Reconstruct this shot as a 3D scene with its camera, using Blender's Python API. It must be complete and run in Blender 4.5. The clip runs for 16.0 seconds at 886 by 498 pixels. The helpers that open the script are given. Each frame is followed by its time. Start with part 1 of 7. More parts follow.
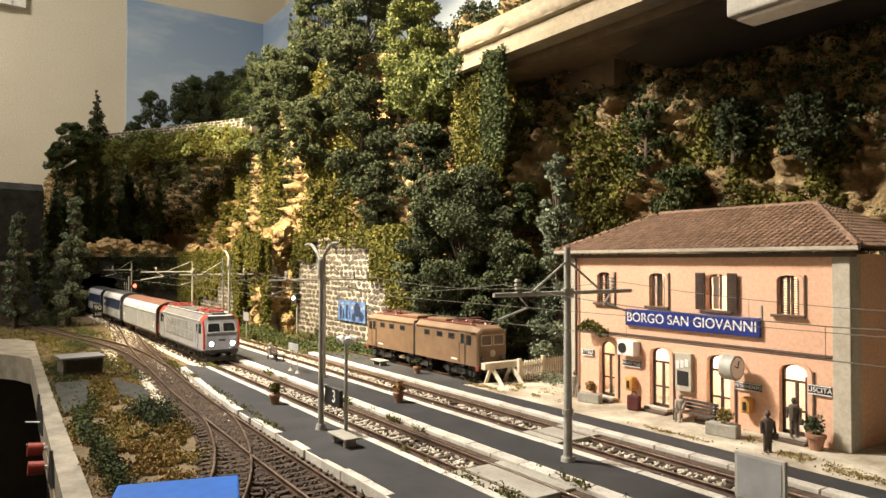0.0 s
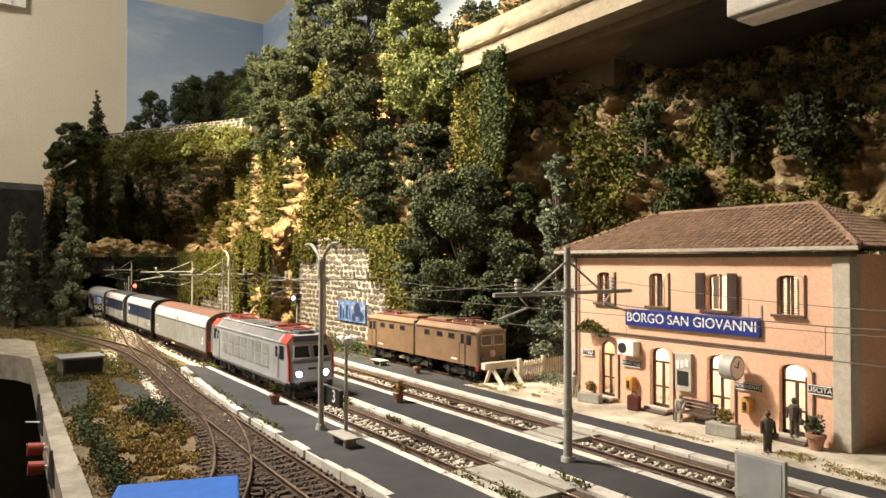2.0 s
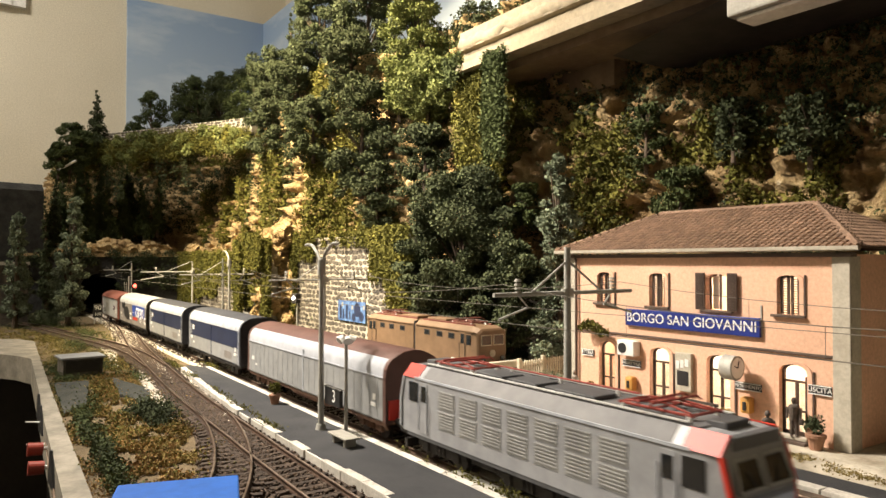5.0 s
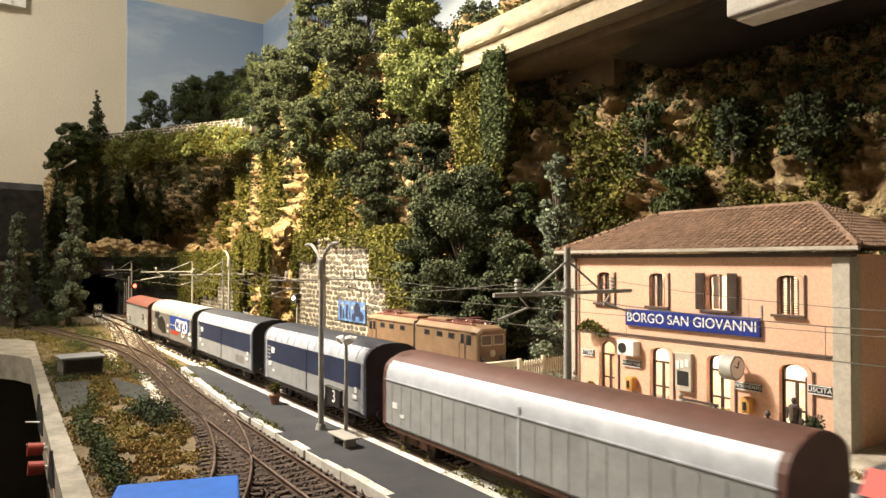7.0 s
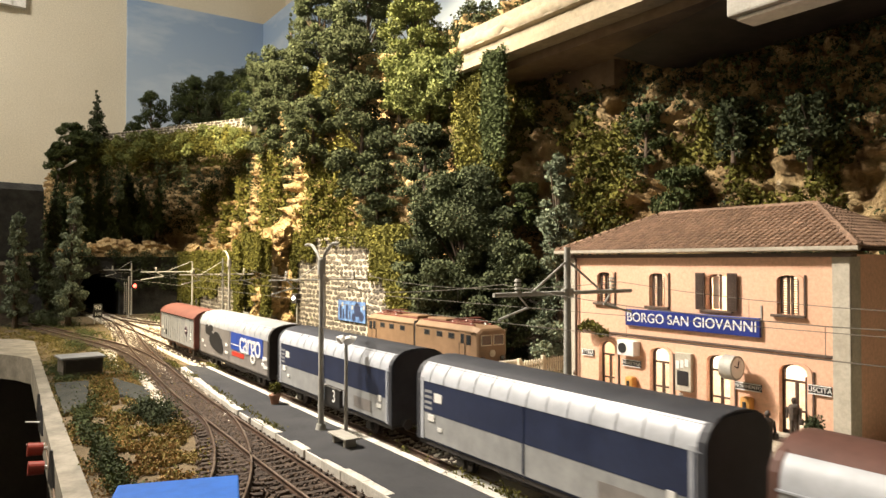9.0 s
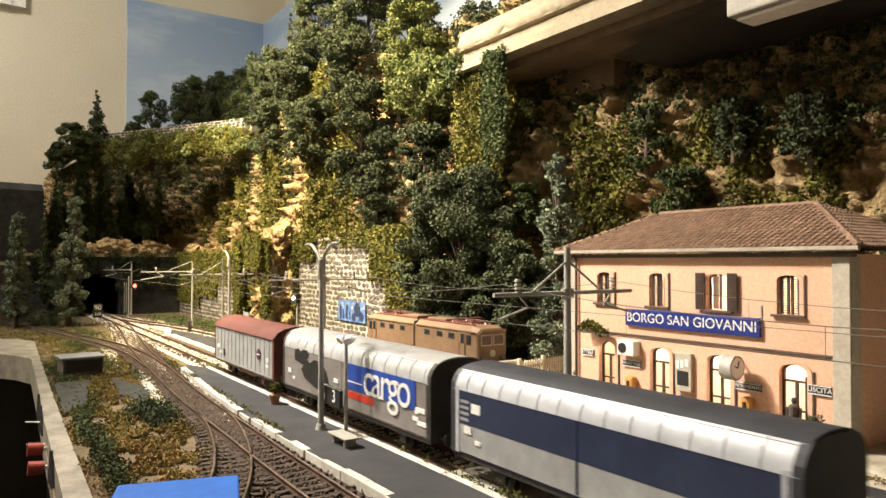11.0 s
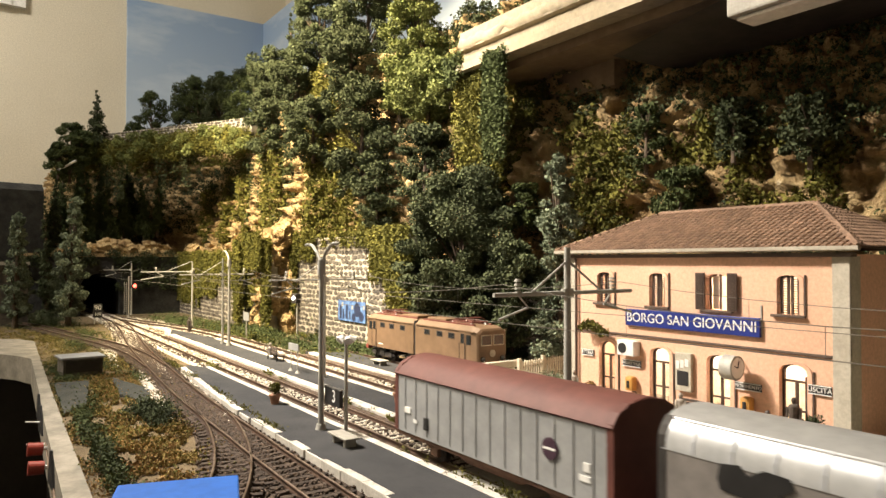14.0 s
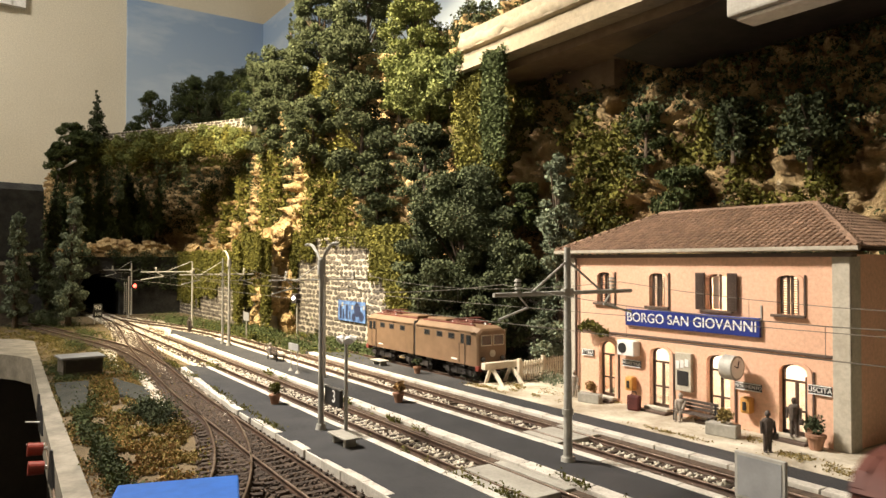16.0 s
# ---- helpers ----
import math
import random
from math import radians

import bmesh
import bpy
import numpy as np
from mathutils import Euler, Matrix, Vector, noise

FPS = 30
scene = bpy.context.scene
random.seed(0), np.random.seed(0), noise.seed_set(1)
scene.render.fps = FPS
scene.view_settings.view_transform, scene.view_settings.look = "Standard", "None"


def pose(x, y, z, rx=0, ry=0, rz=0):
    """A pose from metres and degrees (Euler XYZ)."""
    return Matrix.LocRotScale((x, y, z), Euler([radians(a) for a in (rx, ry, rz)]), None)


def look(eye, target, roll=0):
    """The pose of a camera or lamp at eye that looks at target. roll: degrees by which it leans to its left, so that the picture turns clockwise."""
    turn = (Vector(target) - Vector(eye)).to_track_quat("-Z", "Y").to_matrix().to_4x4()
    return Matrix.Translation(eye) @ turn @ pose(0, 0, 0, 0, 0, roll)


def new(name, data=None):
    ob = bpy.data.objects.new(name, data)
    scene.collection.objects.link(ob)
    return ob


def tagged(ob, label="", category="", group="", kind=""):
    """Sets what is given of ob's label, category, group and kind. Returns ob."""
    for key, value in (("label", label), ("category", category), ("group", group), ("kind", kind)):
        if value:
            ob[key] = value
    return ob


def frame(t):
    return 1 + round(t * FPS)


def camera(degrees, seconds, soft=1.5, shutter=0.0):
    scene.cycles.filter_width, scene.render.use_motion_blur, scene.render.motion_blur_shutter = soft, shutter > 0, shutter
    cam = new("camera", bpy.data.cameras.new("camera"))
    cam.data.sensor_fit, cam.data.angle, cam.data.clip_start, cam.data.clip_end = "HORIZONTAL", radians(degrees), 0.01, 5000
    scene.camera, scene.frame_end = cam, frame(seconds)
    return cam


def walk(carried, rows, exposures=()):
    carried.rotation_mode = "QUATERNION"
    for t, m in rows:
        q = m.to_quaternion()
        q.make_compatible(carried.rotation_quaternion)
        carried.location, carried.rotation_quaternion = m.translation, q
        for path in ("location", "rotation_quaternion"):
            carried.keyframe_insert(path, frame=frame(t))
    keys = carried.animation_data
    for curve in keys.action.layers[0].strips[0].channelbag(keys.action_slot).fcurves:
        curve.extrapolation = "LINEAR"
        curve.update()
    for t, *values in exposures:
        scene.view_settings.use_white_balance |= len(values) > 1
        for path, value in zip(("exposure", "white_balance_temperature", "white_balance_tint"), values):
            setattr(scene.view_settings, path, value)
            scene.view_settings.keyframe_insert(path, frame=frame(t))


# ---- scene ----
# A model railway at 1:87. Lengths below are in centimetres (K turns them into metres);
# x runs along the tracks, y away from the layout's front edge, z up.
K = 0.01
cam = camera(65.03, 16.0, soft=1.5, shutter=0.5)
EYE = pose(0, 0, 9.75 * K, 91.0247, 0, 55.8608)
walk(cam, [(0.0, EYE), (16.0, EYE)], exposures=[(0.0, 0.05), (4.2, 0.07), (6.3, 0.22), (14.5, 0.22), (15.2, 0.05), (16.0, 0.05)])

# ---- light ----
world = bpy.data.worlds.new("room_dusk")
scene.world = world
world.use_nodes = True
world.node_tree.nodes["Background"].inputs[0].default_value = (0.9, 0.8, 0.65, 1)
world.node_tree.nodes["Background"].inputs[1].default_value = 0.09


def area_lamp(name, eye, target, size, watts, colour):
    data = bpy.data.lights.new(name, "AREA")
    data.shape, data.size, data.energy, data.color = "DISK", size * K, watts, colour
    ob = new(name, data)
    ob.matrix_world = look([c * K for c in eye], [c * K for c in target])
    return ob


def spot_lamp(name, eye, target, cone, blend, size, watts, colour):
    data = bpy.data.lights.new(name, "SPOT")
    data.spot_size, data.spot_blend, data.shadow_soft_size, data.energy, data.color = radians(cone), blend, size * K, watts, colour
    ob = new(name, data)
    ob.matrix_world = look([c * K for c in eye], [c * K for c in target])
    return ob


spot_lamp("clamp_lamp", (-58, -1, 52), (-38, 37, 7), 90, 0.75, 2.5, 29.5, (1.0, 0.89, 0.76))
spot_lamp("cliff_spot", (-86, -2, 72), (-88, 45, 21), 80, 0.7, 3.0, 118.0, (1.0, 0.82, 0.54))
area_lamp("room_lamp", (-110, -75, 150), (-110, -75, 0), 40, 34.0, (1.0, 0.91, 0.78))


# ---- materials ----
def node(nt, kind, **inputs):
    n = nt.nodes.new("ShaderNode" + kind)
    for k, value in inputs.items():
        n.inputs[k.replace("_", " ")].default_value = value
    return n


def material(name, a, b, scale=20.0, rough=0.8, metal=0.0, bump=0.3, fine=140.0, vary=0.0, island=0.0, c=None, relief=0.002,
             lo=0.35, hi=0.65, coat=0.0, spec=0.4, sub=0.0):
    """Colours a and b mixed by patches (scale per metre), grain at 'fine', optional random tone per object or per island."""
    m = bpy.data.materials.new(name)
    m.use_nodes = True
    nt = m.node_tree
    bs = nt.nodes["Principled BSDF"]
    link = nt.links.new
    tc = node(nt, "TexCoord")
    n1 = node(nt, "TexNoise", Scale=scale, Detail=6.0, Roughness=0.6)
    n2 = node(nt, "TexNoise", Scale=fine, Detail=4.0, Roughness=0.65)
    link(tc.outputs["Object"], n1.inputs["Vector"])
    link(tc.outputs["Object"], n2.inputs["Vector"])
    r = node(nt, "ValToRGB")
    r.color_ramp.elements[0].position, r.color_ramp.elements[1].position = lo, hi
    r.color_ramp.elements[0].color, r.color_ramp.elements[1].color = (*a, 1), (*b, 1)
    if c:
        e = r.color_ramp.elements.new(min(hi + 0.12, 0.98))
        e.color = (*c, 1)
    link(n1.outputs["Fac"], r.inputs["Fac"])
    g = node(nt, "MapRange")
    g.inputs["From Min"].default_value, g.inputs["From Max"].default_value = 0.25, 0.75
    g.inputs["To Min"].default_value, g.inputs["To Max"].default_value = 0.82, 1.15
    link(n2.outputs["Fac"], g.inputs["Value"])
    value = g.outputs["Result"]
    for amount, source in ((vary, "ObjectInfo"), (island, "NewGeometry")):
        if amount:
            s = node(nt, source)
            q = node(nt, "MapRange")
            q.inputs["To Min"].default_value, q.inputs["To Max"].default_value = 1 - amount, 1 + amount
            link(s.outputs["Random" if source == "ObjectInfo" else "Random Per Island"], q.inputs["Value"])
            mul = node(nt, "Math")
            mul.operation = "MULTIPLY"
            link(value, mul.inputs[0])
            link(q.outputs["Result"], mul.inputs[1])
            value = mul.outputs[0]
    mix = node(nt, "VectorMath")
    mix.operation = "SCALE"
    link(r.outputs["Color"], mix.inputs[0])
    link(value, mix.inputs["Scale"])
    link(mix.outputs["Vector"], bs.inputs["Base Color"])
    bs.inputs["Roughness"].default_value, bs.inputs["Metallic"].default_value = rough, metal
    bs.inputs["Specular IOR Level"].default_value = spec
    bs.inputs["Coat Weight"].default_value = coat
    if bump:
        bp = node(nt, "Bump", Strength=bump, Distance=relief)
        link(n2.outputs["Fac"], bp.inputs["Height"])
        link(bp.outputs["Normal"], bs.inputs["Normal"])
    return m


def glow(name, colour, strength):
    m = bpy.data.materials.new(name)
    m.use_nodes = True
    bs = m.node_tree.nodes["Principled BSDF"]
    bs.inputs["Base Color"].default_value = (*colour, 1)
    bs.inputs["Emission Color"].default_value = (*colour, 1)
    bs.inputs["Emission Strength"].default_value = strength
    return m


def glass(name, tint=(0.9, 0.95, 0.95), rough=0.02):
    m = bpy.data.materials.new(name)
    m.use_nodes = True
    bs = m.node_tree.nodes["Principled BSDF"]
    bs.inputs["Base Color"].default_value = (*tint, 1)
    bs.inputs["Transmission Weight"].default_value = 1.0
    bs.inputs["Roughness"].default_value = rough
    return m


M = {
    "sheet_pale": material("pale_metal_trim", (0.42, 0.42, 0.41), (0.52, 0.52, 0.50), 60, 0.5, bump=0.05),
    "loco_roof": material("mid_grey_roof_lacquer", (0.11, 0.11, 0.115), (0.16, 0.155, 0.155), 50, 0.6, bump=0.1, relief=0.0002),
    "asphalt_worn": material("weathered_dark_felt", (0.022, 0.024, 0.021), (0.045, 0.046, 0.037), 90, 0.95, fine=900, bump=0.6, relief=0.0005, c=(0.075, 0.068, 0.045)),
    "plaster_room": material("cream_wall_paint", (0.60, 0.55, 0.44), (0.66, 0.61, 0.50), 3, 0.85, bump=0.1, fine=300),
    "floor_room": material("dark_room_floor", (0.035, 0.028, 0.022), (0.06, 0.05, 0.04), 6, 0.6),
    "ceiling": material("white_ceiling_paint", (0.72, 0.70, 0.64), (0.78, 0.76, 0.70), 3, 0.9),
    "soil": material("scatter_soil", (0.085, 0.062, 0.033), (0.18, 0.13, 0.07), 60, 0.95, fine=900, bump=0.8, relief=0.001, c=(0.15, 0.14, 0.055)),
    "ballast": material("pale_ballast", (0.44, 0.395, 0.32), (0.70, 0.645, 0.545), 400, 0.95, fine=1200, island=0.25, bump=0.5, relief=0.0006),
    "ballast_brown": material("brown_ballast", (0.04, 0.028, 0.02), (0.11, 0.076, 0.053), 400, 0.95, fine=1200, island=0.3, bump=0.5, relief=0.0006),
    "asphalt": material("dark_asphalt", (0.022, 0.023, 0.026), (0.042, 0.042, 0.044), 40, 0.8, fine=1500, bump=0.5, relief=0.0003, c=(0.06, 0.06, 0.055)),
    "kerb": material("white_edge_stone", (0.44, 0.41, 0.36), (0.66, 0.63, 0.565), 90, 0.8, fine=700, vary=0.12, bump=0.4, relief=0.0004),
    "pavement": material("pale_pavement", (0.30, 0.25, 0.18), (0.58, 0.53, 0.43), 45, 0.9, fine=500, bump=0.6, relief=0.0006, c=(0.70, 0.66, 0.56)),
    "concrete": material("grey_concrete", (0.27, 0.255, 0.22), (0.38, 0.365, 0.32), 40, 0.85, fine=500, bump=0.4, relief=0.0004),
    "sleeper": material("brown_sleeper", (0.022, 0.015, 0.011), (0.07, 0.048, 0.034), 150, 0.9, fine=700, vary=0.3, relief=0.0004),
    "rail": material("rusty_rail", (0.045, 0.027, 0.018), (0.11, 0.066, 0.045), 120, 0.6, metal=0.3, fine=700, relief=0.0002),
    "rail_top": material("worn_rail_head", (0.20, 0.14, 0.10), (0.36, 0.28, 0.22), 100, 0.35, metal=0.8, fine=500, relief=0.0002),
    "stone": material("dark_wall_stone", (0.045, 0.038, 0.032), (0.12, 0.105, 0.085), 120, 0.9, fine=500, vary=0.35, bump=0.6, relief=0.0006),
    "stone_i": material("dark_wall_stone_far", (0.045, 0.038, 0.032), (0.12, 0.105, 0.085), 120, 0.9, fine=500, island=0.35, bump=0.6, relief=0.0006),
    "mortar": material("pale_mortar", (0.30, 0.27, 0.22), (0.44, 0.40, 0.33), 100, 0.95, fine=600, relief=0.0005),
    "rock": material("ochre_rock", (0.30, 0.19, 0.085), (0.64, 0.47, 0.24), 55, 0.95, fine=420, bump=1.0, relief=0.006, c=(0.80, 0.68, 0.47)),
    "deck": material("cream_painted_board", (0.23, 0.19, 0.125), (0.30, 0.25, 0.17), 25, 0.85, fine=200, bump=0.3, relief=0.001, c=(0.34, 0.29, 0.20)),
    "stucco": material("salmon_stucco", (0.68, 0.41, 0.28), (0.76, 0.47, 0.33), 25, 0.85, fine=500, bump=0.25, relief=0.0003),
    "stone_trim": material("grey_stone_trim", (0.40, 0.36, 0.29), (0.50, 0.46, 0.38), 60, 0.85, fine=500, relief=0.0003),
    "brown_trim": material("brown_trim_paint", (0.075, 0.05, 0.038), (0.12, 0.08, 0.06), 60, 0.6, fine=500, relief=0.0002),
    "tile": material("terracotta_tile", (0.20, 0.125, 0.082), (0.29, 0.185, 0.125), 70, 0.85, fine=500, vary=0.22, relief=0.0003),
    "tile_i": material("terracotta_tiles_far", (0.20, 0.125, 0.082), (0.29, 0.185, 0.125), 70, 0.85, fine=500, island=0.22, relief=0.0003),
    "wood_door": material("dark_wood_door", (0.045, 0.026, 0.017), (0.085, 0.05, 0.032), 90, 0.55, fine=600, relief=0.0002),
    "shutter": material("brown_shutter", (0.05, 0.03, 0.022), (0.08, 0.05, 0.036), 80, 0.6, fine=600, relief=0.0002),
    "lit": glow("lit_interior_lamp", (1.0, 0.88, 0.74), 24.0),
    "interior": material("cream_interior_paint", (0.75, 0.66, 0.52), (0.80, 0.72, 0.58), 30, 0.9),
    "glass": glass("window_glass"),
    "sign_blue": material("blue_sign_enamel", (0.012, 0.025, 0.17), (0.018, 0.032, 0.21), 40, 0.4, bump=0.05),
    "white": material("white_enamel", (0.74, 0.73, 0.70), (0.80, 0.79, 0.76), 60, 0.5, bump=0.05),
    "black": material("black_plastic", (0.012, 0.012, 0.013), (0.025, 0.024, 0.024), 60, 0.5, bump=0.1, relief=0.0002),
    "mast": material("galvanised_mast", (0.32, 0.31, 0.28), (0.44, 0.43, 0.39), 60, 0.6, metal=0.1, fine=400, relief=0.0002),
    "loco_grey": material("light_grey_lacquer", (0.29, 0.295, 0.31), (0.345, 0.35, 0.365), 50, 0.42, bump=0.08, relief=0.0002, coat=0.1),
    "loco_dark": material("dark_grey_lacquer", (0.065, 0.066, 0.07), (0.10, 0.10, 0.105), 50, 0.45, bump=0.1, relief=0.0002),
    "red": material("signal_red_lacquer", (0.48, 0.035, 0.02), (0.56, 0.05, 0.03), 50, 0.45, bump=0.08, relief=0.0002),
    "wagon_grey": material("grey_wagon_panels", (0.27, 0.275, 0.275), (0.335, 0.34, 0.34), 40, 0.5, bump=0.1, relief=0.0002),
    "wagon_white": material("white_wagon_panels", (0.40, 0.42, 0.46), (0.47, 0.49, 0.53), 40, 0.4, bump=0.08, relief=0.0002),
    "navy": material("navy_wagon_panels", (0.018, 0.026, 0.06), (0.028, 0.038, 0.08), 40, 0.4, bump=0.08, relief=0.0002),
    "roof_brown": material("red_brown_roof", (0.10, 0.032, 0.024), (0.14, 0.047, 0.035), 40, 0.65, bump=0.15, relief=0.0002),
    "roof_dark": material("dark_wagon_roof", (0.022, 0.024, 0.032), (0.04, 0.042, 0.05), 40, 0.6, bump=0.15, relief=0.0002),
    "cargo_grey": material("brown_grey_panels", (0.19, 0.175, 0.165), (0.25, 0.23, 0.215), 40, 0.42, bump=0.1, relief=0.0002),
    "cargo_blue": material("royal_blue_panel", (0.02, 0.06, 0.32), (0.03, 0.08, 0.38), 40, 0.4, bump=0.05),
    "isabella": material("chestnut_brown_lacquer", (0.13, 0.08, 0.044), (0.18, 0.112, 0.066), 40, 0.55, bump=0.12, relief=0.0002),
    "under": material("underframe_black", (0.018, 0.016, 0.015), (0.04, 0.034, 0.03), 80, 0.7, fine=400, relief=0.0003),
    "under_brown": material("underframe_rust", (0.09, 0.045, 0.028), (0.15, 0.08, 0.05), 80, 0.75, fine=400, relief=0.0003),
    "headlight": glow("headlight_glow", (0.86, 0.92, 1.0), 70.0),
    "red_lamp": glow("red_signal_glow", (1.0, 0.10, 0.06), 6.0),
    "loco_glass": material("dark_cab_glass", (0.01, 0.012, 0.014), (0.02, 0.022, 0.024), 30, 0.08, bump=0, spec=0.7),
    "wheel": material("dark_wheel_steel", (0.05, 0.045, 0.042), (0.09, 0.08, 0.075), 90, 0.45, metal=0.7, relief=0.0002),
}


# ---- mesh helpers ----
def put(name, me, parent=None, label="", mats=()):
    for m in mats:
        me.materials.append(m)
    ob = new(name, me)
    if parent:
        ob.parent = parent
    if label:
        ob["label"] = label
    return ob


def part(name, bm, mat, parent=None, label="", smooth=False):
    """Links a bmesh, drawn in centimetres, as one mesh object."""
    bmesh.ops.scale(bm, vec=(K, K, K), verts=bm.verts)
    bmesh.ops.recalc_face_normals(bm, faces=bm.faces)
    me = bpy.data.meshes.new(name)
    bm.to_mesh(me)
    bm.free()
    if smooth:
        me.shade_smooth()
        me.set_sharp_from_angle(angle=radians(35))
    return put(name, me, parent, label, (mat,))


def soup(name, verts, faces, mat, parent=None, label="", smooth=False):
    """A mesh from numpy arrays in centimetres; faces all triangles or all quads."""
    verts, faces = np.asarray(verts, dtype=np.float32) * K, np.asarray(faces, dtype=np.int32)
    n, k = faces.shape
    me = bpy.data.meshes.new(name)
    me.vertices.add(len(verts))
    me.vertices.foreach_set("co", verts.ravel())
    me.loops.add(n * k)
    me.loops.foreach_set("vertex_index", faces.ravel())
    me.polygons.add(n)
    me.polygons.foreach_set("loop_start", np.arange(n, dtype=np.int32) * k)
    me.update(calc_edges=True)
    if smooth:
        me.shade_smooth()
    return put(name, me, parent, label, (mat,))


def thing(name, x, y, z, rz=0, label="", category="", group=""):
    ob = new(name)
    ob.matrix_basis = pose(x * K, y * K, z * K, 0, 0, rz)
    ob.empty_display_size = 0.01
    return tagged(ob, label, category, group)


def box(bm, x0, x1, y0, y1, z0, z1, bevel=0.0):
    m = Matrix.LocRotScale(((x0 + x1) / 2, (y0 + y1) / 2, (z0 + z1) / 2), None, (x1 - x0, y1 - y0, z1 - z0))
    vs = bmesh.ops.create_cube(bm, size=1, matrix=m)["verts"]
    if bevel:
        es = list({e for v in vs for e in v.link_edges})
        bmesh.ops.bevel(bm, geom=es, offset=bevel, segments=2, affect="EDGES", profile=0.5)
    return vs


def rod(bm, a, b, r, r2=None, n=10):
    a, b = Vector(a), Vector(b)
    d = b - a
    m = Matrix.Translation((a + b) / 2) @ d.to_track_quat("Z", "Y").to_matrix().to_4x4()
    return bmesh.ops.create_cone(bm, cap_ends=True, segments=n, radius1=r, radius2=r if r2 is None else r2, depth=d.length, matrix=m)["verts"]


def ball(bm, c, r, sx=1, sy=1, sz=1, sub=2):
    return bmesh.ops.create_icosphere(bm, subdivisions=sub, radius=r, matrix=Matrix.LocRotScale(c, None, (sx, sy, sz)))["verts"]


def prism(bm, pts, axis, a, b):
    """A closed outline of two-dimensional points, drawn out from a to b along an axis (the points give the other two in order)."""
    def at(p, h):
        return {"x": (h, p[0], p[1]), "y": (p[0], h, p[1]), "z": (p[0], p[1], h)}[axis]
    lo = [bm.verts.new(at(p, a)) for p in pts]
    hi = [bm.verts.new(at(p, b)) for p in pts]
    bm.faces.new(lo)
    bm.faces.new(hi)
    for i in range(len(pts)):
        j = (i + 1) % len(pts)
        bm.faces.new((lo[i], lo[j], hi[j], hi[i]))


def one(name, mat, parent=None, label="", bevel=0.0, smooth=False, dims=None):
    bm = bmesh.new()
    box(bm, *dims, bevel=bevel)
    return part(name, bm, mat, parent, label, smooth)


def lettering(name, text, size, mat, parent, m, spread=1.0, label=""):
    cu = bpy.data.curves.new(name, "FONT")
    cu.body, cu.size, cu.extrude, cu.align_x, cu.align_y, cu.space_character = text, size * K, 0.012 * K, "CENTER", "CENTER", spread
    tmp = new(name + "_curve", cu)
    me = bpy.data.meshes.new_from_object(tmp.evaluated_get(bpy.context.evaluated_depsgraph_get()))
    bpy.data.objects.remove(tmp)
    bpy.data.curves.remove(cu)
    ob = put(name, me, parent, label, (mat,))
    ob.matrix_local = m
    return ob


def lumpy(x, y, z, s, octaves=4):
    return noise.fractal(Vector((x, y, z)) * s, 0.9, 2.1, octaves)


def tube(bm, pts, r, n=5):
    """One bent wire through the points."""
    rings = []
    for i, p in enumerate(pts):
        d = (Vector(pts[min(i + 1, len(pts) - 1)]) - Vector(pts[max(i - 1, 0)])).normalized()
        q = d.to_track_quat("Z", "Y")
        rings.append([bm.verts.new(Vector(p) + q @ Vector((r * math.cos(math.tau * k / n), r * math.sin(math.tau * k / n), 0))) for k in range(n)])
    for a, b in zip(rings, rings[1:]):
        for k in range(n):
            bm.faces.new((a[k], a[(k + 1) % n], b[(k + 1) % n], b[k]))
    bm.faces.new(rings[0])
    bm.faces.new(rings[-1])


rng = np.random.default_rng(7)


# ---- the room ----
def slab(name, mat, dims, kind="structure", label="", category=""):
    return tagged(one(name, mat, dims=dims), label, category, kind=kind)


slab("wall_west", M["plaster_room"], (-206, -200, -160, 84, -90, 170), label="cream painted room wall behind the layout")
slab("wall_north", M["plaster_room"], (-200, 160, 78, 84, -90, 170), label="cream painted room wall behind the cliff")
slab("wall_east", M["plaster_room"], (160, 166, -160, 84, -90, 170))
slab("wall_south", M["plaster_room"], (-206, 166, -166, -160, -90, 170))
slab("ceiling", M["ceiling"], (-206, 166, -166, 84, 170, 176))
slab("floor", M["floor_room"], (-206, 166, -166, 84, -96, -90))


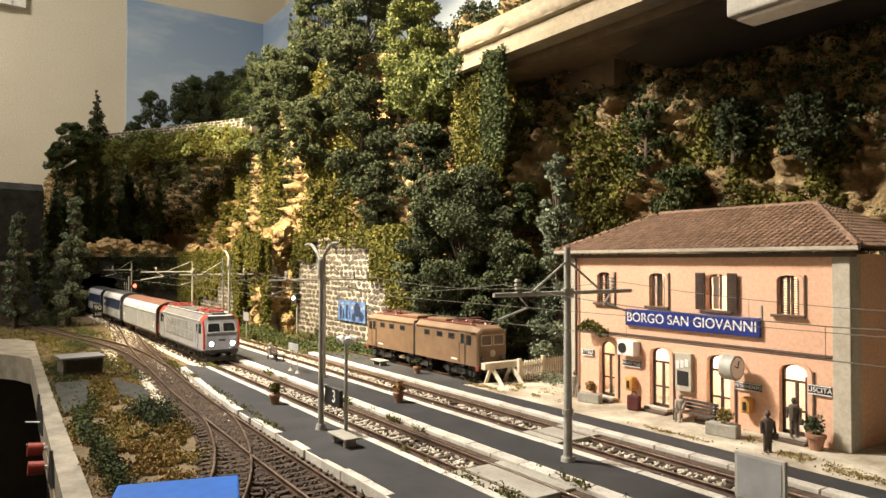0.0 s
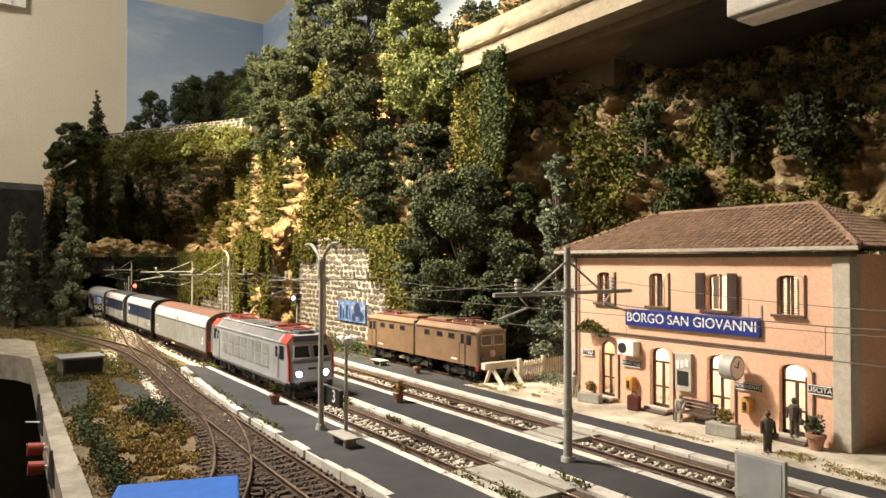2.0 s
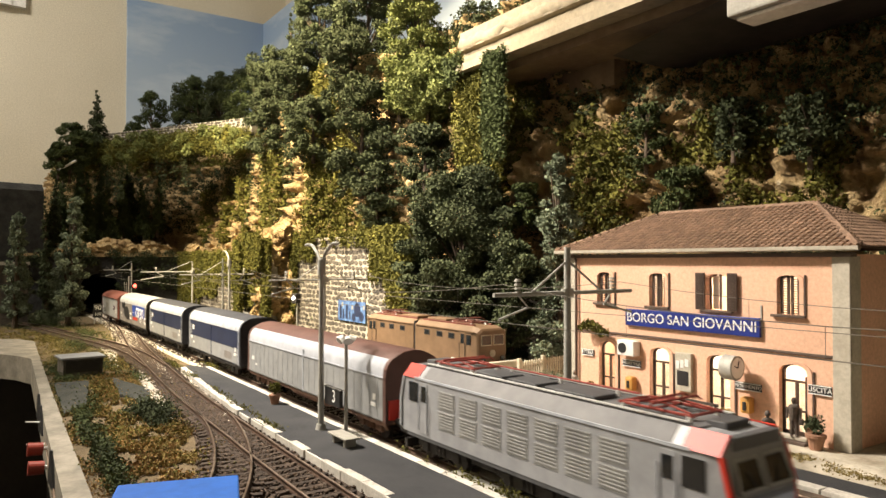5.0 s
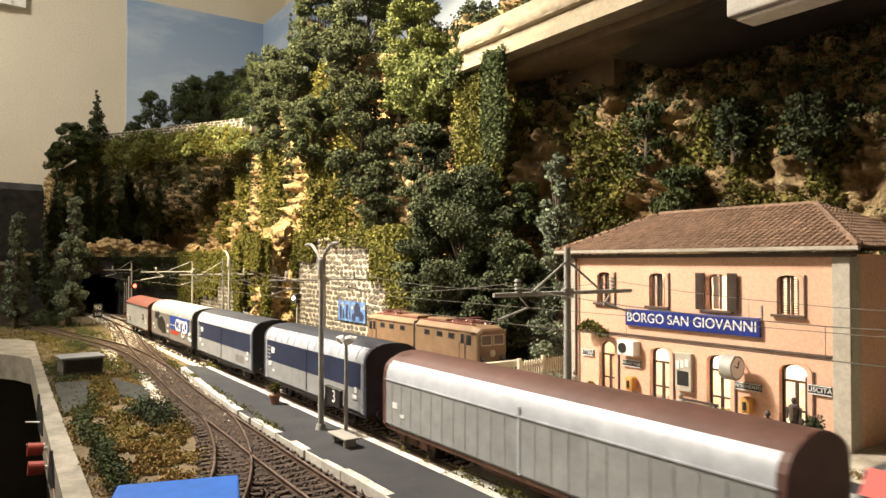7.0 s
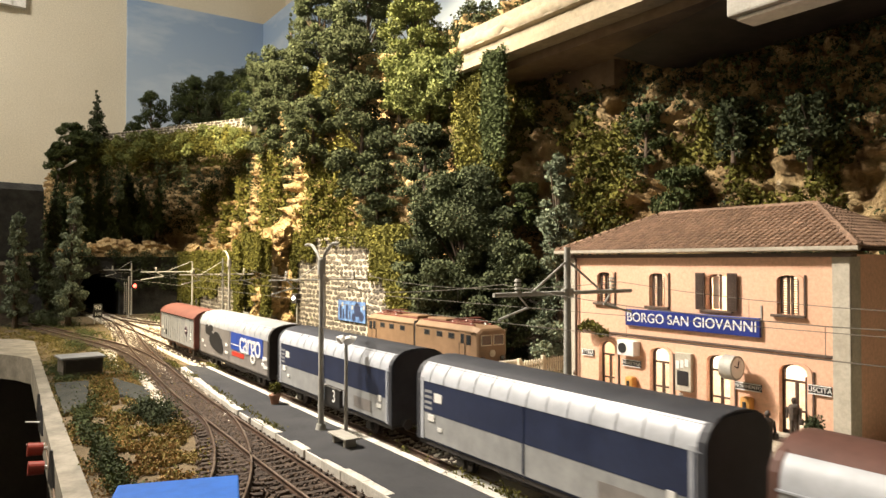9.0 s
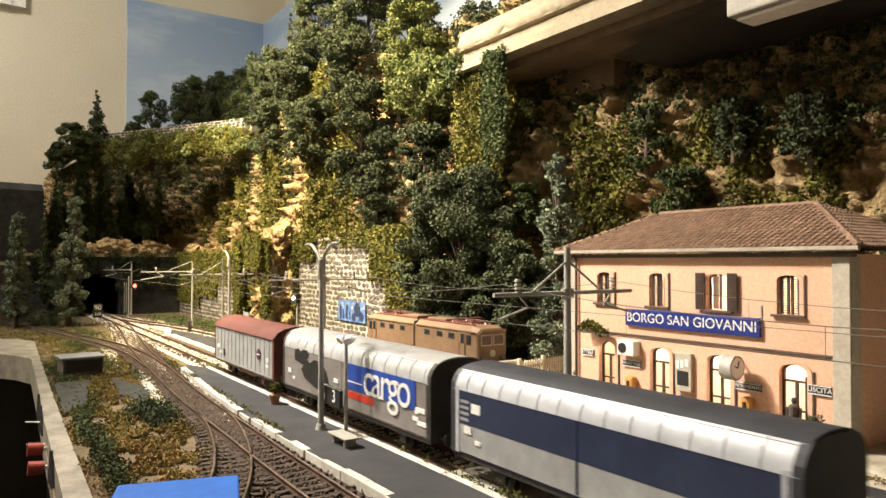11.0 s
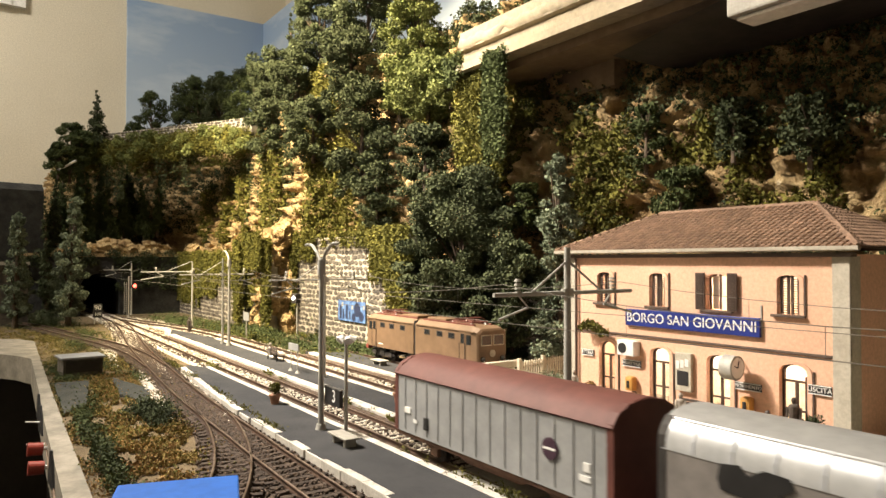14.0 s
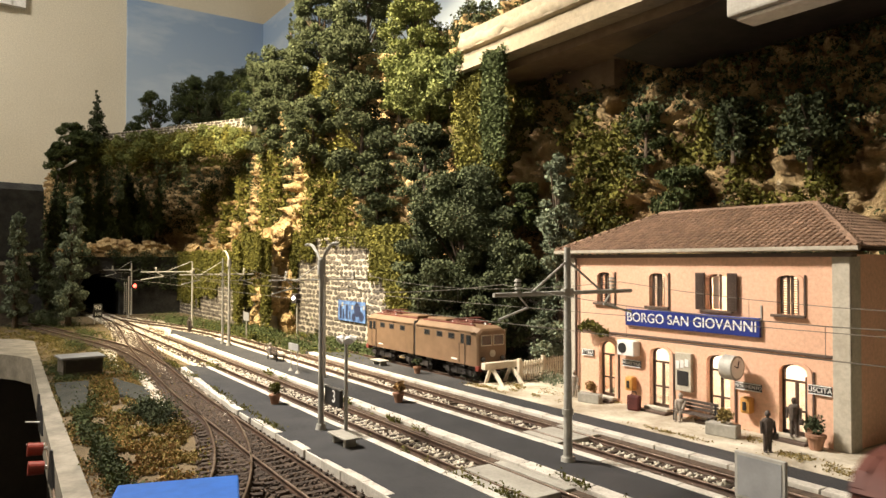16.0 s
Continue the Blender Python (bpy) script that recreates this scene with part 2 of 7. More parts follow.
def sky_material():
    m = bpy.data.materials.new("painted_sky")
    m.use_nodes = True
    nt = m.node_tree
    link = nt.links.new
    tc = node(nt, "TexCoord")
    mp = node(nt, "Mapping")
    mp.inputs["Scale"].default_value = (1.0, 1.0, 3.2)
    n = node(nt, "TexNoise", Scale=3.2, Detail=7.0, Roughness=0.55)
    sep = node(nt, "SeparateXYZ")
    up = node(nt, "MapRange")
    up.inputs["From Min"].default_value, up.inputs["From Max"].default_value = 0.35, 0.85
    ramp = node(nt, "ValToRGB")
    ramp.color_ramp.elements[0].color, ramp.color_ramp.elements[1].color = (0.50, 0.58, 0.66, 1), (0.22, 0.33, 0.52, 1)
    cl = node(nt, "ValToRGB")
    cl.color_ramp.elements[0].position, cl.color_ramp.elements[1].position = 0.48, 0.72
    mix = node(nt, "Mix")
    mix.data_type = "RGBA"
    link(tc.outputs["Object"], mp.inputs["Vector"])
    link(mp.outputs["Vector"], n.inputs["Vector"])
    link(tc.outputs["Object"], sep.inputs["Vector"])
    link(sep.outputs["Z"], up.inputs["Value"])
    link(up.outputs["Result"], ramp.inputs["Fac"])
    link(n.outputs["Fac"], cl.inputs["Fac"])
    link(cl.outputs["Color"], mix.inputs["Factor"])
    link(ramp.outputs["Color"], mix.inputs[6])
    mix.inputs[7].default_value = (0.56, 0.63, 0.70, 1)
    link(mix.outputs[2], nt.nodes["Principled BSDF"].inputs["Base Color"])
    nt.nodes["Principled BSDF"].inputs["Roughness"].default_value = 0.7
    return m


win = slab("window_1", M["white"], (-200, -198.6, -40, -36, 72.3, 140), label="white painted window casing on the cream wall", category="window")
for d in ((-200, -198.6, 7.4, 10.4, 72.3, 140), (-200, -198.2, -36, 7.4, 72.3, 75.2), (-200, -198.6, -36, 7.4, 137, 140), (-199.4, -198.8, -15.5, -13.5, 75.2, 137)):
    one("casing", M["white"], win, dims=d)
one("pane", M["loco_glass"], win, dims=(-199.95, -199.6, -36, 7.4, 75.2, 137))

SKY = sky_material()
slab("backdrop_west", SKY, (-200, -199.2, 33.6, 78, 10, 80), label="pale blue painted sky panel with soft clouds", category="backdrop")
slab("backdrop_north", SKY, (-199.2, 30, 70.8, 71.5, 10, 80), label="pale blue painted sky panel with soft clouds", category="backdrop")

# ---- ground, fascia ----
EDGE = [(-95, 6.2), (-61, 5.0), (-47, 4.55), (-30, 4.05), (-20, 3.85), (60, 2.2)]


def edge_y(x):
    """The y of the layout's front edge."""
    return float(np.interp(x, [p[0] for p in EDGE], [p[1] for p in EDGE]))


bm = bmesh.new()
prism(bm, [(-199, 6.2)] + EDGE + [(60, 70), (-199, 70)], "z", -3, 0)
tagged(part("ground", bm, M["soil"]), "baseboard covered with brown scatter soil", kind="structure")
slab("ground_wing", M["soil"], (-199, -95, -60, 6.3, -3, 0), label="baseboard wing covered with brown scatter soil")


# ---- tracks ----
def resample(pts, step):
    pts = [Vector((*p, 0)) for p in pts]
    out, carry = [], 0.0
    for a, b in zip(pts, pts[1:]):
        length = (b - a).length
        d = carry
        while d < length:
            out.append(a.lerp(b, d / length))
            d += step
        carry = d - length
    out.append(pts[-1])
    return out


def curve(pts, n=14):
    """A smooth line through plan points (Catmull-Rom)."""
    p = [Vector(q) for q in pts]
    p = [2 * p[0] - p[1]] + p + [2 * p[-1] - p[-2]]
    out = []
    for i in range(1, len(p) - 2):
        for j in range(n):
            t = j / n
            out.append(0.5 * (2 * p[i] + (p[i + 1] - p[i - 1]) * t + (2 * p[i - 1] - 5 * p[i] + 4 * p[i + 1] - p[i + 2]) * t * t
                              + (3 * p[i] - p[i - 1] - 3 * p[i + 1] + p[i + 2]) * t ** 3))
    out.append(p[-2])
    return [(q.x, q.y) for q in out]


def sweep(pts, profile, closed=True):
    """Vertices and quads of a profile of (side, up) drawn along a plan line."""
    n = len(pts)
    vs, fs = [], []
    for i, p in enumerate(pts):
        d = (pts[min(i + 1, n - 1)] - pts[max(i - 1, 0)]).normalized()
        s = Vector((-d.y, d.x, 0))
        vs += [(p.x + s.x * o, p.y + s.y * o, h) for o, h in profile]
    k = len(profile)
    for i in range(n - 1):
        for j in range(k if closed else k - 1):
            a, b = i * k + j, i * k + (j + 1) % k
            fs.append((a, b, b + k, a + k))
    return vs, fs


sleeper_mesh = None


def track(plan, label, bed, gravel, bed_half=2.0, skip=None):
    global sleeper_mesh
    top = thing("railway_track", 0, 0, 0, 0, label, "track", "tracks of the layout")
    fine = resample(plan, 1.5)
    soup("ballast_bed", *sweep(fine, [(-bed_half, -0.05), (bed_half, -0.05), (bed_half - 0.35, 0.13), (-bed_half + 0.35, 0.13)]), bed, top)
    for side in (-0.825, 0.825):
        o = side
        soup("rail", *sweep(fine, [(o - .13, .24), (o + .13, .24), (o + .03, .29), (o + .03, .41), (o + .055, .43), (o + .055, .49), (o - .055, .49),
                                   (o - .055, .43), (o - .03, .41), (o - .03, .29)]), M["rail"], top)
        soup("rail_head", *sweep(fine, [(o - .05, .488), (o + .05, .488), (o + .04, .502), (o - .04, .502)]), M["rail_top"], top, "bright worn running surface")
    if sleeper_mesh is None:
        bm = bmesh.new()
        box(bm, -0.15, 0.15, -1.45, 1.45, 0.05, 0.25, 0.03)
        box(bm, -0.12, 0.12, -1.05, -0.6, 0.25, 0.275)
        box(bm, -0.12, 0.12, 0.6, 1.05, 0.25, 0.275)
        first = part("sleeper", bm, M["sleeper"])
        sleeper_mesh = first.data
        bpy.data.objects.remove(first)
    line = resample(plan, 0.72)
    for a, b in zip(line, line[1:]):
        d = b - a
        if d.length < 0.3:
            continue
        s = new("sleeper", sleeper_mesh)
        s.parent = top
        s.matrix_basis = pose(a.x * K, a.y * K, 0, 0, 0, math.degrees(math.atan2(d.y, d.x)) + random.uniform(-1.5, 1.5))
    # loose stones between and beside the sleepers
    n = int(len(line) * 34)
    pick = rng.integers(0, len(line) - 1, n)
    base = np.array([tuple(line[i]) for i in pick])
    dirs = np.array([tuple((line[i + 1] - line[i]).normalized()) for i in pick])
    along, off = rng.uniform(0.16, 0.56, n), rng.normal(0, 0.85, n).clip(-bed_half + .1, bed_half - .1)
    pos = base + dirs * along[:, None] + np.stack([-dirs[:, 1], dirs[:, 0], 0 * along], 1) * off[:, None]
    pos = pos[np.abs(np.abs(off) - .825) > .11]
    pos[:, 2] = 0.15 + rng.uniform(0, 0.1, len(pos))
    pebbles("ballast_stones", pos, 0.07, 0.15, gravel, top)
    return top


OCTA = np.array([(1, 0, 0), (-1, 0, 0), (0, 1, 0), (0, -1, 0), (0, 0, 1), (0, 0, -1)], float)
OCTF = np.array([(0, 2, 4), (2, 1, 4), (1, 3, 4), (3, 0, 4), (2, 0, 5), (1, 2, 5), (3, 1, 5), (0, 3, 5)])


def turns(n):
    q = rng.normal(size=(n, 4))
    q /= np.linalg.norm(q, axis=1)[:, None]
    w, x, y, z = q.T
    return np.stack([np.stack([1 - 2 * (y * y + z * z), 2 * (x * y - z * w), 2 * (x * z + y * w)], 1),
                     np.stack([2 * (x * y + z * w), 1 - 2 * (x * x + z * z), 2 * (y * z - x * w)], 1),
                     np.stack([2 * (x * z - y * w), 2 * (y * z + x * w), 1 - 2 * (x * x + y * y)], 1)], 1)


def pebbles(name, pos, r0, r1, mat, parent=None, label=""):
    n = len(pos)
    v = OCTA[None] * rng.uniform(r0, r1, (n, 1, 3))
    v = np.einsum("nij,nkj->nki", turns(n), v) + pos[:, None]
    f = OCTF[None] + (np.arange(n) * 6)[:, None, None]
    ob = soup(name, v.reshape(-1, 3), f.reshape(-1, 3), mat, parent, label)
    return tagged(ob, kind="stuff")


Y3, Y2, Y1 = 19.0, 26.4, 33.4
track([(-198, Y3), (45, Y3)], "rusty main track on pale ballast between two platforms", M["ballast"], M["ballast"])
track(curve([(-128, 20.2), (-118, 21.4), (-105, 24.4), (-92, 26.2), (-82, Y2)]) + [(-70, Y2), (0, Y2), (45, Y2)],
      "rusty track on pale ballast along the station platform", M["ballast"], M["ballast"])
track([(-76, Y1), (-41.5, Y1)], "siding track under the parked brown locomotive", M["ballast_brown"], M["ballast_brown"])
track(curve([(-118, 18.9), (-106, 18.0), (-93, 16.5), (-80, 15.0), (-66, 13.8), (-52, 12.75), (-44, 12.4), (-37, 12.2), (-30, 11.95), (-8, 11.5)]),
      "rusty siding track with dark sleepers beside the platform", M["ballast_brown"], M["ballast_brown"])
track(curve([(-56, 13.05), (-50, 12.7), (-44.5, 12.45), (-40.8, 12.1), (-36.6, 11.3), (-33.5, 10.5), (-30.5, 9.5), (-27.5, 8.2), (-25, 6.9)]), "diverging siding track with dark sleepers", M["ballast_brown"], M["ballast_brown"], 1.7)
track(curve([(-140, -2), (-127, 4.0), (-117.8, 7.4), (-101, 10.5), (-86, 13.1), (-76, 13.9), (-66, 13.7)]), "rusty curved siding track in brown soil", M["ballast_brown"], M["ballast_brown"], 1.7)


# ---- platforms ----
kerb_mesh = {}


def platform(name, outline, label):
    bm = bmesh.new()
    prism(bm, outline, "z", 0, 0.55)
    ob = part(name, bm, M["asphalt"])
    return tagged(ob, label, "platform", kind="structure")


def kerbs(parent, x0, x1, y, depth, n_len=2.05, rise=0.575):
    """Edge stones from x0 to x1; y is the outer face, depth goes inwards."""
    key = (depth, n_len)
    if key not in kerb_mesh:
        bm = bmesh.new()
        box(bm, -n_len / 2 + .025, n_len / 2 - .025, min(0, depth), max(0, depth), 0.02, rise, 0.035)
        o = part("edge_stone", bm, M["kerb"])
        kerb_mesh[key] = o.data
        bpy.data.objects.remove(o)
    x = x0 + n_len / 2
    while x < x1:
        s = new("edge_stone", kerb_mesh[key])
        s.parent = parent
        s.matrix_basis = pose(x * K, (y + random.uniform(-.02, .02)) * K, random.uniform(-.012, .012) * K, 0, 0, random.uniform(-.5, .5))
        x += n_len


def kerb_line(parent, a, b, depth, n_len=2.05):
    """Edge stones along a slanting edge; some are chipped shorter or sunk."""
    a, b = Vector(a), Vector(b)
    d = b - a
    n = max(1, round(d.length / n_len))
    key = (depth, n_len)
    if key not in kerb_mesh:
        bm = bmesh.new()
        box(bm, -n_len / 2 + .025, n_len / 2 - .025, 0, depth, 0.02, .575, 0.035)
        o = part("edge_stone", bm, M["kerb"])
        kerb_mesh[key] = o.data
        bpy.data.objects.remove(o)
    for i in range(n):
        p = a + d * (i + .5) / n
        s = new("edge_stone", kerb_mesh[key])
        s.parent = parent
        s.matrix_basis = pose(p.x * K, (p.y + random.uniform(-.04, .04)) * K, random.uniform(-.05, .01) * K, random.uniform(-1.5, 1.5), 0, math.degrees(math.atan2(d.y, d.x)) + random.uniform(-1.2, 1.2))


PA = platform("platform_a", [(-64, 16.2), (-62.9, 15.15), (-54.8, 14.45), (-45, 13.8), (-38, 13.62), (8, 13.5), (8, 17.28), (-61, 17.28)], "narrow dark asphalt platform with white edge stones")
kerbs(PA, -62, 8, 17.36, -0.42)
for a, b in zip(*(lambda e: (e, e[1:]))([(-62.9, 15.1), (-54.8, 14.4), (-45, 13.74), (-38, 13.55), (-20, 13.48), (8, 13.43)])):
    kerb_line(PA, a, b, .44)
PB = platform("platform_b", [(-99, 22.6), (-92, 20.8), (8, 20.8), (8, 24.4), (-84, 24.4)], "dark asphalt island platform with white edge stones")
kerbs(PB, -92, 8, 20.64, 0.72)
kerbs(PB, -84, 8, 24.52, -0.50)
PC = platform("platform_c", [(-67, 28.4), (8, 28.4), (8, 30.5), (-42.5, 30.5), (-42.5, 31.6), (-64, 31.6)], "dark asphalt station platform with white edge stones")
kerbs(PC, -66, 8, 28.28, 0.62)
bm = bmesh.new()
prism(bm, [(-42.3, 30.5), (8, 30.5), (8, 48), (-46, 48), (-46, 36.6), (-40.5, 36.6)], "z", 0, 0.56)
tagged(part("pavement", bm, M["pavement"]), "worn pale concrete forecourt of the station", kind="structure")


# raised ballast shoulders between the rails and the platform edges
for y0, y1, x0 in ((20.15, 20.6, -92), (17.4, 17.85, -62), (27.65, 28.24, -66), (24.56, 25.15, -84)):
    slab("ballast_shoulder", M["ballast_brown"], (x0, 30, y0, y1, 0, .40), label="brown ballast shoulder beside the platform edge", category="ballast")


# ---- retaining walls with single stones ----
def stone_wall(name, x0, x1, y, z0, z1, label, budget=300, w=0.95, h=0.62, near=None):
    wall = one(name, M["mortar"], dims=(x0, x1, y, y + 1.5, z0, z1))
    tagged(wall, label, "retaining wall", kind="structure")
    shapes = []
    for i in range(7):
        r = random.Random(i)
        bm = bmesh.new()
        pts = []
        for k in range(8):
            a = (k + 0.5) / 8 * math.tau
            ca, sa = math.cos(a), math.sin(a)
            q = max(abs(ca), abs(sa)) ** 0.75
            pts.append((ca / q * w * 0.46 * r.uniform(.88, 1.06), sa / q * h * 0.41 * r.uniform(.86, 1.06)))
        lo = [bm.verts.new((px, 0.02, pz)) for px, pz in pts]
        hi = [bm.verts.new((px * .93, -0.07 + r.uniform(-.02, .02), pz * .93)) for px, pz in pts]
        bm.faces.new(hi)
        for k in range(8):
            bm.faces.new((lo[k], lo[(k + 1) % 8], hi[(k + 1) % 8], hi[k]))
        o = part("stone", bm, M["stone"])
        shapes.append(o.data)
        bpy.data.objects.remove(o)
    spots = []
    z, row = z0 + h / 2, 0
    while z < z1 - 0.1:
        x = x0 + (row % 2) * w * 0.5 + w * 0.3
        while x < x1 - w * 0.3:
            spots.append((x + random.uniform(-.08, .08), z + random.uniform(-.1, .1)))
            x += w * random.uniform(0.72, 1.28)
        z += h
        row += 1
    near = near or ((x0 + x1) / 2, (z0 + z1) / 2)
    spots.sort(key=lambda s: abs(s[0] - near[0]) + abs(s[1] - near[1]))
    for x, z in spots[:budget]:
        s = new("stone", random.choice(shapes))
        s.parent = wall
        s.matrix_basis = pose(x * K, y * K, z * K)
    rest = spots[budget:]
    if rest:
        vs, fs = [], []
        for x, z in rest:
            me = random.choice(shapes)
            b = len(vs)
            vs += [(v.co.x / K + x, v.co.y / K + y, v.co.z / K + z) for v in me.vertices]
            fs += [tuple(b + i for i in p.vertices) for p in me.polygons]
        me = bpy.data.meshes.new("stones")
        me.from_pydata([(a * K, b * K, c * K) for a, b, c in vs], [], fs)
        tagged(put("stones", me, wall, "", (M["stone_i"],)), kind="stuff")
    return wall

stone_wall("wall_stone_low", -138.4, -91, 33.0, 0, 10.9, "dark stone retaining wall with pale mortar joints, overgrown with ivy", 280, near=(-98, 4))
stone_wall("wall_stone_high", -89, -61, 36.6, 0, 12.7, "tall dark stone retaining wall with pale mortar joints", 300, near=(-76, 7))

stone_wall("wall_stone_back", -61, -37, 40.4, 0, 7.0, "low dark stone wall behind trees beside the station", 200, w=1.1, h=.62, near=(-44, 4))

# Shade on the portal and tower is put into this masonry's colour.
M["ruin"] = material("shade_dark_masonry", (.022, .022, .022), (.05, .05, .048), 60, .95, fine=300, bump=.8, relief=.002)
# tunnel block with an arched mouth
bm = bmesh.new()
pts = [(14.8, 0), (16.0, 0), (16.0, 5.2)] + [(19.2 - 3.2 * math.cos(math.pi * i / 10), 5.2 + 2.4 * math.sin(math.pi * i / 10)) for i in range(1, 10)] + [(22.4, 5.2), (22.4, 0), (33.2, 0), (33.2, 10.6), (5, 10.6), (5, 0)]
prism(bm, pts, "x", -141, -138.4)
tagged(part("tunnel_portal", bm, M["ruin"]), "stone tunnel mouth below a rocky ledge, its shade put into the colour", "tunnel", kind="structure")
# Black colour of the lining stands in for the darkness inside the tunnel.
bm = bmesh.new()
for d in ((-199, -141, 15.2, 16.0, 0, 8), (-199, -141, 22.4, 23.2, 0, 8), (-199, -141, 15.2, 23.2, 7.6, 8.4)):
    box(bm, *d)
tagged(part("tunnel_lining", bm, M["under"]), "tunnel lining coloured black to stand in for the dark inside", "tunnel", kind="structure")
slab("rock_ledge", M["rock"], (-156, -138.2, 4, 33.2, 10.6, 11.2), label="pale rock ledge over the tunnel", category="ledge")
slab("ledge_soil", M["rock"], (-138.2, -90, 33.0, 38, 10.9, 11.25), label="pale rocky ledge on the retaining wall", category="ledge")


# ---- the cliff ----
CLIFF = curve([(-198, 12.6), (-175, 12.2), (-158, 12.4), (-152.5, 15.5), (-151, 25), (-145, 32), (-128, 35.4), (-104, 36.4), (-86, 38.2), (-68, 40.5), (-52, 43), (-36, 45.5), (-14, 47), (22, 49)], 40)
ROCK = [(-97.0, 17.0, 3.2, 7.0), (-111.6, 17.4, 2.6, 6.6), (-122.5, 15.6, 2.8, 5.2), (-130.8, 16.0, 2.0, 5.4), (-137.5, 16.5, 2.0, 5.2), (-118, 12.2, 9, 1.2), (-133, 12, 5, 1.0), (-78.9, 16.4, 1.9, 2.4), (-69.7, 14.6, 1.9, 2.4), (-62.7, 24.3, 2.6, 4.8),
        (-52.2, 16.0, 3.3, 2.9), (-50.9, 20.4, 1.5, 2.4), (-43.1, 23.0, 1.2, 1.4), (-39.1, 14.2, 2.3, 1.7)]
ROCK += [(-37.2, 16.6, 1.3, 2.0), (-36.0, 20.7, 1.4, 1.0), (-32.7, 15.6, 1.2, 1.6), (-27.5, 15.9, 2.0, 1.7), (-21.8, 15.3, 2.2, 2.0), (-88.9, 38.4, 2.7, 0.9), (-71.9, 22.8, 2.2, 1.0),
         (-102.7, 30.1, 2.8, 1.1), (-88.1, 26.9, 3.2, 0.9), (-145.4, 13.0, 6.0, 2.2), (-57.6, 24.2, 1.0, 3.8), (-47, 19, 1.3, 2.0)]
OLIVE = [(-88, 20, 6.5, 10), (-81.5, 18, 6, 8), (-104.5, 19, 3.4, 10), (-117, 19, 2.0, 7), (-126.6, 18, 1.6, 7), (-134.2, 18, 1.2, 6), (-58.5, 22.5, 4.5, 6), (-92, 33, 5, 5), (-64, 28, 5, 4), (-44, 18, 4, 5), (-33, 18, 4, 3), (-27, 16, 4, 3), (-72, 12, 4, 4), (-53, 25, 2.5, 5), (-76, 13, 6, 2)]


def inside(zones, x, z):
    """The strongest membership of a place in a list of soft ellipses: 1 in the middle, 0 at the rim."""
    best = 0.0
    for cx, cz, rx, rz in zones:
        d = ((x - cx) / rx) ** 2 + ((z - cz) / rz) ** 2
        if d < 1.6:
            best = max(best, 1.6 - d)
    return best


def cliff_top(x):
    return 31.5 + 6.5 * min(1, max(0, (x + 108) / 20)) + 1.5 * math.sin(x * .11)


def cliff():
    line = resample(CLIFF, 0.42)
    rows = 118
    vs, fs = [], []
    n = len(line)
    for i, p in enumerate(line):
        d = (line[min(i + 3, n - 1)] - line[max(i - 3, 0)]).normalized()
        out = Vector((d.y, -d.x, 0))
        top = cliff_top(p.x)
        for j in range(rows):
            z = top * j / (rows - 16) if j < rows - 16 else top + (j - rows + 17) * 0.25
            back = z * 0.10 if j < rows - 16 else top * .10 + (j - rows + 17) * 1.6
            q = p - out * back
            ridge = noise.ridged_multi_fractal(Vector((q.x * .05, q.y * .05, z * .025)), 0.9, 2.0, 3, 1.0, 2.0) - 1.0
            warp = lumpy(q.x, q.y, z, .35, 3)
            # bedded blocks: shallow steps with undercut joints
            bed = noise.cell(Vector((q.x * .75 + warp * .8, q.y * .75, z * 1.0 + warp * .8)))
            bed2 = noise.cell(Vector((q.x * 1.3 + warp, q.y * 1.3, z * 1.9 + warp)))
            bed3 = noise.cell(Vector((q.x * 2.1 + warp * 2, q.y * 2.1, z * 3.0 + warp * 2)))
            rough = lumpy(q.x, q.y, z * .6, 1.3, 3)
            q = q + out * (ridge * 1.6 + (bed - .5) * 1.0 + (bed2 - .5) * .75 + (bed3 - .5) * .45 + rough * 0.6)
            vs.append((q.x + rough * .1, q.y, z + rough * 0.25))
    for i in range(n - 1):
        a = line[i]
        for j in range(rows - 1):
            if a.x < -145 and 15.2 < a.y < 24.0 and cliff_top(a.x) * j / (rows - 16) < 9.2:
                continue
            b = i * rows + j
            fs.append((b, b + rows, b + rows + 1, b + 1))
    tagged(soup("cliff", vs, fs, M["rock"]), "ochre plaster rock face, patchily overgrown", "cliff", kind="structure")
    return np.array(vs), np.array(fs)


CV, CF = cliff()

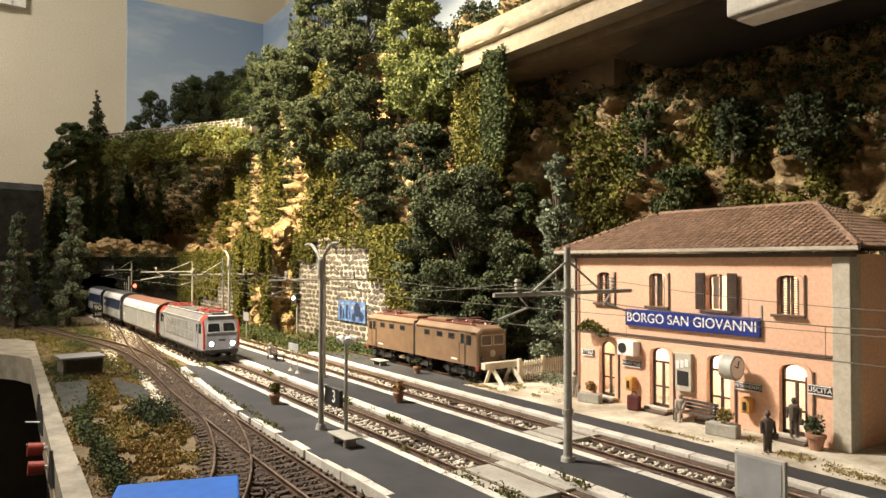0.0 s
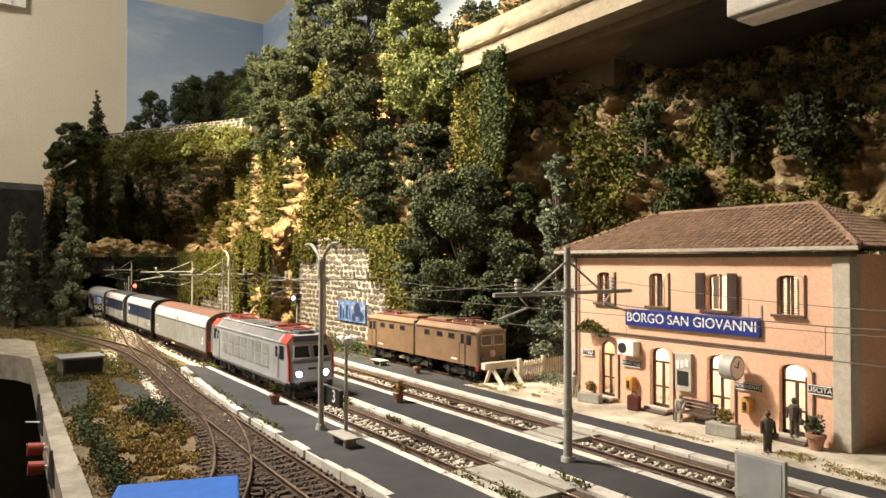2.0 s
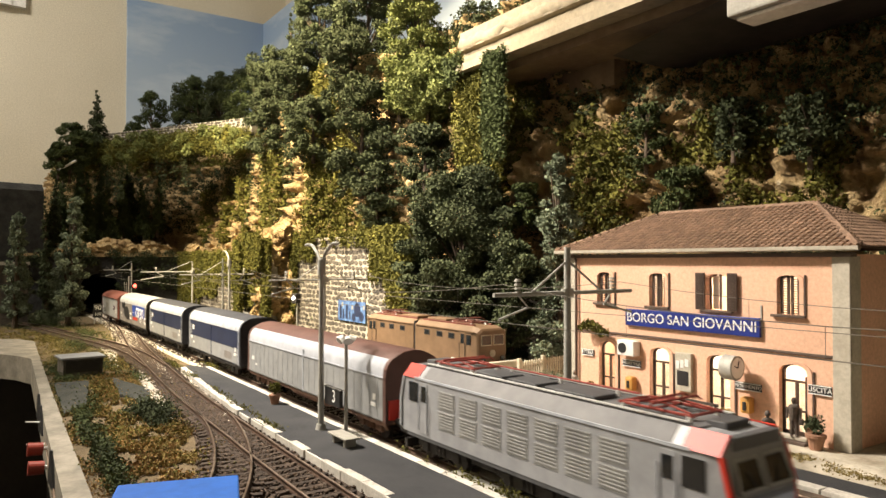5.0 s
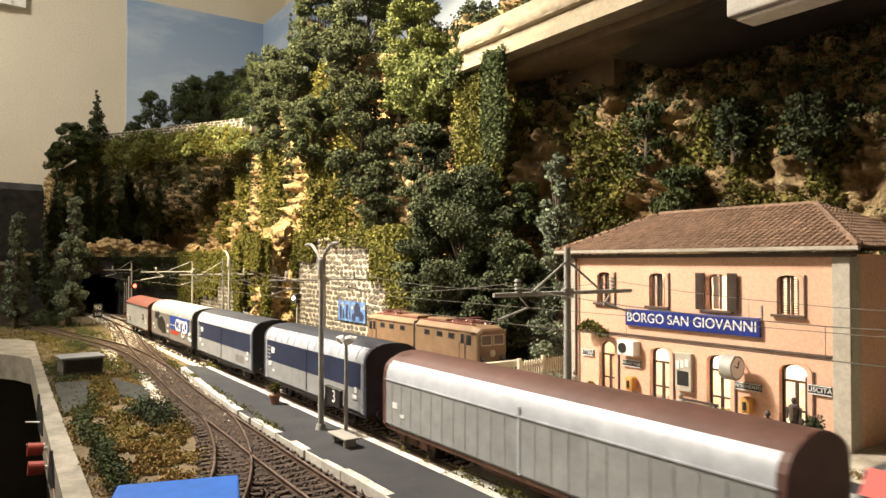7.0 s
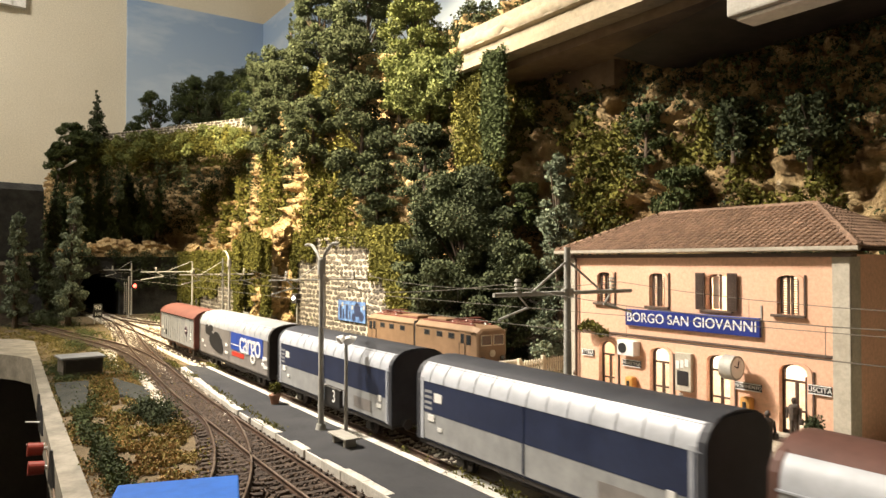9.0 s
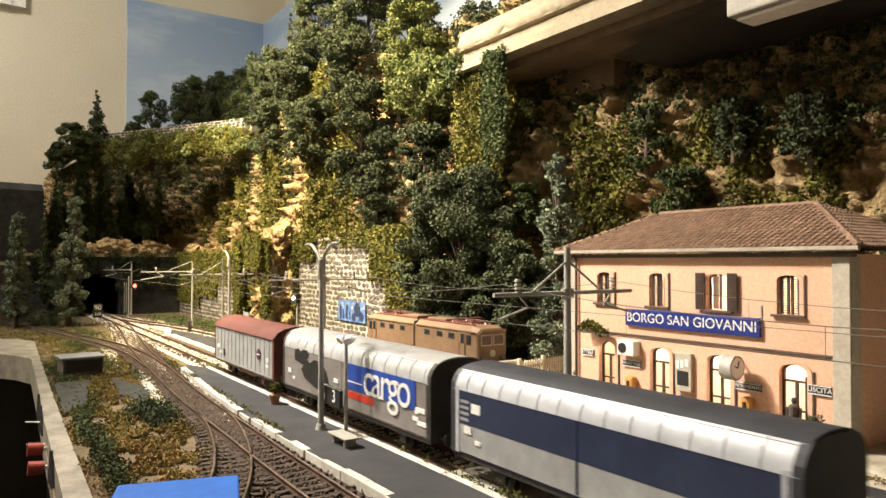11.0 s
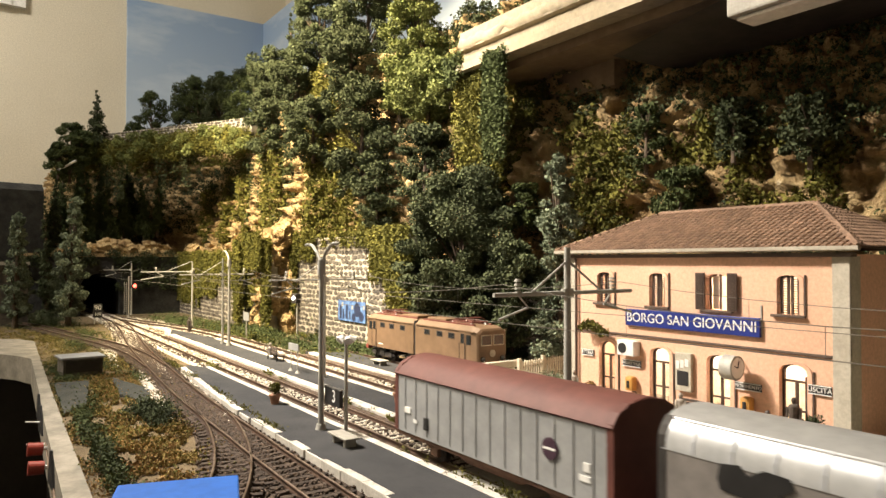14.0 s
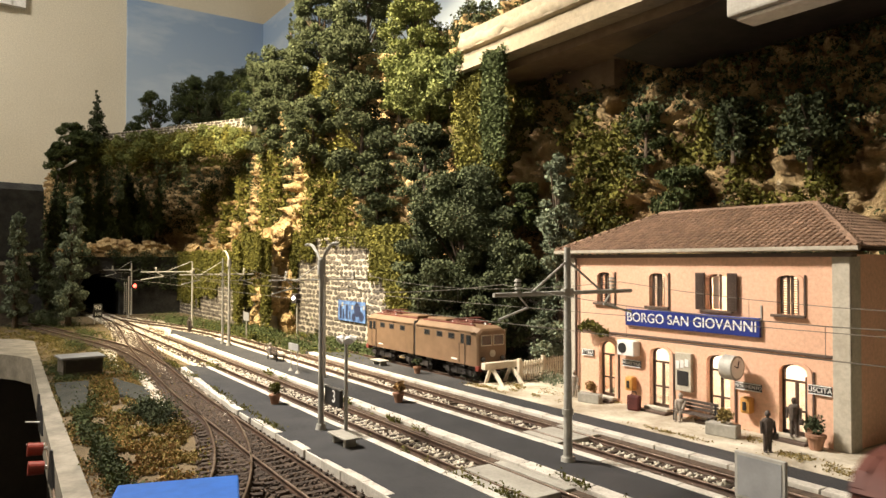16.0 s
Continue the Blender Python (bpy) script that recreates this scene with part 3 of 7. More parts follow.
# ---- upper deck ----
def deck():
    bm = bmesh.new()
    prism(bm, [(39.5, 28.4), (39.5, 29.1), (40.5, 29.25), (40.5, 30.5), (40, 30.6), (40, 32.4), (76, 32.4), (76, 30.6), (41.4, 30.6), (41.4, 28.4)], "x", -56, 50)
    ob = part("upper_deck", bm, M["deck"])
    tagged(ob, "cream painted upper baseboard with a chipped edge", "deck", kind="structure")
    vs, fs = [], []
    n = 220
    for i in range(n + 1):
        x = -56 + 75 * i / n
        w = .5 + .6 * lumpy(x, 0, 0, .5, 5)
        vs += [(x, 39.97, 31.2 + w), (x, 39.72, 30.7 + w * .7), (x, 39.97, 30.3 + w * .8)]
        if i:
            a = (i - 1) * 3
            fs += [(a, a + 3, a + 4, a + 1), (a + 1, a + 4, a + 5, a + 2)]
    soup("plaster_lip", vs, fs, M["deck"], ob)
    slab("deck_soffit", M["deck_under"], (-54, 50, 41.4, 76, 27.6, 30.6), label="brown underside of the upper baseboard", category="deck")
    one("beam", M["deck_under"], ob, "rough brown beam", dims=(-54, -41.9, 46.6, 48.5, 25.3, 27.6))
    bm = bmesh.new()
    rod(bm, (-33, 44.6, 27.62), (-33, 44.6, 27.45), 1.0, n=24)
    part("round_fitting", bm, M["under"], ob)


def boulders(name, spots, label):
    """Craggy rock masses; spots are (x, y, z, rx, ry, rz)."""
    for x, y, z, rx, ry, rz in spots:
        bm = bmesh.new()
        ball(bm, (0, 0, 0), 1, sub=5)
        for v in bm.verts:
            d = v.co.normalized()
            p = Vector((d.x * rx + x, d.y * ry + y, d.z * rz + z))
            f = 1 + .10 * lumpy(p.x, p.y, p.z, .5, 4) + .22 * (noise.cell(Vector((p.x * .9, p.y * .9, p.z * 1.3 + lumpy(p.x, p.y, p.z, .5, 2)))) - .5)
            v.co = Vector((d.x * rx * f, d.y * ry * f, d.z * rz * f))
        ob = part(name, bm, M["rock"])
        ob.location = Vector((x, y, z)) * K
        tagged(ob, label, "rock", kind="structure")


boulders("rock_pier", [(-95.0, 34.8, 1.5, 3.2, 2.6, 3.0), (-93.0, 34.6, 4.5, 3.0, 2.6, 2.8), (-95.2, 34.9, 7.4, 3.2, 2.5, 2.6), (-92.6, 35.0, 9.8, 3.0, 2.5, 2.6), (-95, 35.4, 12.2, 3.4, 2.4, 2.4), (-91, 35.8, 13.5, 2.6, 2.0, 2.0), (-90.6, 35.9, 1.5, 2.0, 1.6, 2.4), (-90.2, 36.2, 6.0, 1.8, 1.4, 3.0)], "pale ochre rock pier between the two stone walls")
boulders("rock_mound", [(-141, 15.5, 11.6, 2.6, 4.0, 1.9), (-141, 22, 11.6, 2.4, 4.5, 2.4), (-141, 28.5, 11.6, 2.8, 4.0, 2.0), (-134, 34.6, 11.4, 5, 1.5, 1.8)], "pale ochre rocks on the ledge over the tunnel")


M["deck_under"] = material("brown_raw_board", (0.12, 0.08, 0.05), (0.20, 0.14, 0.085), 20, 0.9, fine=150, relief=.001)
deck()
# Added board: its shadow and black underside darken the cliff's upper right.
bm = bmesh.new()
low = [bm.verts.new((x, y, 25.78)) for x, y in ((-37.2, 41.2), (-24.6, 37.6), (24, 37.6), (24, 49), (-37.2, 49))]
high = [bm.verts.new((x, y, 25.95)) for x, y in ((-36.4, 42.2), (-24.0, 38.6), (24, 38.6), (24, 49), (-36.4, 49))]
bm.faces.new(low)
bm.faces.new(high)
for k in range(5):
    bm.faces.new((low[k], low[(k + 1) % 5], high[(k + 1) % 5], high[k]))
tagged(part("shade_board", bm, M["under"]), "dark board added below the upper deck to shade the cliff", "board", kind="structure")
fx = thing("light_fitting", -24.5, 36.9, 24.2, 0, "white batten light fitting under the upper deck", "lamp")
one("case", M["concrete"], fx, bevel=.15, dims=(0, 40, 0, 2.6, 0, 1.5))
one("cover", M["white"], fx, bevel=.1, dims=(.4, 39, .4, 2.2, -.25, 0))
one("hanger", M["mast"], fx, dims=(3, 3.3, 1.0, 1.4, 1.5, 4.2))


# ---- the station ----
WINDOWS = [(-32.97, -31.70), (-28.63, -27.45), (-24.60, -23.20), (-20.35, -19.15)]
DOORS = [(-32.85, -31.45), (-28.62, -27.15), (-24.60, -23.08), (-20.28, -18.78)]


def arch(x0, x1, z, rise, n=8):
    """Points of a flat arch from x1 back to x0."""
    mid, half = (x0 + x1) / 2, (x1 - x0) / 2
    return [(mid + half * math.cos(math.pi * i / n), z + rise * math.sin(math.pi * i / n)) for i in range(n + 1)]


def pierced(bm, x0, x1, z0, z1, y0, y1, openings, sill, spring, rise):
    """A wall band with arched openings: piers, sills and spandrels."""
    x = x0
    for a, b in openings:
        box(bm, x, a, y0, y1, z0, z1)
        if sill > z0:
            box(bm, a, b, y0, y1, z0, sill)
        prism(bm, [(a, z1), (b, z1)] + arch(a, b, spring, rise), "y", y0, y1)
        x = b
    box(bm, x, x1, y0, y1, z0, z1)


def surround(bm, a, b, z0, spring, rise, y0, y1, w=0.3):
    out = [(a - w, z0)] + list(reversed(arch(a - w, b + w, spring, rise + w * .7))) + [(b + w, z0)]
    inn = [(b, z0)] + arch(a, b, spring, rise) + [(a, z0)]
    n = len(out)
    ring_o, ring_i = out, list(reversed(inn))
    for i in range(n - 1):
        prism(bm, [ring_o[i], ring_o[i + 1], ring_i[i + 1], ring_i[i]], "y", y0, y1)


def station():
    st = thing("station_building", 0, 0, 0, 0, "two-storey salmon stucco railway station with tiled hip roof and lit rooms", "station")
    yf = 35.0
    bm = bmesh.new()
    pierced(bm, -35.6, -16.8, 0.56, 5.05, yf, yf + .5, DOORS, 0.56, 4.05, 0.42)
    pierced(bm, -35.6, -16.8, 5.05, 10.1, yf, yf + .5, WINDOWS, 7.0, 8.75, 0.3)
    part("front_wall", bm, M["stucco"], st)
    for nm, d in (("side_wall", (-35.6, -35.1, 35.5, 45, .56, 10.1)), ("side_wall", (-17.3, -16.8, 35.5, 45, .56, 10.1)), ("back_wall", (-35.1, -17.3, 44.5, 45, .56, 10.1))):
        one(nm, M["stucco"], st, dims=d)
    one("upper_floor", M["interior"], st, dims=(-35.1, -17.3, 35.5, 44.5, 5.3, 5.7))
    one("inner_wall", M["interior"], st, dims=(-35.1, -17.3, 39.5, 39.8, .56, 5.3))
    one("inner_wall", M["interior"], st, dims=(-35.1, -17.3, 39.5, 39.8, 5.7, 10.1))
    one("attic_floor", M["interior"], st, dims=(-35.1, -17.3, 35.5, 44.5, 9.85, 10.08))
    for i, (a, b) in enumerate(DOORS):
        one("room_lamp", M["lit"], st, "glowing strip lamp on the room's ceiling", dims=(a - .4, b + .4, 36.6, 38.6, 5.2, 5.28))
    for a, b in WINDOWS:
        one("room_lamp", M["lit"], st, "glowing strip lamp on the room's ceiling", dims=(a - .3, b + .3, 36.4, 38.0, 9.75, 9.83))
    # corner pilasters, band, plinth, cornice
    for x0, x1 in ((-35.75, -34.95), (-17.5, -16.65)):
        one("pilaster", M["stone_trim"], st, "grey corner pilaster", bevel=.03, dims=(x0, x1, 34.86, 35.02, .56, 10.0))
    for x0, x1 in ((-35.75, -35.6), (-16.8, -16.65)):
        one("pilaster", M["stone_trim"], st, "grey corner pilaster", dims=(x0, x1, 35.02, 35.9, .56, 10.0))
    one("string_course", M["brown_trim"], st, "thin brown moulding between the storeys", bevel=.02, dims=(-34.9, -17.52, 34.88, 35.0, 4.98, 5.12))
    one("plinth", M["stone_trim"], st, dims=(-34.9, -33.2, 34.94, 35.0, .56, 0.85))
    one("cornice", M["brown_trim"], st, bevel=.03, dims=(-35.9, -16.5, 34.75, 35.3, 9.98, 10.2))
    for i, (a, b) in enumerate(WINDOWS):
        bm = bmesh.new()
        surround(bm, a, b, 7.0, 8.75, .3, 34.90, 35.0, .22)
        part("window_surround", bm, M["stucco"], st)
        # Thin brown strip drawn as the surround's shadow on its right.
        one("frame_edge", M["brown_trim"], st, dims=(b + .24, b + .31, 34.92, 35.0, 6.95, 9.05))
        one("sill", M["brown_trim"], st, bevel=.02, dims=(a - .3, b + .3, 34.78, 35.05, 6.86, 7.0))
        frame_ob = None
        bm = bmesh.new()
        surround(bm, a + .1, b - .1, 7.0, 8.75, .2, 35.28, 35.36, .1)
        box(bm, (a + b) / 2 - .05, (a + b) / 2 + .05, 35.28, 35.36, 7.0, 8.95)
        win = part("window", bm, M["wood_door"], st)
        if i != 2:
            for x0, x1 in ((a + .1, (a + b) / 2 - .05), ((a + b) / 2 + .05, b - .1)):
                bm = bmesh.new()
                z = 7.05
                while z < 8.85:
                    vs = box(bm, x0, x1, 35.12, 35.24, z, z + .05)
                    z += .125
                box(bm, x0, x0 + .1, 35.1, 35.24, 7.0, 8.95)
                box(bm, x1 - .1, x1, 35.1, 35.24, 7.0, 8.95)
                part("louvre_shutter", bm, M["shutter"], win, "closed brown louvred shutter")
        else:
            for x0, x1, ang in ((a - .62, a - .02, 0), (b + .02, b + .62, 0)):
                bm = bmesh.new()
                box(bm, x0, x1, 34.78, 34.88, 6.98, 9.1, .02)
                z = 7.1
                while z < 8.95:
                    box(bm, x0 + .1, x1 - .1, 34.74, 34.79, z, z + .07)
                    z += .14
                part("louvre_shutter", bm, M["shutter"], win, "brown louvred shutter folded open")
            one("curtain", M["white"], win, "white net curtain", dims=(a + .12, a + .5, 35.45, 35.5, 7.05, 8.9))
    for i, (a, b) in enumerate(DOORS):
        bm = bmesh.new()
        surround(bm, a, b, .56, 4.05, .42, 34.90, 35.0, .25)
        part("door_surround", bm, M["stucco"], st)
        # Shadow right of the door surround, drawn as a brown strip.
        one("frame_edge", M["brown_trim"], st, dims=(b + .27, b + .34, 34.92, 35.0, .86, 4.2))
        bm = bmesh.new()
        surround(bm, a + .12, b - .12, .6, 4.05, .34, 35.26, 35.4, .12)
        mid = (a + b) / 2
        box(bm, mid - .07, mid + .07, 35.26, 35.4, .6, 3.6)
        for z, h in ((3.5, .12), (2.0, .1), (.6, .4)):
            box(bm, a, b, 35.27, 35.39, z, z + h)
        d = part("door", bm, M["wood_door"], st, "dark wooden double door with tall glazed panes")
        for x0, x1 in ((a + .12, mid - .07), (mid + .07, b - .12)):
            for z0, z1 in ((1.0, 2.0), (2.1, 3.5)):
                pane = one("pane", M["glass"], d, dims=(x0, x1, 35.32, 35.34, z0, z1))
                pane.visible_shadow = False
        if i in (0, 3):
            r = random.Random(i + 5)
            for k in range(9):
                one("furniture_shape", M["wood_door"], st, "dark furniture seen through the door", dims=(a + .15 + .14 * k, a + .2 + .14 * k + r.uniform(0, .09), 37.2 + .1 * k, 37.5 + .1 * k, .57, r.uniform(1.5, 3.6)))
        stp = one("doorstep", M["brown_trim"], st, "two worn wooden door steps", bevel=.03, dims=(a - .25, b + .25, 34.15, 35.0, .56, .72))
        one("upper_tread", M["stone_trim"], stp, bevel=.03, dims=(a - .15, b + .15, 34.5, 35.0, .72, .88))
    # rain pipes and gutter
    for x in (-34.85,):
        bm = bmesh.new()
        rod(bm, (x, 34.8, .6), (x, 34.8, 9.9), .08)
        rod(bm, (x, 34.8, 9.85), (x, 34.45, 10.3), .08)
        part("rain_pipe", bm, M["brown_trim"], st, smooth=True)
    bm = bmesh.new()
    prism(bm, [(34.27, 10.5), (34.29, 10.32), (34.41, 10.26), (34.53, 10.32), (34.55, 10.5)], "x", -36.5, -16.0)
    part("gutter", bm, M["stone_trim"], st, "pale metal gutter along the eaves")
    bm = bmesh.new()
    x0, x1, y0, y1, z = -36.4, -16.1, 34.45, 45.55, 10.4
    a = [bm.verts.new(c) for c in ((x0, y0, z), (x1, y0, z), (x1, y1, z), (x0, y1, z), (-31.6, 40, 13.0), (-20.9, 40, 13.0))]
    for f in ((0, 1, 5, 4), (1, 2, 5), (2, 3, 4, 5), (3, 0, 4), (0, 3, 2, 1)):
        bm.faces.new([a[i] for i in f])
    roof = part("roof", bm, M["tile_i"], st, "hip roof of small terracotta tiles")
    # tiles: half-round, narrowing upwards
    def tile_bm():
        t = bmesh.new()
        ends = []
        for yy, r, h in ((0, .175, .05), (.52, .15, .0)):
            ends.append([t.verts.new((r * math.cos(math.pi * k / 4), yy, h + .11 * math.sin(math.pi * k / 4))) for k in range(5)])
        for k in range(4):
            t.faces.new((ends[0][k], ends[0][k + 1], ends[1][k + 1], ends[1][k]))
        t.faces.new(ends[0])
        return t
    proto = part("tile", tile_bm(), M["tile"])
    tm = proto.data
    bpy.data.objects.remove(proto)
    spots = []
    pitch = math.degrees(math.atan2(2.6, 6.1))
    slope = math.hypot(2.6, 6.1)
    n = int(slope / .44)
    for j in range(n):
        f = (j * .44) / slope
        y, zz = 34.37 + 5.55 * f, 10.4 + 2.6 * f
        l, r = -36.5 + 4.9 * f, -16.0 - 4.9 * f
        k = int((r - l) / .36)
        spots += [((l + (i + .5) * (r - l) / k, y, zz), 0, pitch) for i in range(k)]
    pitch2 = math.degrees(math.atan2(2.6, 5.2))
    m = int(math.hypot(2.6, 5.2) / .44)
    for j in range(m):
        f = j * .44 / math.hypot(2.6, 5.2)
        l, r = 34.37 + 5.55 * f, 45.65 - 5.55 * f
        k = max(1, int((r - l) / .36))
        spots += [((-16.0 - 4.8 * f, l + (i + .5) * (r - l) / k, 10.4 + 2.6 * f), 90, pitch2) for i in range(k)]
        spots += [((-36.5 + 4.8 * f, l + (i + .5) * (r - l) / k, 10.4 + 2.6 * f), -90, pitch2) for i in range(k)]
    rest_v, rest_f = [], []
    for i, (p, turn, tilt) in enumerate(spots):
        mt = Matrix.Translation(Vector(p) * K) @ pose(0, 0, 0.03 * K, 0, 0, turn + random.uniform(-2, 2)) @ pose(0, 0, 0, tilt)
        if turn == 0 and i < 300:
            o = new("tile", tm)
            o.parent = roof
            o.matrix_basis = mt
        else:
            b = len(rest_v)
            rest_v += [tuple(mt @ v.co) for v in tm.vertices]
            rest_f += [tuple(b + q for q in pl.vertices) for pl in tm.polygons]
    me = bpy.data.meshes.new("tiles")
    me.from_pydata(rest_v, [], rest_f)
    tagged(put("tiles", me, roof, "", (M["tile_i"],)), kind="stuff")
    bm = bmesh.new()
    for a, b in (((-31.6, 40, 13.08), (-20.9, 40, 13.08)), ((-20.9, 40, 13.08), (-16.05, 34.4, 10.5)), ((-31.6, 40, 13.08), (-36.45, 34.4, 10.5)), ((-20.9, 40, 13.08), (-16.05, 45.6, 10.5))):
        va, vb = Vector(a), Vector(b)
        k = int((vb - va).length / .5)
        for i in range(k):
            rod(bm, va.lerp(vb, i / k), va.lerp(vb, (i + 1.1) / k), .17, .14, 8)
    part("ridge_tile", bm, M["tile_i"], roof, "row of ridge tiles")
    # name board
    board = thing("station_sign", -25.84, 34.86, 6.2, 0, "long blue enamel station name board with white letters", "sign")
    bm = bmesh.new()
    box(bm, -4.6, 4.6, -.08, .08, -.52, .52, .03)
    part("panel", bm, M["sign_blue"], board)
    lettering("lettering", "BORGO SAN GIOVANNI", 0.82, M["white"], board, pose(0, -.1 * K, 0, 90), 1.0, "white capital letters")
    for x in (-1.4, 4.55):
        one("bracket", M["mast"], board, dims=(x, x + .08, .08, .16, -.5, 1.2))


station()


def plate(text, x, z, w, h, size):
    p = thing("door_sign", x, 34.93, z, 0, "small dark plate with white lettering above the platform", "sign", "door signs of the station")
    one("panel", M["black"], p, dims=(-w / 2, w / 2, -.04, .06, -h / 2, h / 2), bevel=.02)
    bm = bmesh.new()
    for d in ((-w / 2, w / 2, h / 2 - .05, h / 2), (-w / 2, w / 2, -h / 2, -h / 2 + .05)):
        box(bm, d[0], d[1], -.06, -.04, d[2], d[3])
    part("border", bm, M["white"], p)
    lettering("lettering", text, size, M["white"], p, pose(0, -.05 * K, 0, 90), 1.0)


plate("ATTESA", -33.85, 3.55, 1.05, .42, .32)
plate("BIGLIETTERIA", -30.05, 3.25, 1.45, .45, .25)
plate("MOVIMENTO", -22.0, 2.95, 1.5, .42, .27)
plate("USCITA", -18.15, 3.35, 1.15, .48, .36)

# air conditioner, notice cabinet, clock, telephones
ac = thing("air_conditioner", -30.1, 34.9, 4.25, 0, "small white air-conditioning unit on the station wall", "air conditioner")
one("case", M["white"], ac, dims=(-.68, .68, -.55, .1, -.48, .48), bevel=.06)
bm = bmesh.new()
rod(bm, (-.22, -.56, 0), (-.22, -.58, 0), .33, n=20)
part("fan_grille", bm, M["black"], ac, "round dark fan grille")
nb = thing("notice_cabinet", -26.05, 34.92, 3.2, 0, "grey notice cabinet with dark glass on the station wall", "cabinet")
one("body", M["stone_trim"], nb, dims=(-.55, .55, -.2, .08, -1.1, 1.15), bevel=.04)
one("screen", M["black"], nb, dims=(-.38, .38, -.23, -.2, -.75, .1))
for x in (-.35, -.05, .28):
    one("paper", M["white"], nb, dims=(x - .12, x + .12, -.23, -.2, .3 + x * .3, .75 + x * .2))
ck = thing("platform_clock", -22.35, 33.9, 4.05, 0, "round grey station clock on a bracket over the platform", "clock")
bm = bmesh.new()
rod(bm, (-.36, 0, 0), (.36, 0, 0), .66, n=28)
part("case", bm, M["mast"], ck, smooth=True)
for sx in (-.375, .375):
    bm = bmesh.new()
    rod(bm, (sx - .01, 0, 0), (sx + .01, 0, 0), .55, n=28)
    f = part("dial", bm, M["white"], ck)
    for hy, hz in ((.1, .38), (-.3, .12)):
        bm = bmesh.new()
        rod(bm, (sx * 1.04, 0, 0), (sx * 1.04, hy, hz), .03, n=6)
        part("pointer", bm, M["black"], f)
bm = bmesh.new()
rod(bm, (0, .6, .2), (0, 1.1, .2), .06)
rod(bm, (0, .5, -.4), (0, 1.1, -.4), .05)
part("bracket", bm, M["mast"], ck)
M["amber"] = material("amber_plastic", (0.50, 0.24, 0.05), (0.60, 0.31, 0.08), 60, 0.45, bump=.1, relief=.0002)
for x in (-29.95, -21.95):
    ph = thing("wall_telephone", x, 34.95, 2.0, 0, "amber yellow telephone hood on the station wall", "telephone", "wall telephones")
    one("hood", M["amber"], ph, dims=(-.3, .3, -.5, .05, -.45, .45), bevel=.14)
    one("handset", M["black"], ph, dims=(-.1, .1, -.56, -.48, -.25, .2), bevel=.03)


# ---- platform furniture and figurines ----
M["doll_dark"] = material("figurine_dark_paint", (0.05, 0.04, 0.035), (0.11, 0.085, 0.07), 400, 0.6, relief=.0001)
M["doll_pale"] = material("figurine_pale_paint", (0.20, 0.17, 0.14), (0.38, 0.33, 0.28), 400, 0.6, relief=.0001)
M["terracotta"] = material("terracotta_pot", (0.25, 0.13, 0.08), (0.36, 0.20, 0.13), 120, 0.85, relief=.0002)


def standing(x, y, z, turn, mat, label, s=1.0):
    bm = bmesh.new()
    rod(bm, (-.12, 0, .05), (-.1, 0, .95), .09, .13, 8)
    rod(bm, (.12, .03, .05), (.1, 0, .95), .09, .13, 8)
    for sx in (-.13, .13):
        ball(bm, (sx, -.08, .05), .1, .8, 1.5, .6, 1)
    vs = rod(bm, (0, 0, .88), (0, 0, 1.55), .22, .27, 10)
    ball(bm, (0, 0, 1.55), .26, 1.05, .7, .5)
    rod(bm, (-.3, 0, 1.5), (-.33, -.05, .92), .08, .06, 8)
    rod(bm, (.3, 0, 1.5), (.32, -.12, .95), .08, .06, 8)
    rod(bm, (0, 0, 1.6), (0, 0, 1.75), .07, n=8)
    ball(bm, (0, -.02, 1.86), .15, .9, 1, 1.15)
    box(bm, .24, .46, -.2, .1, .65, .95, .03)
    bmesh.ops.scale(bm, vec=(s, s, s), verts=bm.verts)
    ob = part("figurine", bm, mat, smooth=True)
    ob.matrix_basis = pose(x * K, y * K, z * K, 0, 0, turn)
    tagged(ob, label, "figurine")


def seated(x, y, z, turn, mat, label):
    bm = bmesh.new()
    ball(bm, (0, 0, .55), .26, 1, .8, .6)
    rod(bm, (0, .02, .5), (0, .08, 1.1), .22, .26, 10)
    ball(bm, (0, .08, 1.1), .26, 1, .7, .5)
    ball(bm, (0, .03, 1.42), .15, .9, 1, 1.15)
    for sx in (-.12, .12):
        rod(bm, (sx, 0, .5), (sx, -.5, .5), .12, .1, 8)
        rod(bm, (sx, -.5, .5), (sx, -.52, 0.05), .09, .07, 8)
        rod(bm, (sx * 2.3, .05, 1.1), (sx * 1.6, -.3, .68), .08, .06, 8)
        ball(bm, (sx, -.6, .05), .1, .8, 1.5, .6, 1)
    ob = part("figurine", bm, mat, smooth=True)
    ob.matrix_basis = pose(x * K, y * K, z * K, 0, 0, turn)
    tagged(ob, label, "figurine")


standing(-19.05, 31.8, .56, 60, M["doll_dark"], "painted miniature figurine in dark clothes standing on the platform")
standing(-19.3, 34.6, .88, 20, M["doll_dark"], "painted miniature figurine standing in the doorway", .98)
seated(-25.75, 34.1, .56, 20, M["doll_pale"], "painted miniature figurine in pale clothes sitting on the bench")
standing(-34.1, 33.9, .56, 10, M["doll_pale"], "pale painted miniature figurine standing by the wall", .9)
standing(-93.0, 23.4, .55, 40, M["doll_dark"], "dark painted miniature figurine standing far down the platform", 1.0)


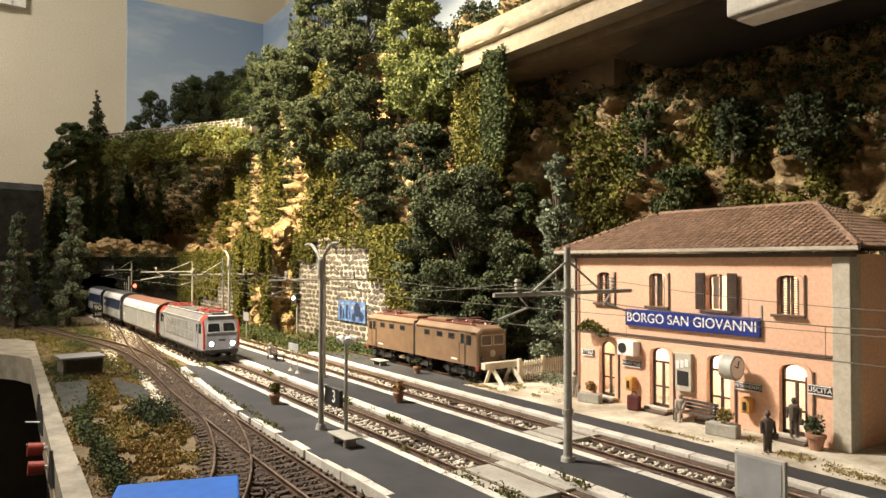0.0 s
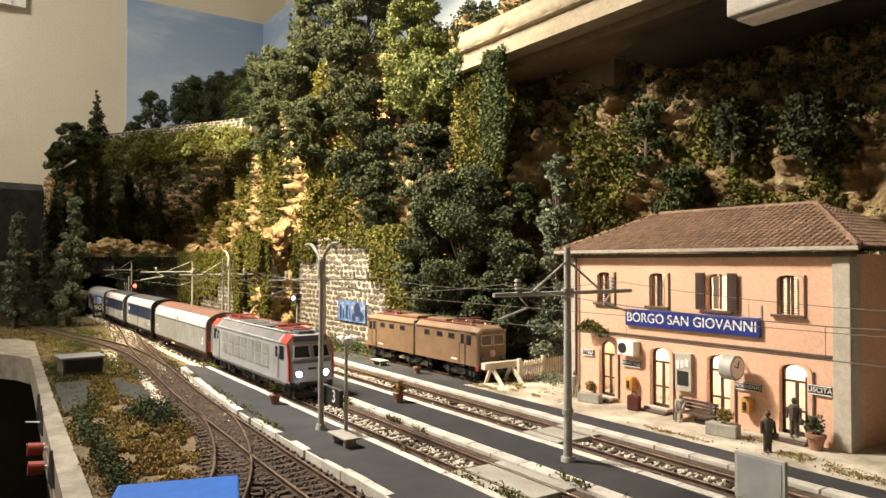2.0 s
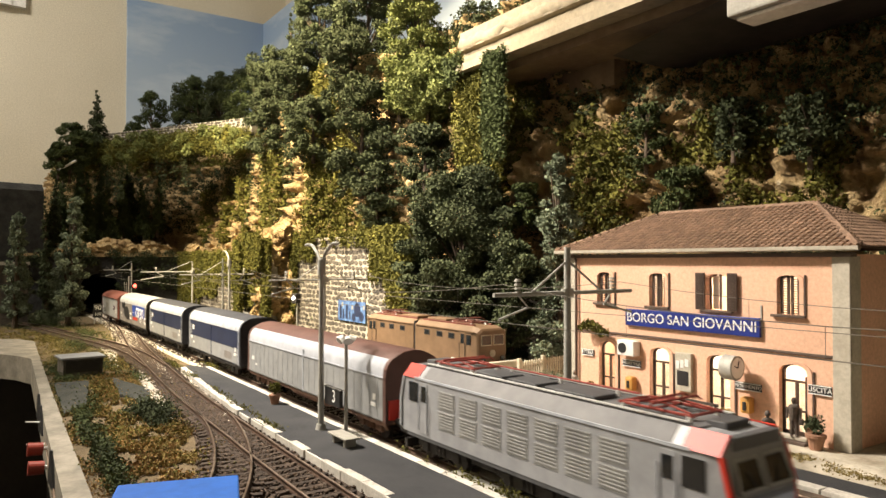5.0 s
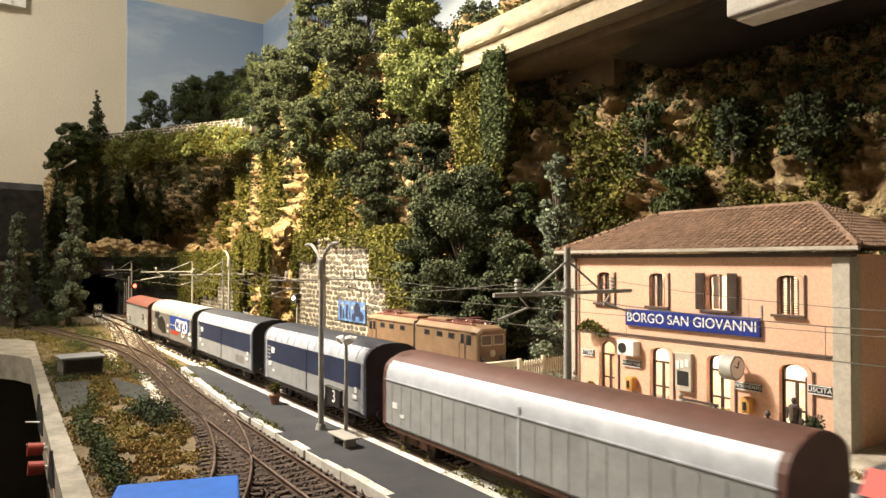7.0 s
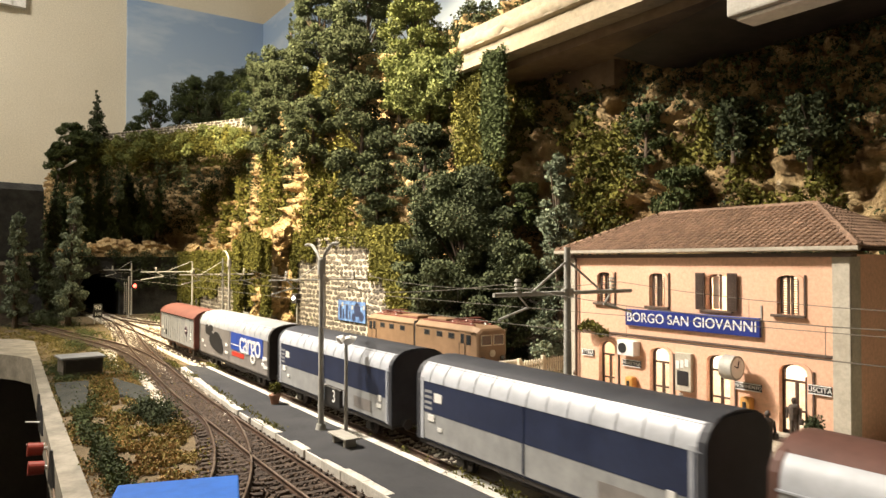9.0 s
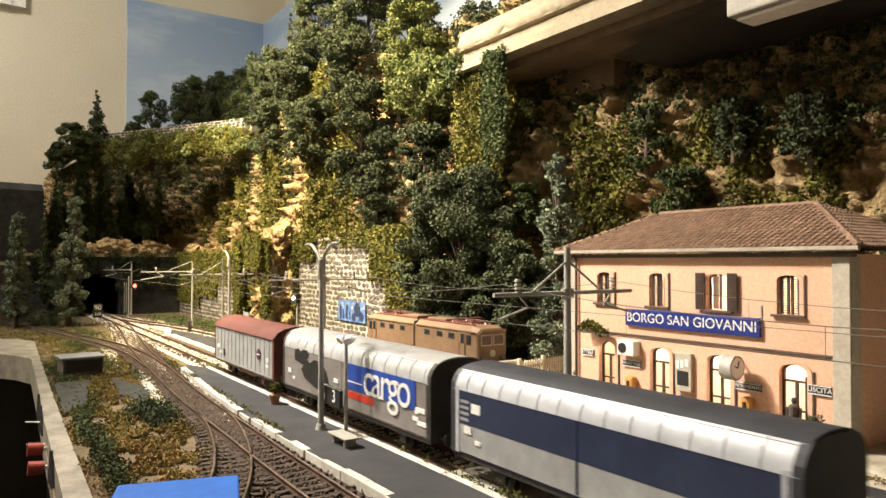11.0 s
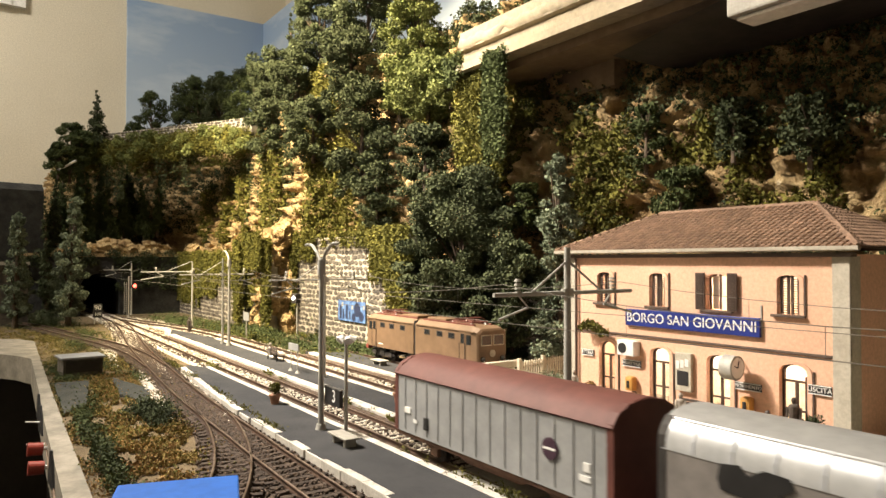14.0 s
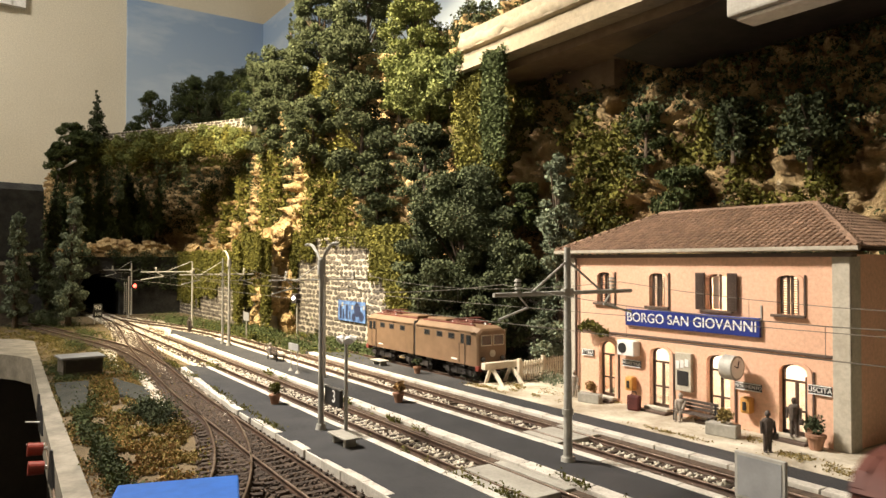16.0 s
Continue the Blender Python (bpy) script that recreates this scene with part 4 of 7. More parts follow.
def bench(x, y, z, turn, mat, label, w=2.6):
    b = thing("bench", x, y, z, turn, label, "bench")
    for k in range(3):
        one("seat_slat", mat, b, dims=(-w / 2, w / 2, -.5 + k * .24, -.3 + k * .24, .5, .56))
    for k in range(3):
        one("back_slat", mat, b, dims=(-w / 2, w / 2, .24, .3, .66 + k * .2, .81 + k * .2))
    for sx in (-w / 2 + .12, w / 2 - .2):
        bm = bmesh.new()
        box(bm, sx, sx + .09, -.46, -.36, 0, .5)
        box(bm, sx, sx + .09, .2, .3, 0, 1.2)
        box(bm, sx, sx + .09, -.46, .3, .42, .5)
        part("leg_frame", bm, M["black"], b)


bench(-24.9, 34.3, .56, 0, M["doll_dark"], "dark wooden slatted bench in front of the station")


def slab_bench(x, y, z, turn, w=2.1, d=.85, h=.5):
    b = thing("stone_bench", x, y, z, turn, "pale concrete slab bench on the platform", "bench", "slab benches on the platforms")
    one("seat", M["concrete"], b, bevel=.03, dims=(-w / 2, w / 2, -d / 2, d / 2, h - .1, h))
    for sx in (-w * .3, w * .3):
        one("leg", M["concrete"], b, bevel=.02, dims=(sx - .12, sx + .12, -d * .35, d * .35, 0, h - .1))


slab_bench(-31.9, 15.6, .55, 0)
slab_bench(-54.6, 30.2, .55, 0, 1.9, .9, .45)
sc = thing("suitcase", -29.0, 33.9, .56, 15, "dark red upright travel bag on the platform", "suitcase")
one("bag", material("wine_red_cloth", (.07, .016, .014), (.11, .028, .022), 150, .8), sc, dims=(-.42, .42, -.22, .22, 0, .95), bevel=.13)
bm = bmesh.new()
for a, b in (((-.15, 0, .95), (-.13, 0, 1.15)), ((.15, 0, .95), (.13, 0, 1.15)), ((-.13, 0, 1.15), (.13, 0, 1.15))):
    rod(bm, a, b, .03, n=6)
part("handle", bm, M["black"], sc)


# ---- rolling stock (origin on the rail head, x forward) ----
wheelsets = []
M["red_dull"] = material("dull_red_metal", (0.20, 0.035, 0.025), (0.30, 0.055, 0.04), 60, 0.5, bump=.08, relief=.0002)


def wheelset(parent, x, r=0.55):
    bm = bmesh.new()
    rod(bm, (0, -1.0, 0), (0, 1.0, 0), .12, n=8)
    for s in (-1, 1):
        rod(bm, (0, s * .74, 0), (0, s * .8, 0), r + .1, n=22)
        rod(bm, (0, s * .8, 0), (0, s * 1.0, 0), r, n=22)
        for k in range(6):
            a = k * math.tau / 6
            rod(bm, (math.cos(a) * r * .55, s * .98, math.sin(a) * r * .55), (math.cos(a) * r * .55, s * 1.02, math.sin(a) * r * .55), r * .16, n=8)
    w = part("wheelset", bm, M["wheel"], parent)
    w.location = (x * K, 0, r * K)
    wheelsets.append((w, x, r))


def bogie(parent, x, base, mat, r=0.55):
    bm = bmesh.new()
    for s in (-1, 1):
        prism(bm, [(x - base / 2 - .75, .55), (x - base / 2 - .6, .85), (x - .7, .8), (x - .5, .98), (x + .5, .98), (x + .7, .8), (x + base / 2 + .6, .85),
                   (x + base / 2 + .75, .55), (x + .6, .35), (x - .6, .35)], "y", s * 1.12 - .07, s * 1.12 + .07)
        for q in (-base / 2, base / 2):
            box(bm, x + q - .26, x + q + .26, s * 1.2 - .1, s * 1.2 + .1, .36, .8, .04)
        for q in (-.25, 0, .25):
            rod(bm, (x + q, s * 1.22, .4), (x + q, s * 1.22, .85), .1, n=8)
    box(bm, x - .5, x + .5, -1.1, 1.1, .6, 1.0)
    b = part("bogie_frame", bm, mat, parent)
    for q in (-base / 2, base / 2):
        wheelset(parent, x + q, r)
    return b


def buffers(parent, half, z=1.15):
    for sx in (-1, 1):
        for sy in (-1, 1):
            bm = bmesh.new()
            rod(bm, (sx * half, sy * 1.0, z), (sx * (half + .45), sy * 1.0, z), .13, n=10)
            rod(bm, (sx * (half + .45), sy * 1.0, z), (sx * (half + .53), sy * 1.0, z), .26, n=14)
            part("buffer", bm, M["under"], parent)
        bm = bmesh.new()
        box(bm, min(sx * half, sx * (half + .95)), max(sx * half, sx * (half + .95)), -.12, .12, .6, .85)
        part("coupling", bm, M["under"], parent)


def shell(bm, pts, a, b, s, t=0.03):
    """A thin curved skin: outline points (y, z), drawn along x from a to b, on the flank s."""
    n = len(pts)
    outer = []
    for i in range(n):
        (y0, z0), (y1, z1) = pts[max(i - 1, 0)], pts[min(i + 1, n - 1)]
        L = math.hypot(y1 - y0, z1 - z0)
        outer.append((s * (pts[i][0] + (z1 - z0) / L * t), pts[i][1] - (y1 - y0) / L * t))
    prism(bm, [(s * y, z) for y, z in pts] + list(reversed(outer)), "x", a, b)


def wagon(half, label, lower, ends, roof, under, spec):
    """spec: the flank as a list of (material, outline points), the roof outline, ribs and whether it rolls on bogies."""
    v = thing("sliding_wall_wagon", 0, Y3, 0.5, 0, label, "wagon", "wagons of the goods train")
    outline = [(1.58, 1.05)] + spec["core"] + [(-y, z) for y, z in reversed(spec["core"])] + [(-1.58, 1.05)]
    bm = bmesh.new()
    prism(bm, outline, "x", -half + .12, half - .12)
    part("body", bm, lower, v)
    for name, mat, pts in spec["skins"]:
        for side in (-1, 1):
            bm = bmesh.new()
            shell(bm, pts, -half + .14, half - .14, side)
            part(name, bm, mat, v, smooth=True)
    bm = bmesh.new()
    rp = spec["roof"]
    full = rp + [(-y, z) for y, z in reversed(rp[:-1])]
    inner = [(y * .97, z - .07) for y, z in full]
    prism(bm, full + list(reversed(inner)), "x", -half + .05, half - .05)
    part("roof", bm, roof, v, smooth=True)
    # raised end frames
    grown = [(y * 1.03 + (.03 if y > 0 else -.03), z + (.06 if z > 3.5 else 0)) for y, z in outline]
    for s in (-1, 1):
        bm = bmesh.new()
        prism(bm, grown, "x", min(s * (half - .3), s * half), max(s * (half - .3), s * half))
        part("end_wall", bm, ends, v)
    # flank ribs
    bm = bmesh.new()
    x = -half + spec["rib"]
    while x < half - .3:
        for s in (-1, 1):
            box(bm, x - .035, x + .035, min(s * 1.60, s * 1.665), max(s * 1.60, s * 1.665), 1.2, spec["rib_top"])
        x += spec["rib"]
    part("flank_rib", bm, spec["rib_mat"], v)
    if spec.get("roof_rib"):
        bm = bmesh.new()
        x = -half + spec["roof_rib"]
        while x < half - .3:
            for i in range(len(spec["curve"]) - 1):
                (y0, z0), (y1, z1) = spec["curve"][i], spec["curve"][i + 1]
                for s in (-1, 1):
                    prism(bm, [(s * y0, z0), (s * y1, z1), (s * (y1 + .05), z1 + .04), (s * (y0 + .05), z0 + .02)], "x", x - .03, x + .03)
            x += spec["roof_rib"]
        part("flank_hoop", bm, spec["hoop_mat"], v)
    # underframe
    bm = bmesh.new()
    box(bm, -half + .1, half - .1, -1.45, 1.45, .92, 1.08)
    for s in (-1, 1):
        box(bm, -half + .1, half - .1, s * 1.5 - .05, s * 1.5 + .05, .85, 1.15)
    q = half * .42
    for s in (-1, 1):
        prism(bm, [(-q, .9), (-q * .6, .5), (q * .6, .5), (q, .9)], "y", s * 1.1 - .05, s * 1.1 + .05)
    box(bm, -1.2, -.3, -1.0, 1.0, .45, .9, .05)
    rod(bm, (.3, -.5, .65), (1.5, -.5, .65), .25, n=12)
    part("underframe", bm, under, v)
    if spec["bogies"]:
        for s in (-1, 1):
            bogie(v, s * (half - 2.3), 2.05, under, .53)
    else:
        for s in (-1, 1):
            x = s * (half - 3.0)
            wheelset(v, x, .53)
            bm = bmesh.new()
            for t in (-1, 1):
                box(bm, x - .3, x + .3, t * 1.25 - .1, t * 1.25 + .1, .3, .95, .04)
                prism(bm, [(x - .95, .85), (x, .6), (x + .95, .85), (x + .95, .92), (x, .72), (x - .95, .92)], "y", t * 1.3 - .08, t * 1.3 + .08)
            part("axle_guard", bm, under, v)
    buffers(v, half)
    # small inscriptions as plain bars
    for s in (-1, 1):
        for dx, z, w, h in ((-half + 1.2, 2.0, .5, .28), (-half + 1.9, 1.65, .35, .16), (half - 1.3, 1.75, .5, .2), (half - 1.2, 2.1, .3, .3)):
            one("inscription_bar", M["white"], v, "plain pale inscription bar", dims=(dx - w / 2, dx + w / 2, min(s * 1.63, s * 1.672), max(s * 1.63, s * 1.672), z, z + h))
    return v


CURVE_A = [(1.62, 3.35), (1.58, 3.7), (1.45, 4.0), (1.22, 4.22)]
spec_double = dict(core=[(1.58, 3.35), (1.54, 3.7), (1.42, 3.98), (1.2, 4.2), (.6, 4.5), (0, 4.55)],
                   skins=[("side_panel", M["wagon_grey"], [(1.62, 1.15), (1.62, 3.35)]), ("curved_panel", M["wagon_white"], CURVE_A)],
                   roof=[(1.28, 4.2), (1.0, 4.42), (.55, 4.6), (0, 4.66)], rib=0.88, rib_top=3.35, rib_mat=M["wagon_grey"], roof_rib=0, bogies=True)
M["roof_umber"] = material("umber_wagon_roof", (0.085, 0.042, 0.032), (0.13, 0.06, 0.046), 40, 0.6, bump=.15, relief=.0002)
wagon_double = wagon(10.55, "long grey sliding-wall wagon with umber roof and red end", M["wagon_grey"], M["roof_umber"], M["roof_umber"], M["under_brown"], spec_double)
bm = bmesh.new()
for s in (-1, 1):
    box(bm, -.07, .07, min(s * 1.6, s * 1.68), max(s * 1.6, s * 1.68), 1.1, 3.7)
    box(bm, -10.3, 10.3, min(s * 1.6, s * 1.69), max(s * 1.6, s * 1.69), 3.3, 3.36)
part("door_seam", bm, M["wagon_white"], wagon_double)
for s in (-1, 1):
    one("end_board", M["red"], wagon_double, "bright red lower end panel", dims=(10.5, 10.6, min(s * .2, s * 1.5), max(s * .2, s * 1.5), 1.2, 2.2))

CURVE_B = [(1.63, 3.75), (1.6, 4.0), (1.45, 4.3), (1.2, 4.55)]


def navy_wagon():
    spec = dict(core=[(1.58, 3.75), (1.55, 4.0), (1.41, 4.28), (1.18, 4.5), (.6, 4.62), (0, 4.66)],
                skins=[("lower_panel", M["wagon_grey"], [(1.60, 1.15), (1.60, 2.35)]), ("side_panel", M["navy"], [(1.61, 2.35), (1.61, 3.75)]), ("curved_panel", M["wagon_white"], CURVE_B)],
                roof=[(1.3, 4.5), (1.0, 4.68), (.55, 4.78), (0, 4.82)], rib=7.55, rib_top=3.75, rib_mat=M["navy"], roof_rib=1.1, curve=CURVE_B, hoop_mat=M["wagon_white"], bogies=False)
    w = wagon(7.75, "navy and white sliding-wall wagon with dark roof and black ends", M["navy"], M["roof_dark"], M["roof_dark"], M["under"], spec)
    for s in (-1, 1):
        one("edge_strip", M["wagon_white"], w, dims=(s * 7.3 - .12, s * 7.3 + .12, -1.66, 1.66, 1.1, 3.9))
        one("label_plate", M["white"], w, dims=(-6.3, -5.7, min(s * 1.62, s * 1.66), max(s * 1.62, s * 1.66), 2.9, 3.3))
        for k in range(4):
            one("inscription_bar", M["wagon_grey"], w, "plain pale inscription bar", dims=(-7.1, -6.5, min(s * 1.62, s * 1.65), max(s * 1.62, s * 1.65), 2.5 + k * .25, 2.62 + k * .25))
        one("small_print", M["cargo_grey"], w, dims=(3.6, 5.6, min(s * 1.61, s * 1.64), max(s * 1.61, s * 1.64), 1.35, 1.95))
    return w


wagon_navy = navy_wagon()
wagon_navy_b = navy_wagon()

CURVE_C = [(1.63, 3.6), (1.6, 3.95), (1.45, 4.25), (1.2, 4.5)]
M["silver"] = material("silver_grey_panels", (0.40, 0.41, 0.42), (0.49, 0.50, 0.51), 40, 0.35, metal=.2, bump=.08, relief=.0002)
spec_cargo = dict(core=[(1.58, 3.6), (1.55, 3.95), (1.41, 4.23), (1.18, 4.46), (.6, 4.6), (0, 4.64)],
                  skins=[("side_panel", M["cargo_grey"], [(1.61, 1.15), (1.61, 3.6)]), ("curved_panel", M["silver"], CURVE_C)],
                  roof=[(1.3, 4.46), (1.0, 4.64), (.55, 4.74), (0, 4.78)], rib=8.85, rib_top=3.6, rib_mat=M["cargo_grey"], roof_rib=1.25, curve=CURVE_C, hoop_mat=M["wagon_white"], bogies=False)
M["cargo_roof"] = material("mid_grey_roof", (0.24, 0.24, 0.235), (0.31, 0.31, 0.30), 40, 0.55, bump=.15, relief=.0002)
wagon_cargo = wagon(9.05, "brown-grey sliding-wall wagon with blue panel and white lettering", M["cargo_grey"], M["under"], M["cargo_roof"], M["under"], spec_cargo)
one("blue_panel", M["cargo_blue"], wagon_cargo, dims=(0.35, 7.75, -1.675, -1.63, 2.25, 3.62))
lettering("lettering", "cargo", 2.5, M["white"], wagon_cargo, pose(4.97 * K, -1.69 * K, 2.98 * K, 90), 0.86, "large white lettering")
one("stripe", M["white"], wagon_cargo, dims=(.5, 2.4, -1.69, -1.63, 2.62, 2.68))
bm = bmesh.new()
prism(bm, [(-7.0, 3.2), (-6.9, 3.62), (-6.3, 3.7), (-6.1, 3.45), (-5.6, 3.72), (-4.9, 3.68), (-4.75, 3.4), (-5.1, 3.2), (-4.6, 2.95), (-3.9, 3.25), (-3.0, 3.2), (-2.2, 2.75), (-1.8, 2.1), (-1.9, 1.6), (-2.9, 1.5), (-4.4, 1.75), (-5.4, 2.0), (-5.9, 2.45), (-5.5, 2.75), (-6.2, 2.85), (-6.9, 2.9)], "y", -1.68, -1.63)
part("dark_print", bm, M["black"], wagon_cargo, "large dark printed shape")
one("red_print", M["red"], wagon_cargo, dims=(.6, 3.6, -1.66, -1.63, 1.75, 2.1))
for x, z in ((-.85, 2.3), (8.3, 2.2)):
    one("label_plate", M["white"], wagon_cargo, dims=(x - .3, x + .3, -1.68, -1.63, z, z + .22))
    one("label_plate", M["white"], wagon_cargo, dims=(x - .4, x + .4, -1.68, -1.63, z - .6, z - .4))

spec_last = dict(core=[(1.58, 3.85), (1.3, 4.2), (.8, 4.45), (0, 4.55)],
                 skins=[("side_panel", M["wagon_grey"], [(1.60, 1.05), (1.60, 3.85)])],
                 roof=[(1.72, 3.8), (1.45, 4.15), (1.0, 4.42), (.5, 4.58), (0, 4.64)], rib=0.94, rib_top=3.8, rib_mat=M["wagon_grey"], roof_rib=0, bogies=False)
wagon_last = wagon(7.05, "grey panelled covered wagon with red-brown roof at the train's end", M["wagon_grey"], M["roof_brown"], M["roof_brown"], M["under_brown"], spec_last)
one("step_hatch", M["black"], wagon_last, dims=(-4.4, -4.08, -1.7, -1.63, 1.5, 2.05))
bm = bmesh.new()
rod(bm, (4.05, -1.63, 2.5), (4.05, -1.7, 2.5), .4, n=20)
part("round_emblem", bm, material("plum_print", (.05, .025, .04), (.08, .04, .06), 60, .5), wagon_last, "round dark printed emblem")
one("emblem_bar", M["white"], wagon_last, dims=(3.74, 4.36, -1.72, -1.68, 2.46, 2.54))
one("top_edge", M["wagon_white"], wagon_last, dims=(-6.8, 6.8, -1.68, -1.6, 3.76, 3.84))


def loft(bm, sections):
    rings = []
    for x, w, z0, zs, wr, zr in sections:
        rings.append([bm.verts.new(c) for c in ((x, -w, z0), (x, w, z0), (x, w, zs), (x, wr, zr), (x, -wr, zr), (x, -w, zs))])
    for a, b in zip(rings, rings[1:]):
        for i in range(6):
            j = (i + 1) % 6
            bm.faces.new((a[i], a[j], b[j], b[i]))
    bm.faces.new(rings[0])
    bm.faces.new(rings[-1])


def pantograph(parent, x, mat, z=4.3):
    bm = bmesh.new()
    for s in (-.7, .7):
        rod(bm, (x - 1.5, s, z + .1), (x + 1.5, s, z + .1), .05, n=6)
        rod(bm, (x - 1.3, s * .9, z + .15), (x + .2, s * .5, z + .32), .04, n=6)
        rod(bm, (x + 1.3, s * .9, z + .15), (x - .2, s * .5, z + .32), .04, n=6)
    for q in (-1.4, 0, 1.4):
        rod(bm, (x + q, -.8, z + .12), (x + q, .8, z + .12), .05, n=6)
    for q in (-.25, .25):
        rod(bm, (x + q, -1.15, z + .36), (x + q, 1.15, z + .36), .045, n=6)
        for s in (-1, 1):
            rod(bm, (x + q, s * 1.15, z + .36), (x + q, s * 1.35, z + .22), .04, n=6)
    pg = part("pantograph", bm, mat, parent, "folded red pantograph")
    for q in (-1.3, 1.3):
        for s in (-.7, .7):
            bm = bmesh.new()
            rod(bm, (x + q, s, z - .12), (x + q, s, z + .1), .1, .07, 8)
            part("insulator", bm, M["white"], pg)


def electric_locomotive():
    v = thing("electric_locomotive", 0, Y3, 0.5, 0, "light grey electric locomotive with red cab corners and lit headlamps", "locomotive")
    h = 9.05
    bm = bmesh.new()
    loft(bm, [(-h, 1.35, 1.2, 2.6, 1.3, 2.7), (-h + .12, 1.52, 1.15, 2.62, 1.45, 2.75), (-h + .42, 1.58, 1.15, 3.75, 1.15, 4.2), (-h + 1.0, 1.62, 1.15, 3.78, 1.15, 4.3),
              (h - 1.0, 1.62, 1.15, 3.78, 1.15, 4.3), (h - .42, 1.58, 1.15, 3.75, 1.15, 4.2), (h - .12, 1.52, 1.15, 2.62, 1.45, 2.75), (h, 1.35, 1.2, 2.6, 1.3, 2.7)])
    part("body", bm, M["loco_grey"], v)
    bm = bmesh.new()
    for s in (-1, 1):
        prism(bm, [(s * 1.64, 3.78), (s * 1.17, 4.315), (s * 1.10, 4.315), (s * 1.55, 3.78)], "x", -6.9, 6.9)
    box(bm, -7.6, 7.6, -1.15, 1.15, 4.28, 4.36)
    part("roof", bm, M["loco_roof"], v, "mid grey roof with sloping edges")
    for s in (-1, 1):
        one("waist_line", M["wagon_white"], v, "white line under the roof", dims=(-7.6, 7.6, min(s * 1.6, s * 1.66), max(s * 1.6, s * 1.66), 3.72, 3.82))
        for e in (-1, 1):
            bm = bmesh.new()
            prism(bm, [(s * 1.66, 3.76), (s * 1.18, 4.33), (s * 1.10, 4.31), (s * 1.55, 3.76)], "x", min(e * 7.3, e * 8.6), max(e * 7.3, e * 8.6))
            part("red_corner", bm, M["red"], v, "red roof corner over the cab")
            bm = bmesh.new()
            prism(bm, [(e * 8.50, 3.76), (e * 8.66, 3.76), (e * 8.96, 2.68), (e * 8.96, 1.3), (e * 8.82, 1.3), (e * 8.82, 2.6)], "y", min(s * 1.5, s * 1.645), max(s * 1.5, s * 1.645))
            part("red_stripe" if e > 0 else "cab_edge", bm, M["red"] if e > 0 else M["loco_grey"], v, "red cab edge" if e > 0 else "")
            one("cab_window", M["loco_glass"], v, dims=(min(e * 7.3, e * 8.1), max(e * 7.3, e * 8.1), min(s * 1.6, s * 1.645), max(s * 1.6, s * 1.645), 2.65, 3.55))
            dd = one("cab_door", M["loco_grey"], v, dims=(min(e * 6.5, e * 7.1), max(e * 6.5, e * 7.1), min(s * 1.6, s * 1.65), max(s * 1.6, s * 1.65), 1.3, 3.6))
            one("door_window", M["loco_glass"], dd, dims=(min(e * 6.6, e * 7.0), max(e * 6.6, e * 7.0), min(s * 1.63, s * 1.67), max(s * 1.63, s * 1.67), 2.75, 3.45))
            bm = bmesh.new()
            for q in (6.45, 7.15):
                rod(bm, (e * q, s * 1.7, 1.4), (e * q, s * 1.7, 3.2), .025, n=6)
            part("hand_rail", bm, M["wagon_white"], v)
        for k in range(7):
            x0 = -5.6 + k * 1.6
            for z0, z1 in ((1.75, 2.55), (2.65, 3.45)):
                bm = bmesh.new()
                box(bm, x0, x0 + 1.25, min(s * 1.6, s * 1.64), max(s * 1.6, s * 1.64), z0, z1)
                z = z0 + .08
                while z < z1 - .05:
                    box(bm, x0 + .08, x0 + 1.17, min(s * 1.62, s * 1.66), max(s * 1.62, s * 1.66), z, z + .05)
                    z += .13
                part("grille", bm, M["cargo_roof"], v)
        one("skirt", M["loco_dark"], v, dims=(-8.3, 8.3, min(s * 1.45, s * 1.6), max(s * 1.45, s * 1.6), .98, 1.16))
    for e in (-1, 1):
        for s in (-1, 1):
            # windscreens lie on the raked front
            bm = bmesh.new()
            lo, hi = (e * 8.97, 2.76), (e * 8.68, 3.68)
            a = [bm.verts.new(c) for c in ((lo[0] + e * .045, s * .06, lo[1]), (lo[0] + e * .045, s * 1.38, lo[1]), (hi[0] + e * .045, s * 1.22, hi[1]), (hi[0] + e * .045, s * .1, hi[1]))]
            b = [bm.verts.new(c) for c in ((lo[0] - e * .1, s * .1, lo[1]), (lo[0] - e * .1, s * 1.3, lo[1]), (hi[0] - e * .1, s * 1.22, hi[1]), (hi[0] - e * .1, s * .1, hi[1]))]
            bm.faces.new(a), bm.faces.new(b)
            for i in range(4):
                j = (i + 1) % 4
                bm.faces.new((a[i], a[j], b[j], b[i]))
            glass_ob = part("windscreen", bm, M["loco_glass"], v)
            bm = bmesh.new()
            c = [Vector((lo[0] + e * .06, s * .1, lo[1] + .04)), Vector((lo[0] + e * .06, s * 1.32, lo[1] + .04)), Vector((hi[0] + e * .06, s * 1.18, hi[1] - .04)), Vector((hi[0] + e * .06, s * .13, hi[1] - .04))]
            for i in range(4):
                rod(bm, c[i], c[(i + 1) % 4], .045, n=6)
            part("frame", bm, M["sheet_pale"], glass_ob, "pale metal window frame")
            bm = bmesh.new()
            rod(bm, (e * 9.02, s * .5, 2.74), (e * 8.92, s * .75, 3.3), .02, n=5)
            part("wiper", bm, M["black"], glass_ob)
            bm = bmesh.new()
            rod(bm, (e * 8.98, s * .95, 1.75), (e * 9.1, s * .95, 1.75), .25, n=16)
            hb = part("headlight", bm, M["black"], v)
            bm = bmesh.new()
            ball(bm, (e * 9.1, s * .95, 1.75), .2, .5, 1, 1, 2)
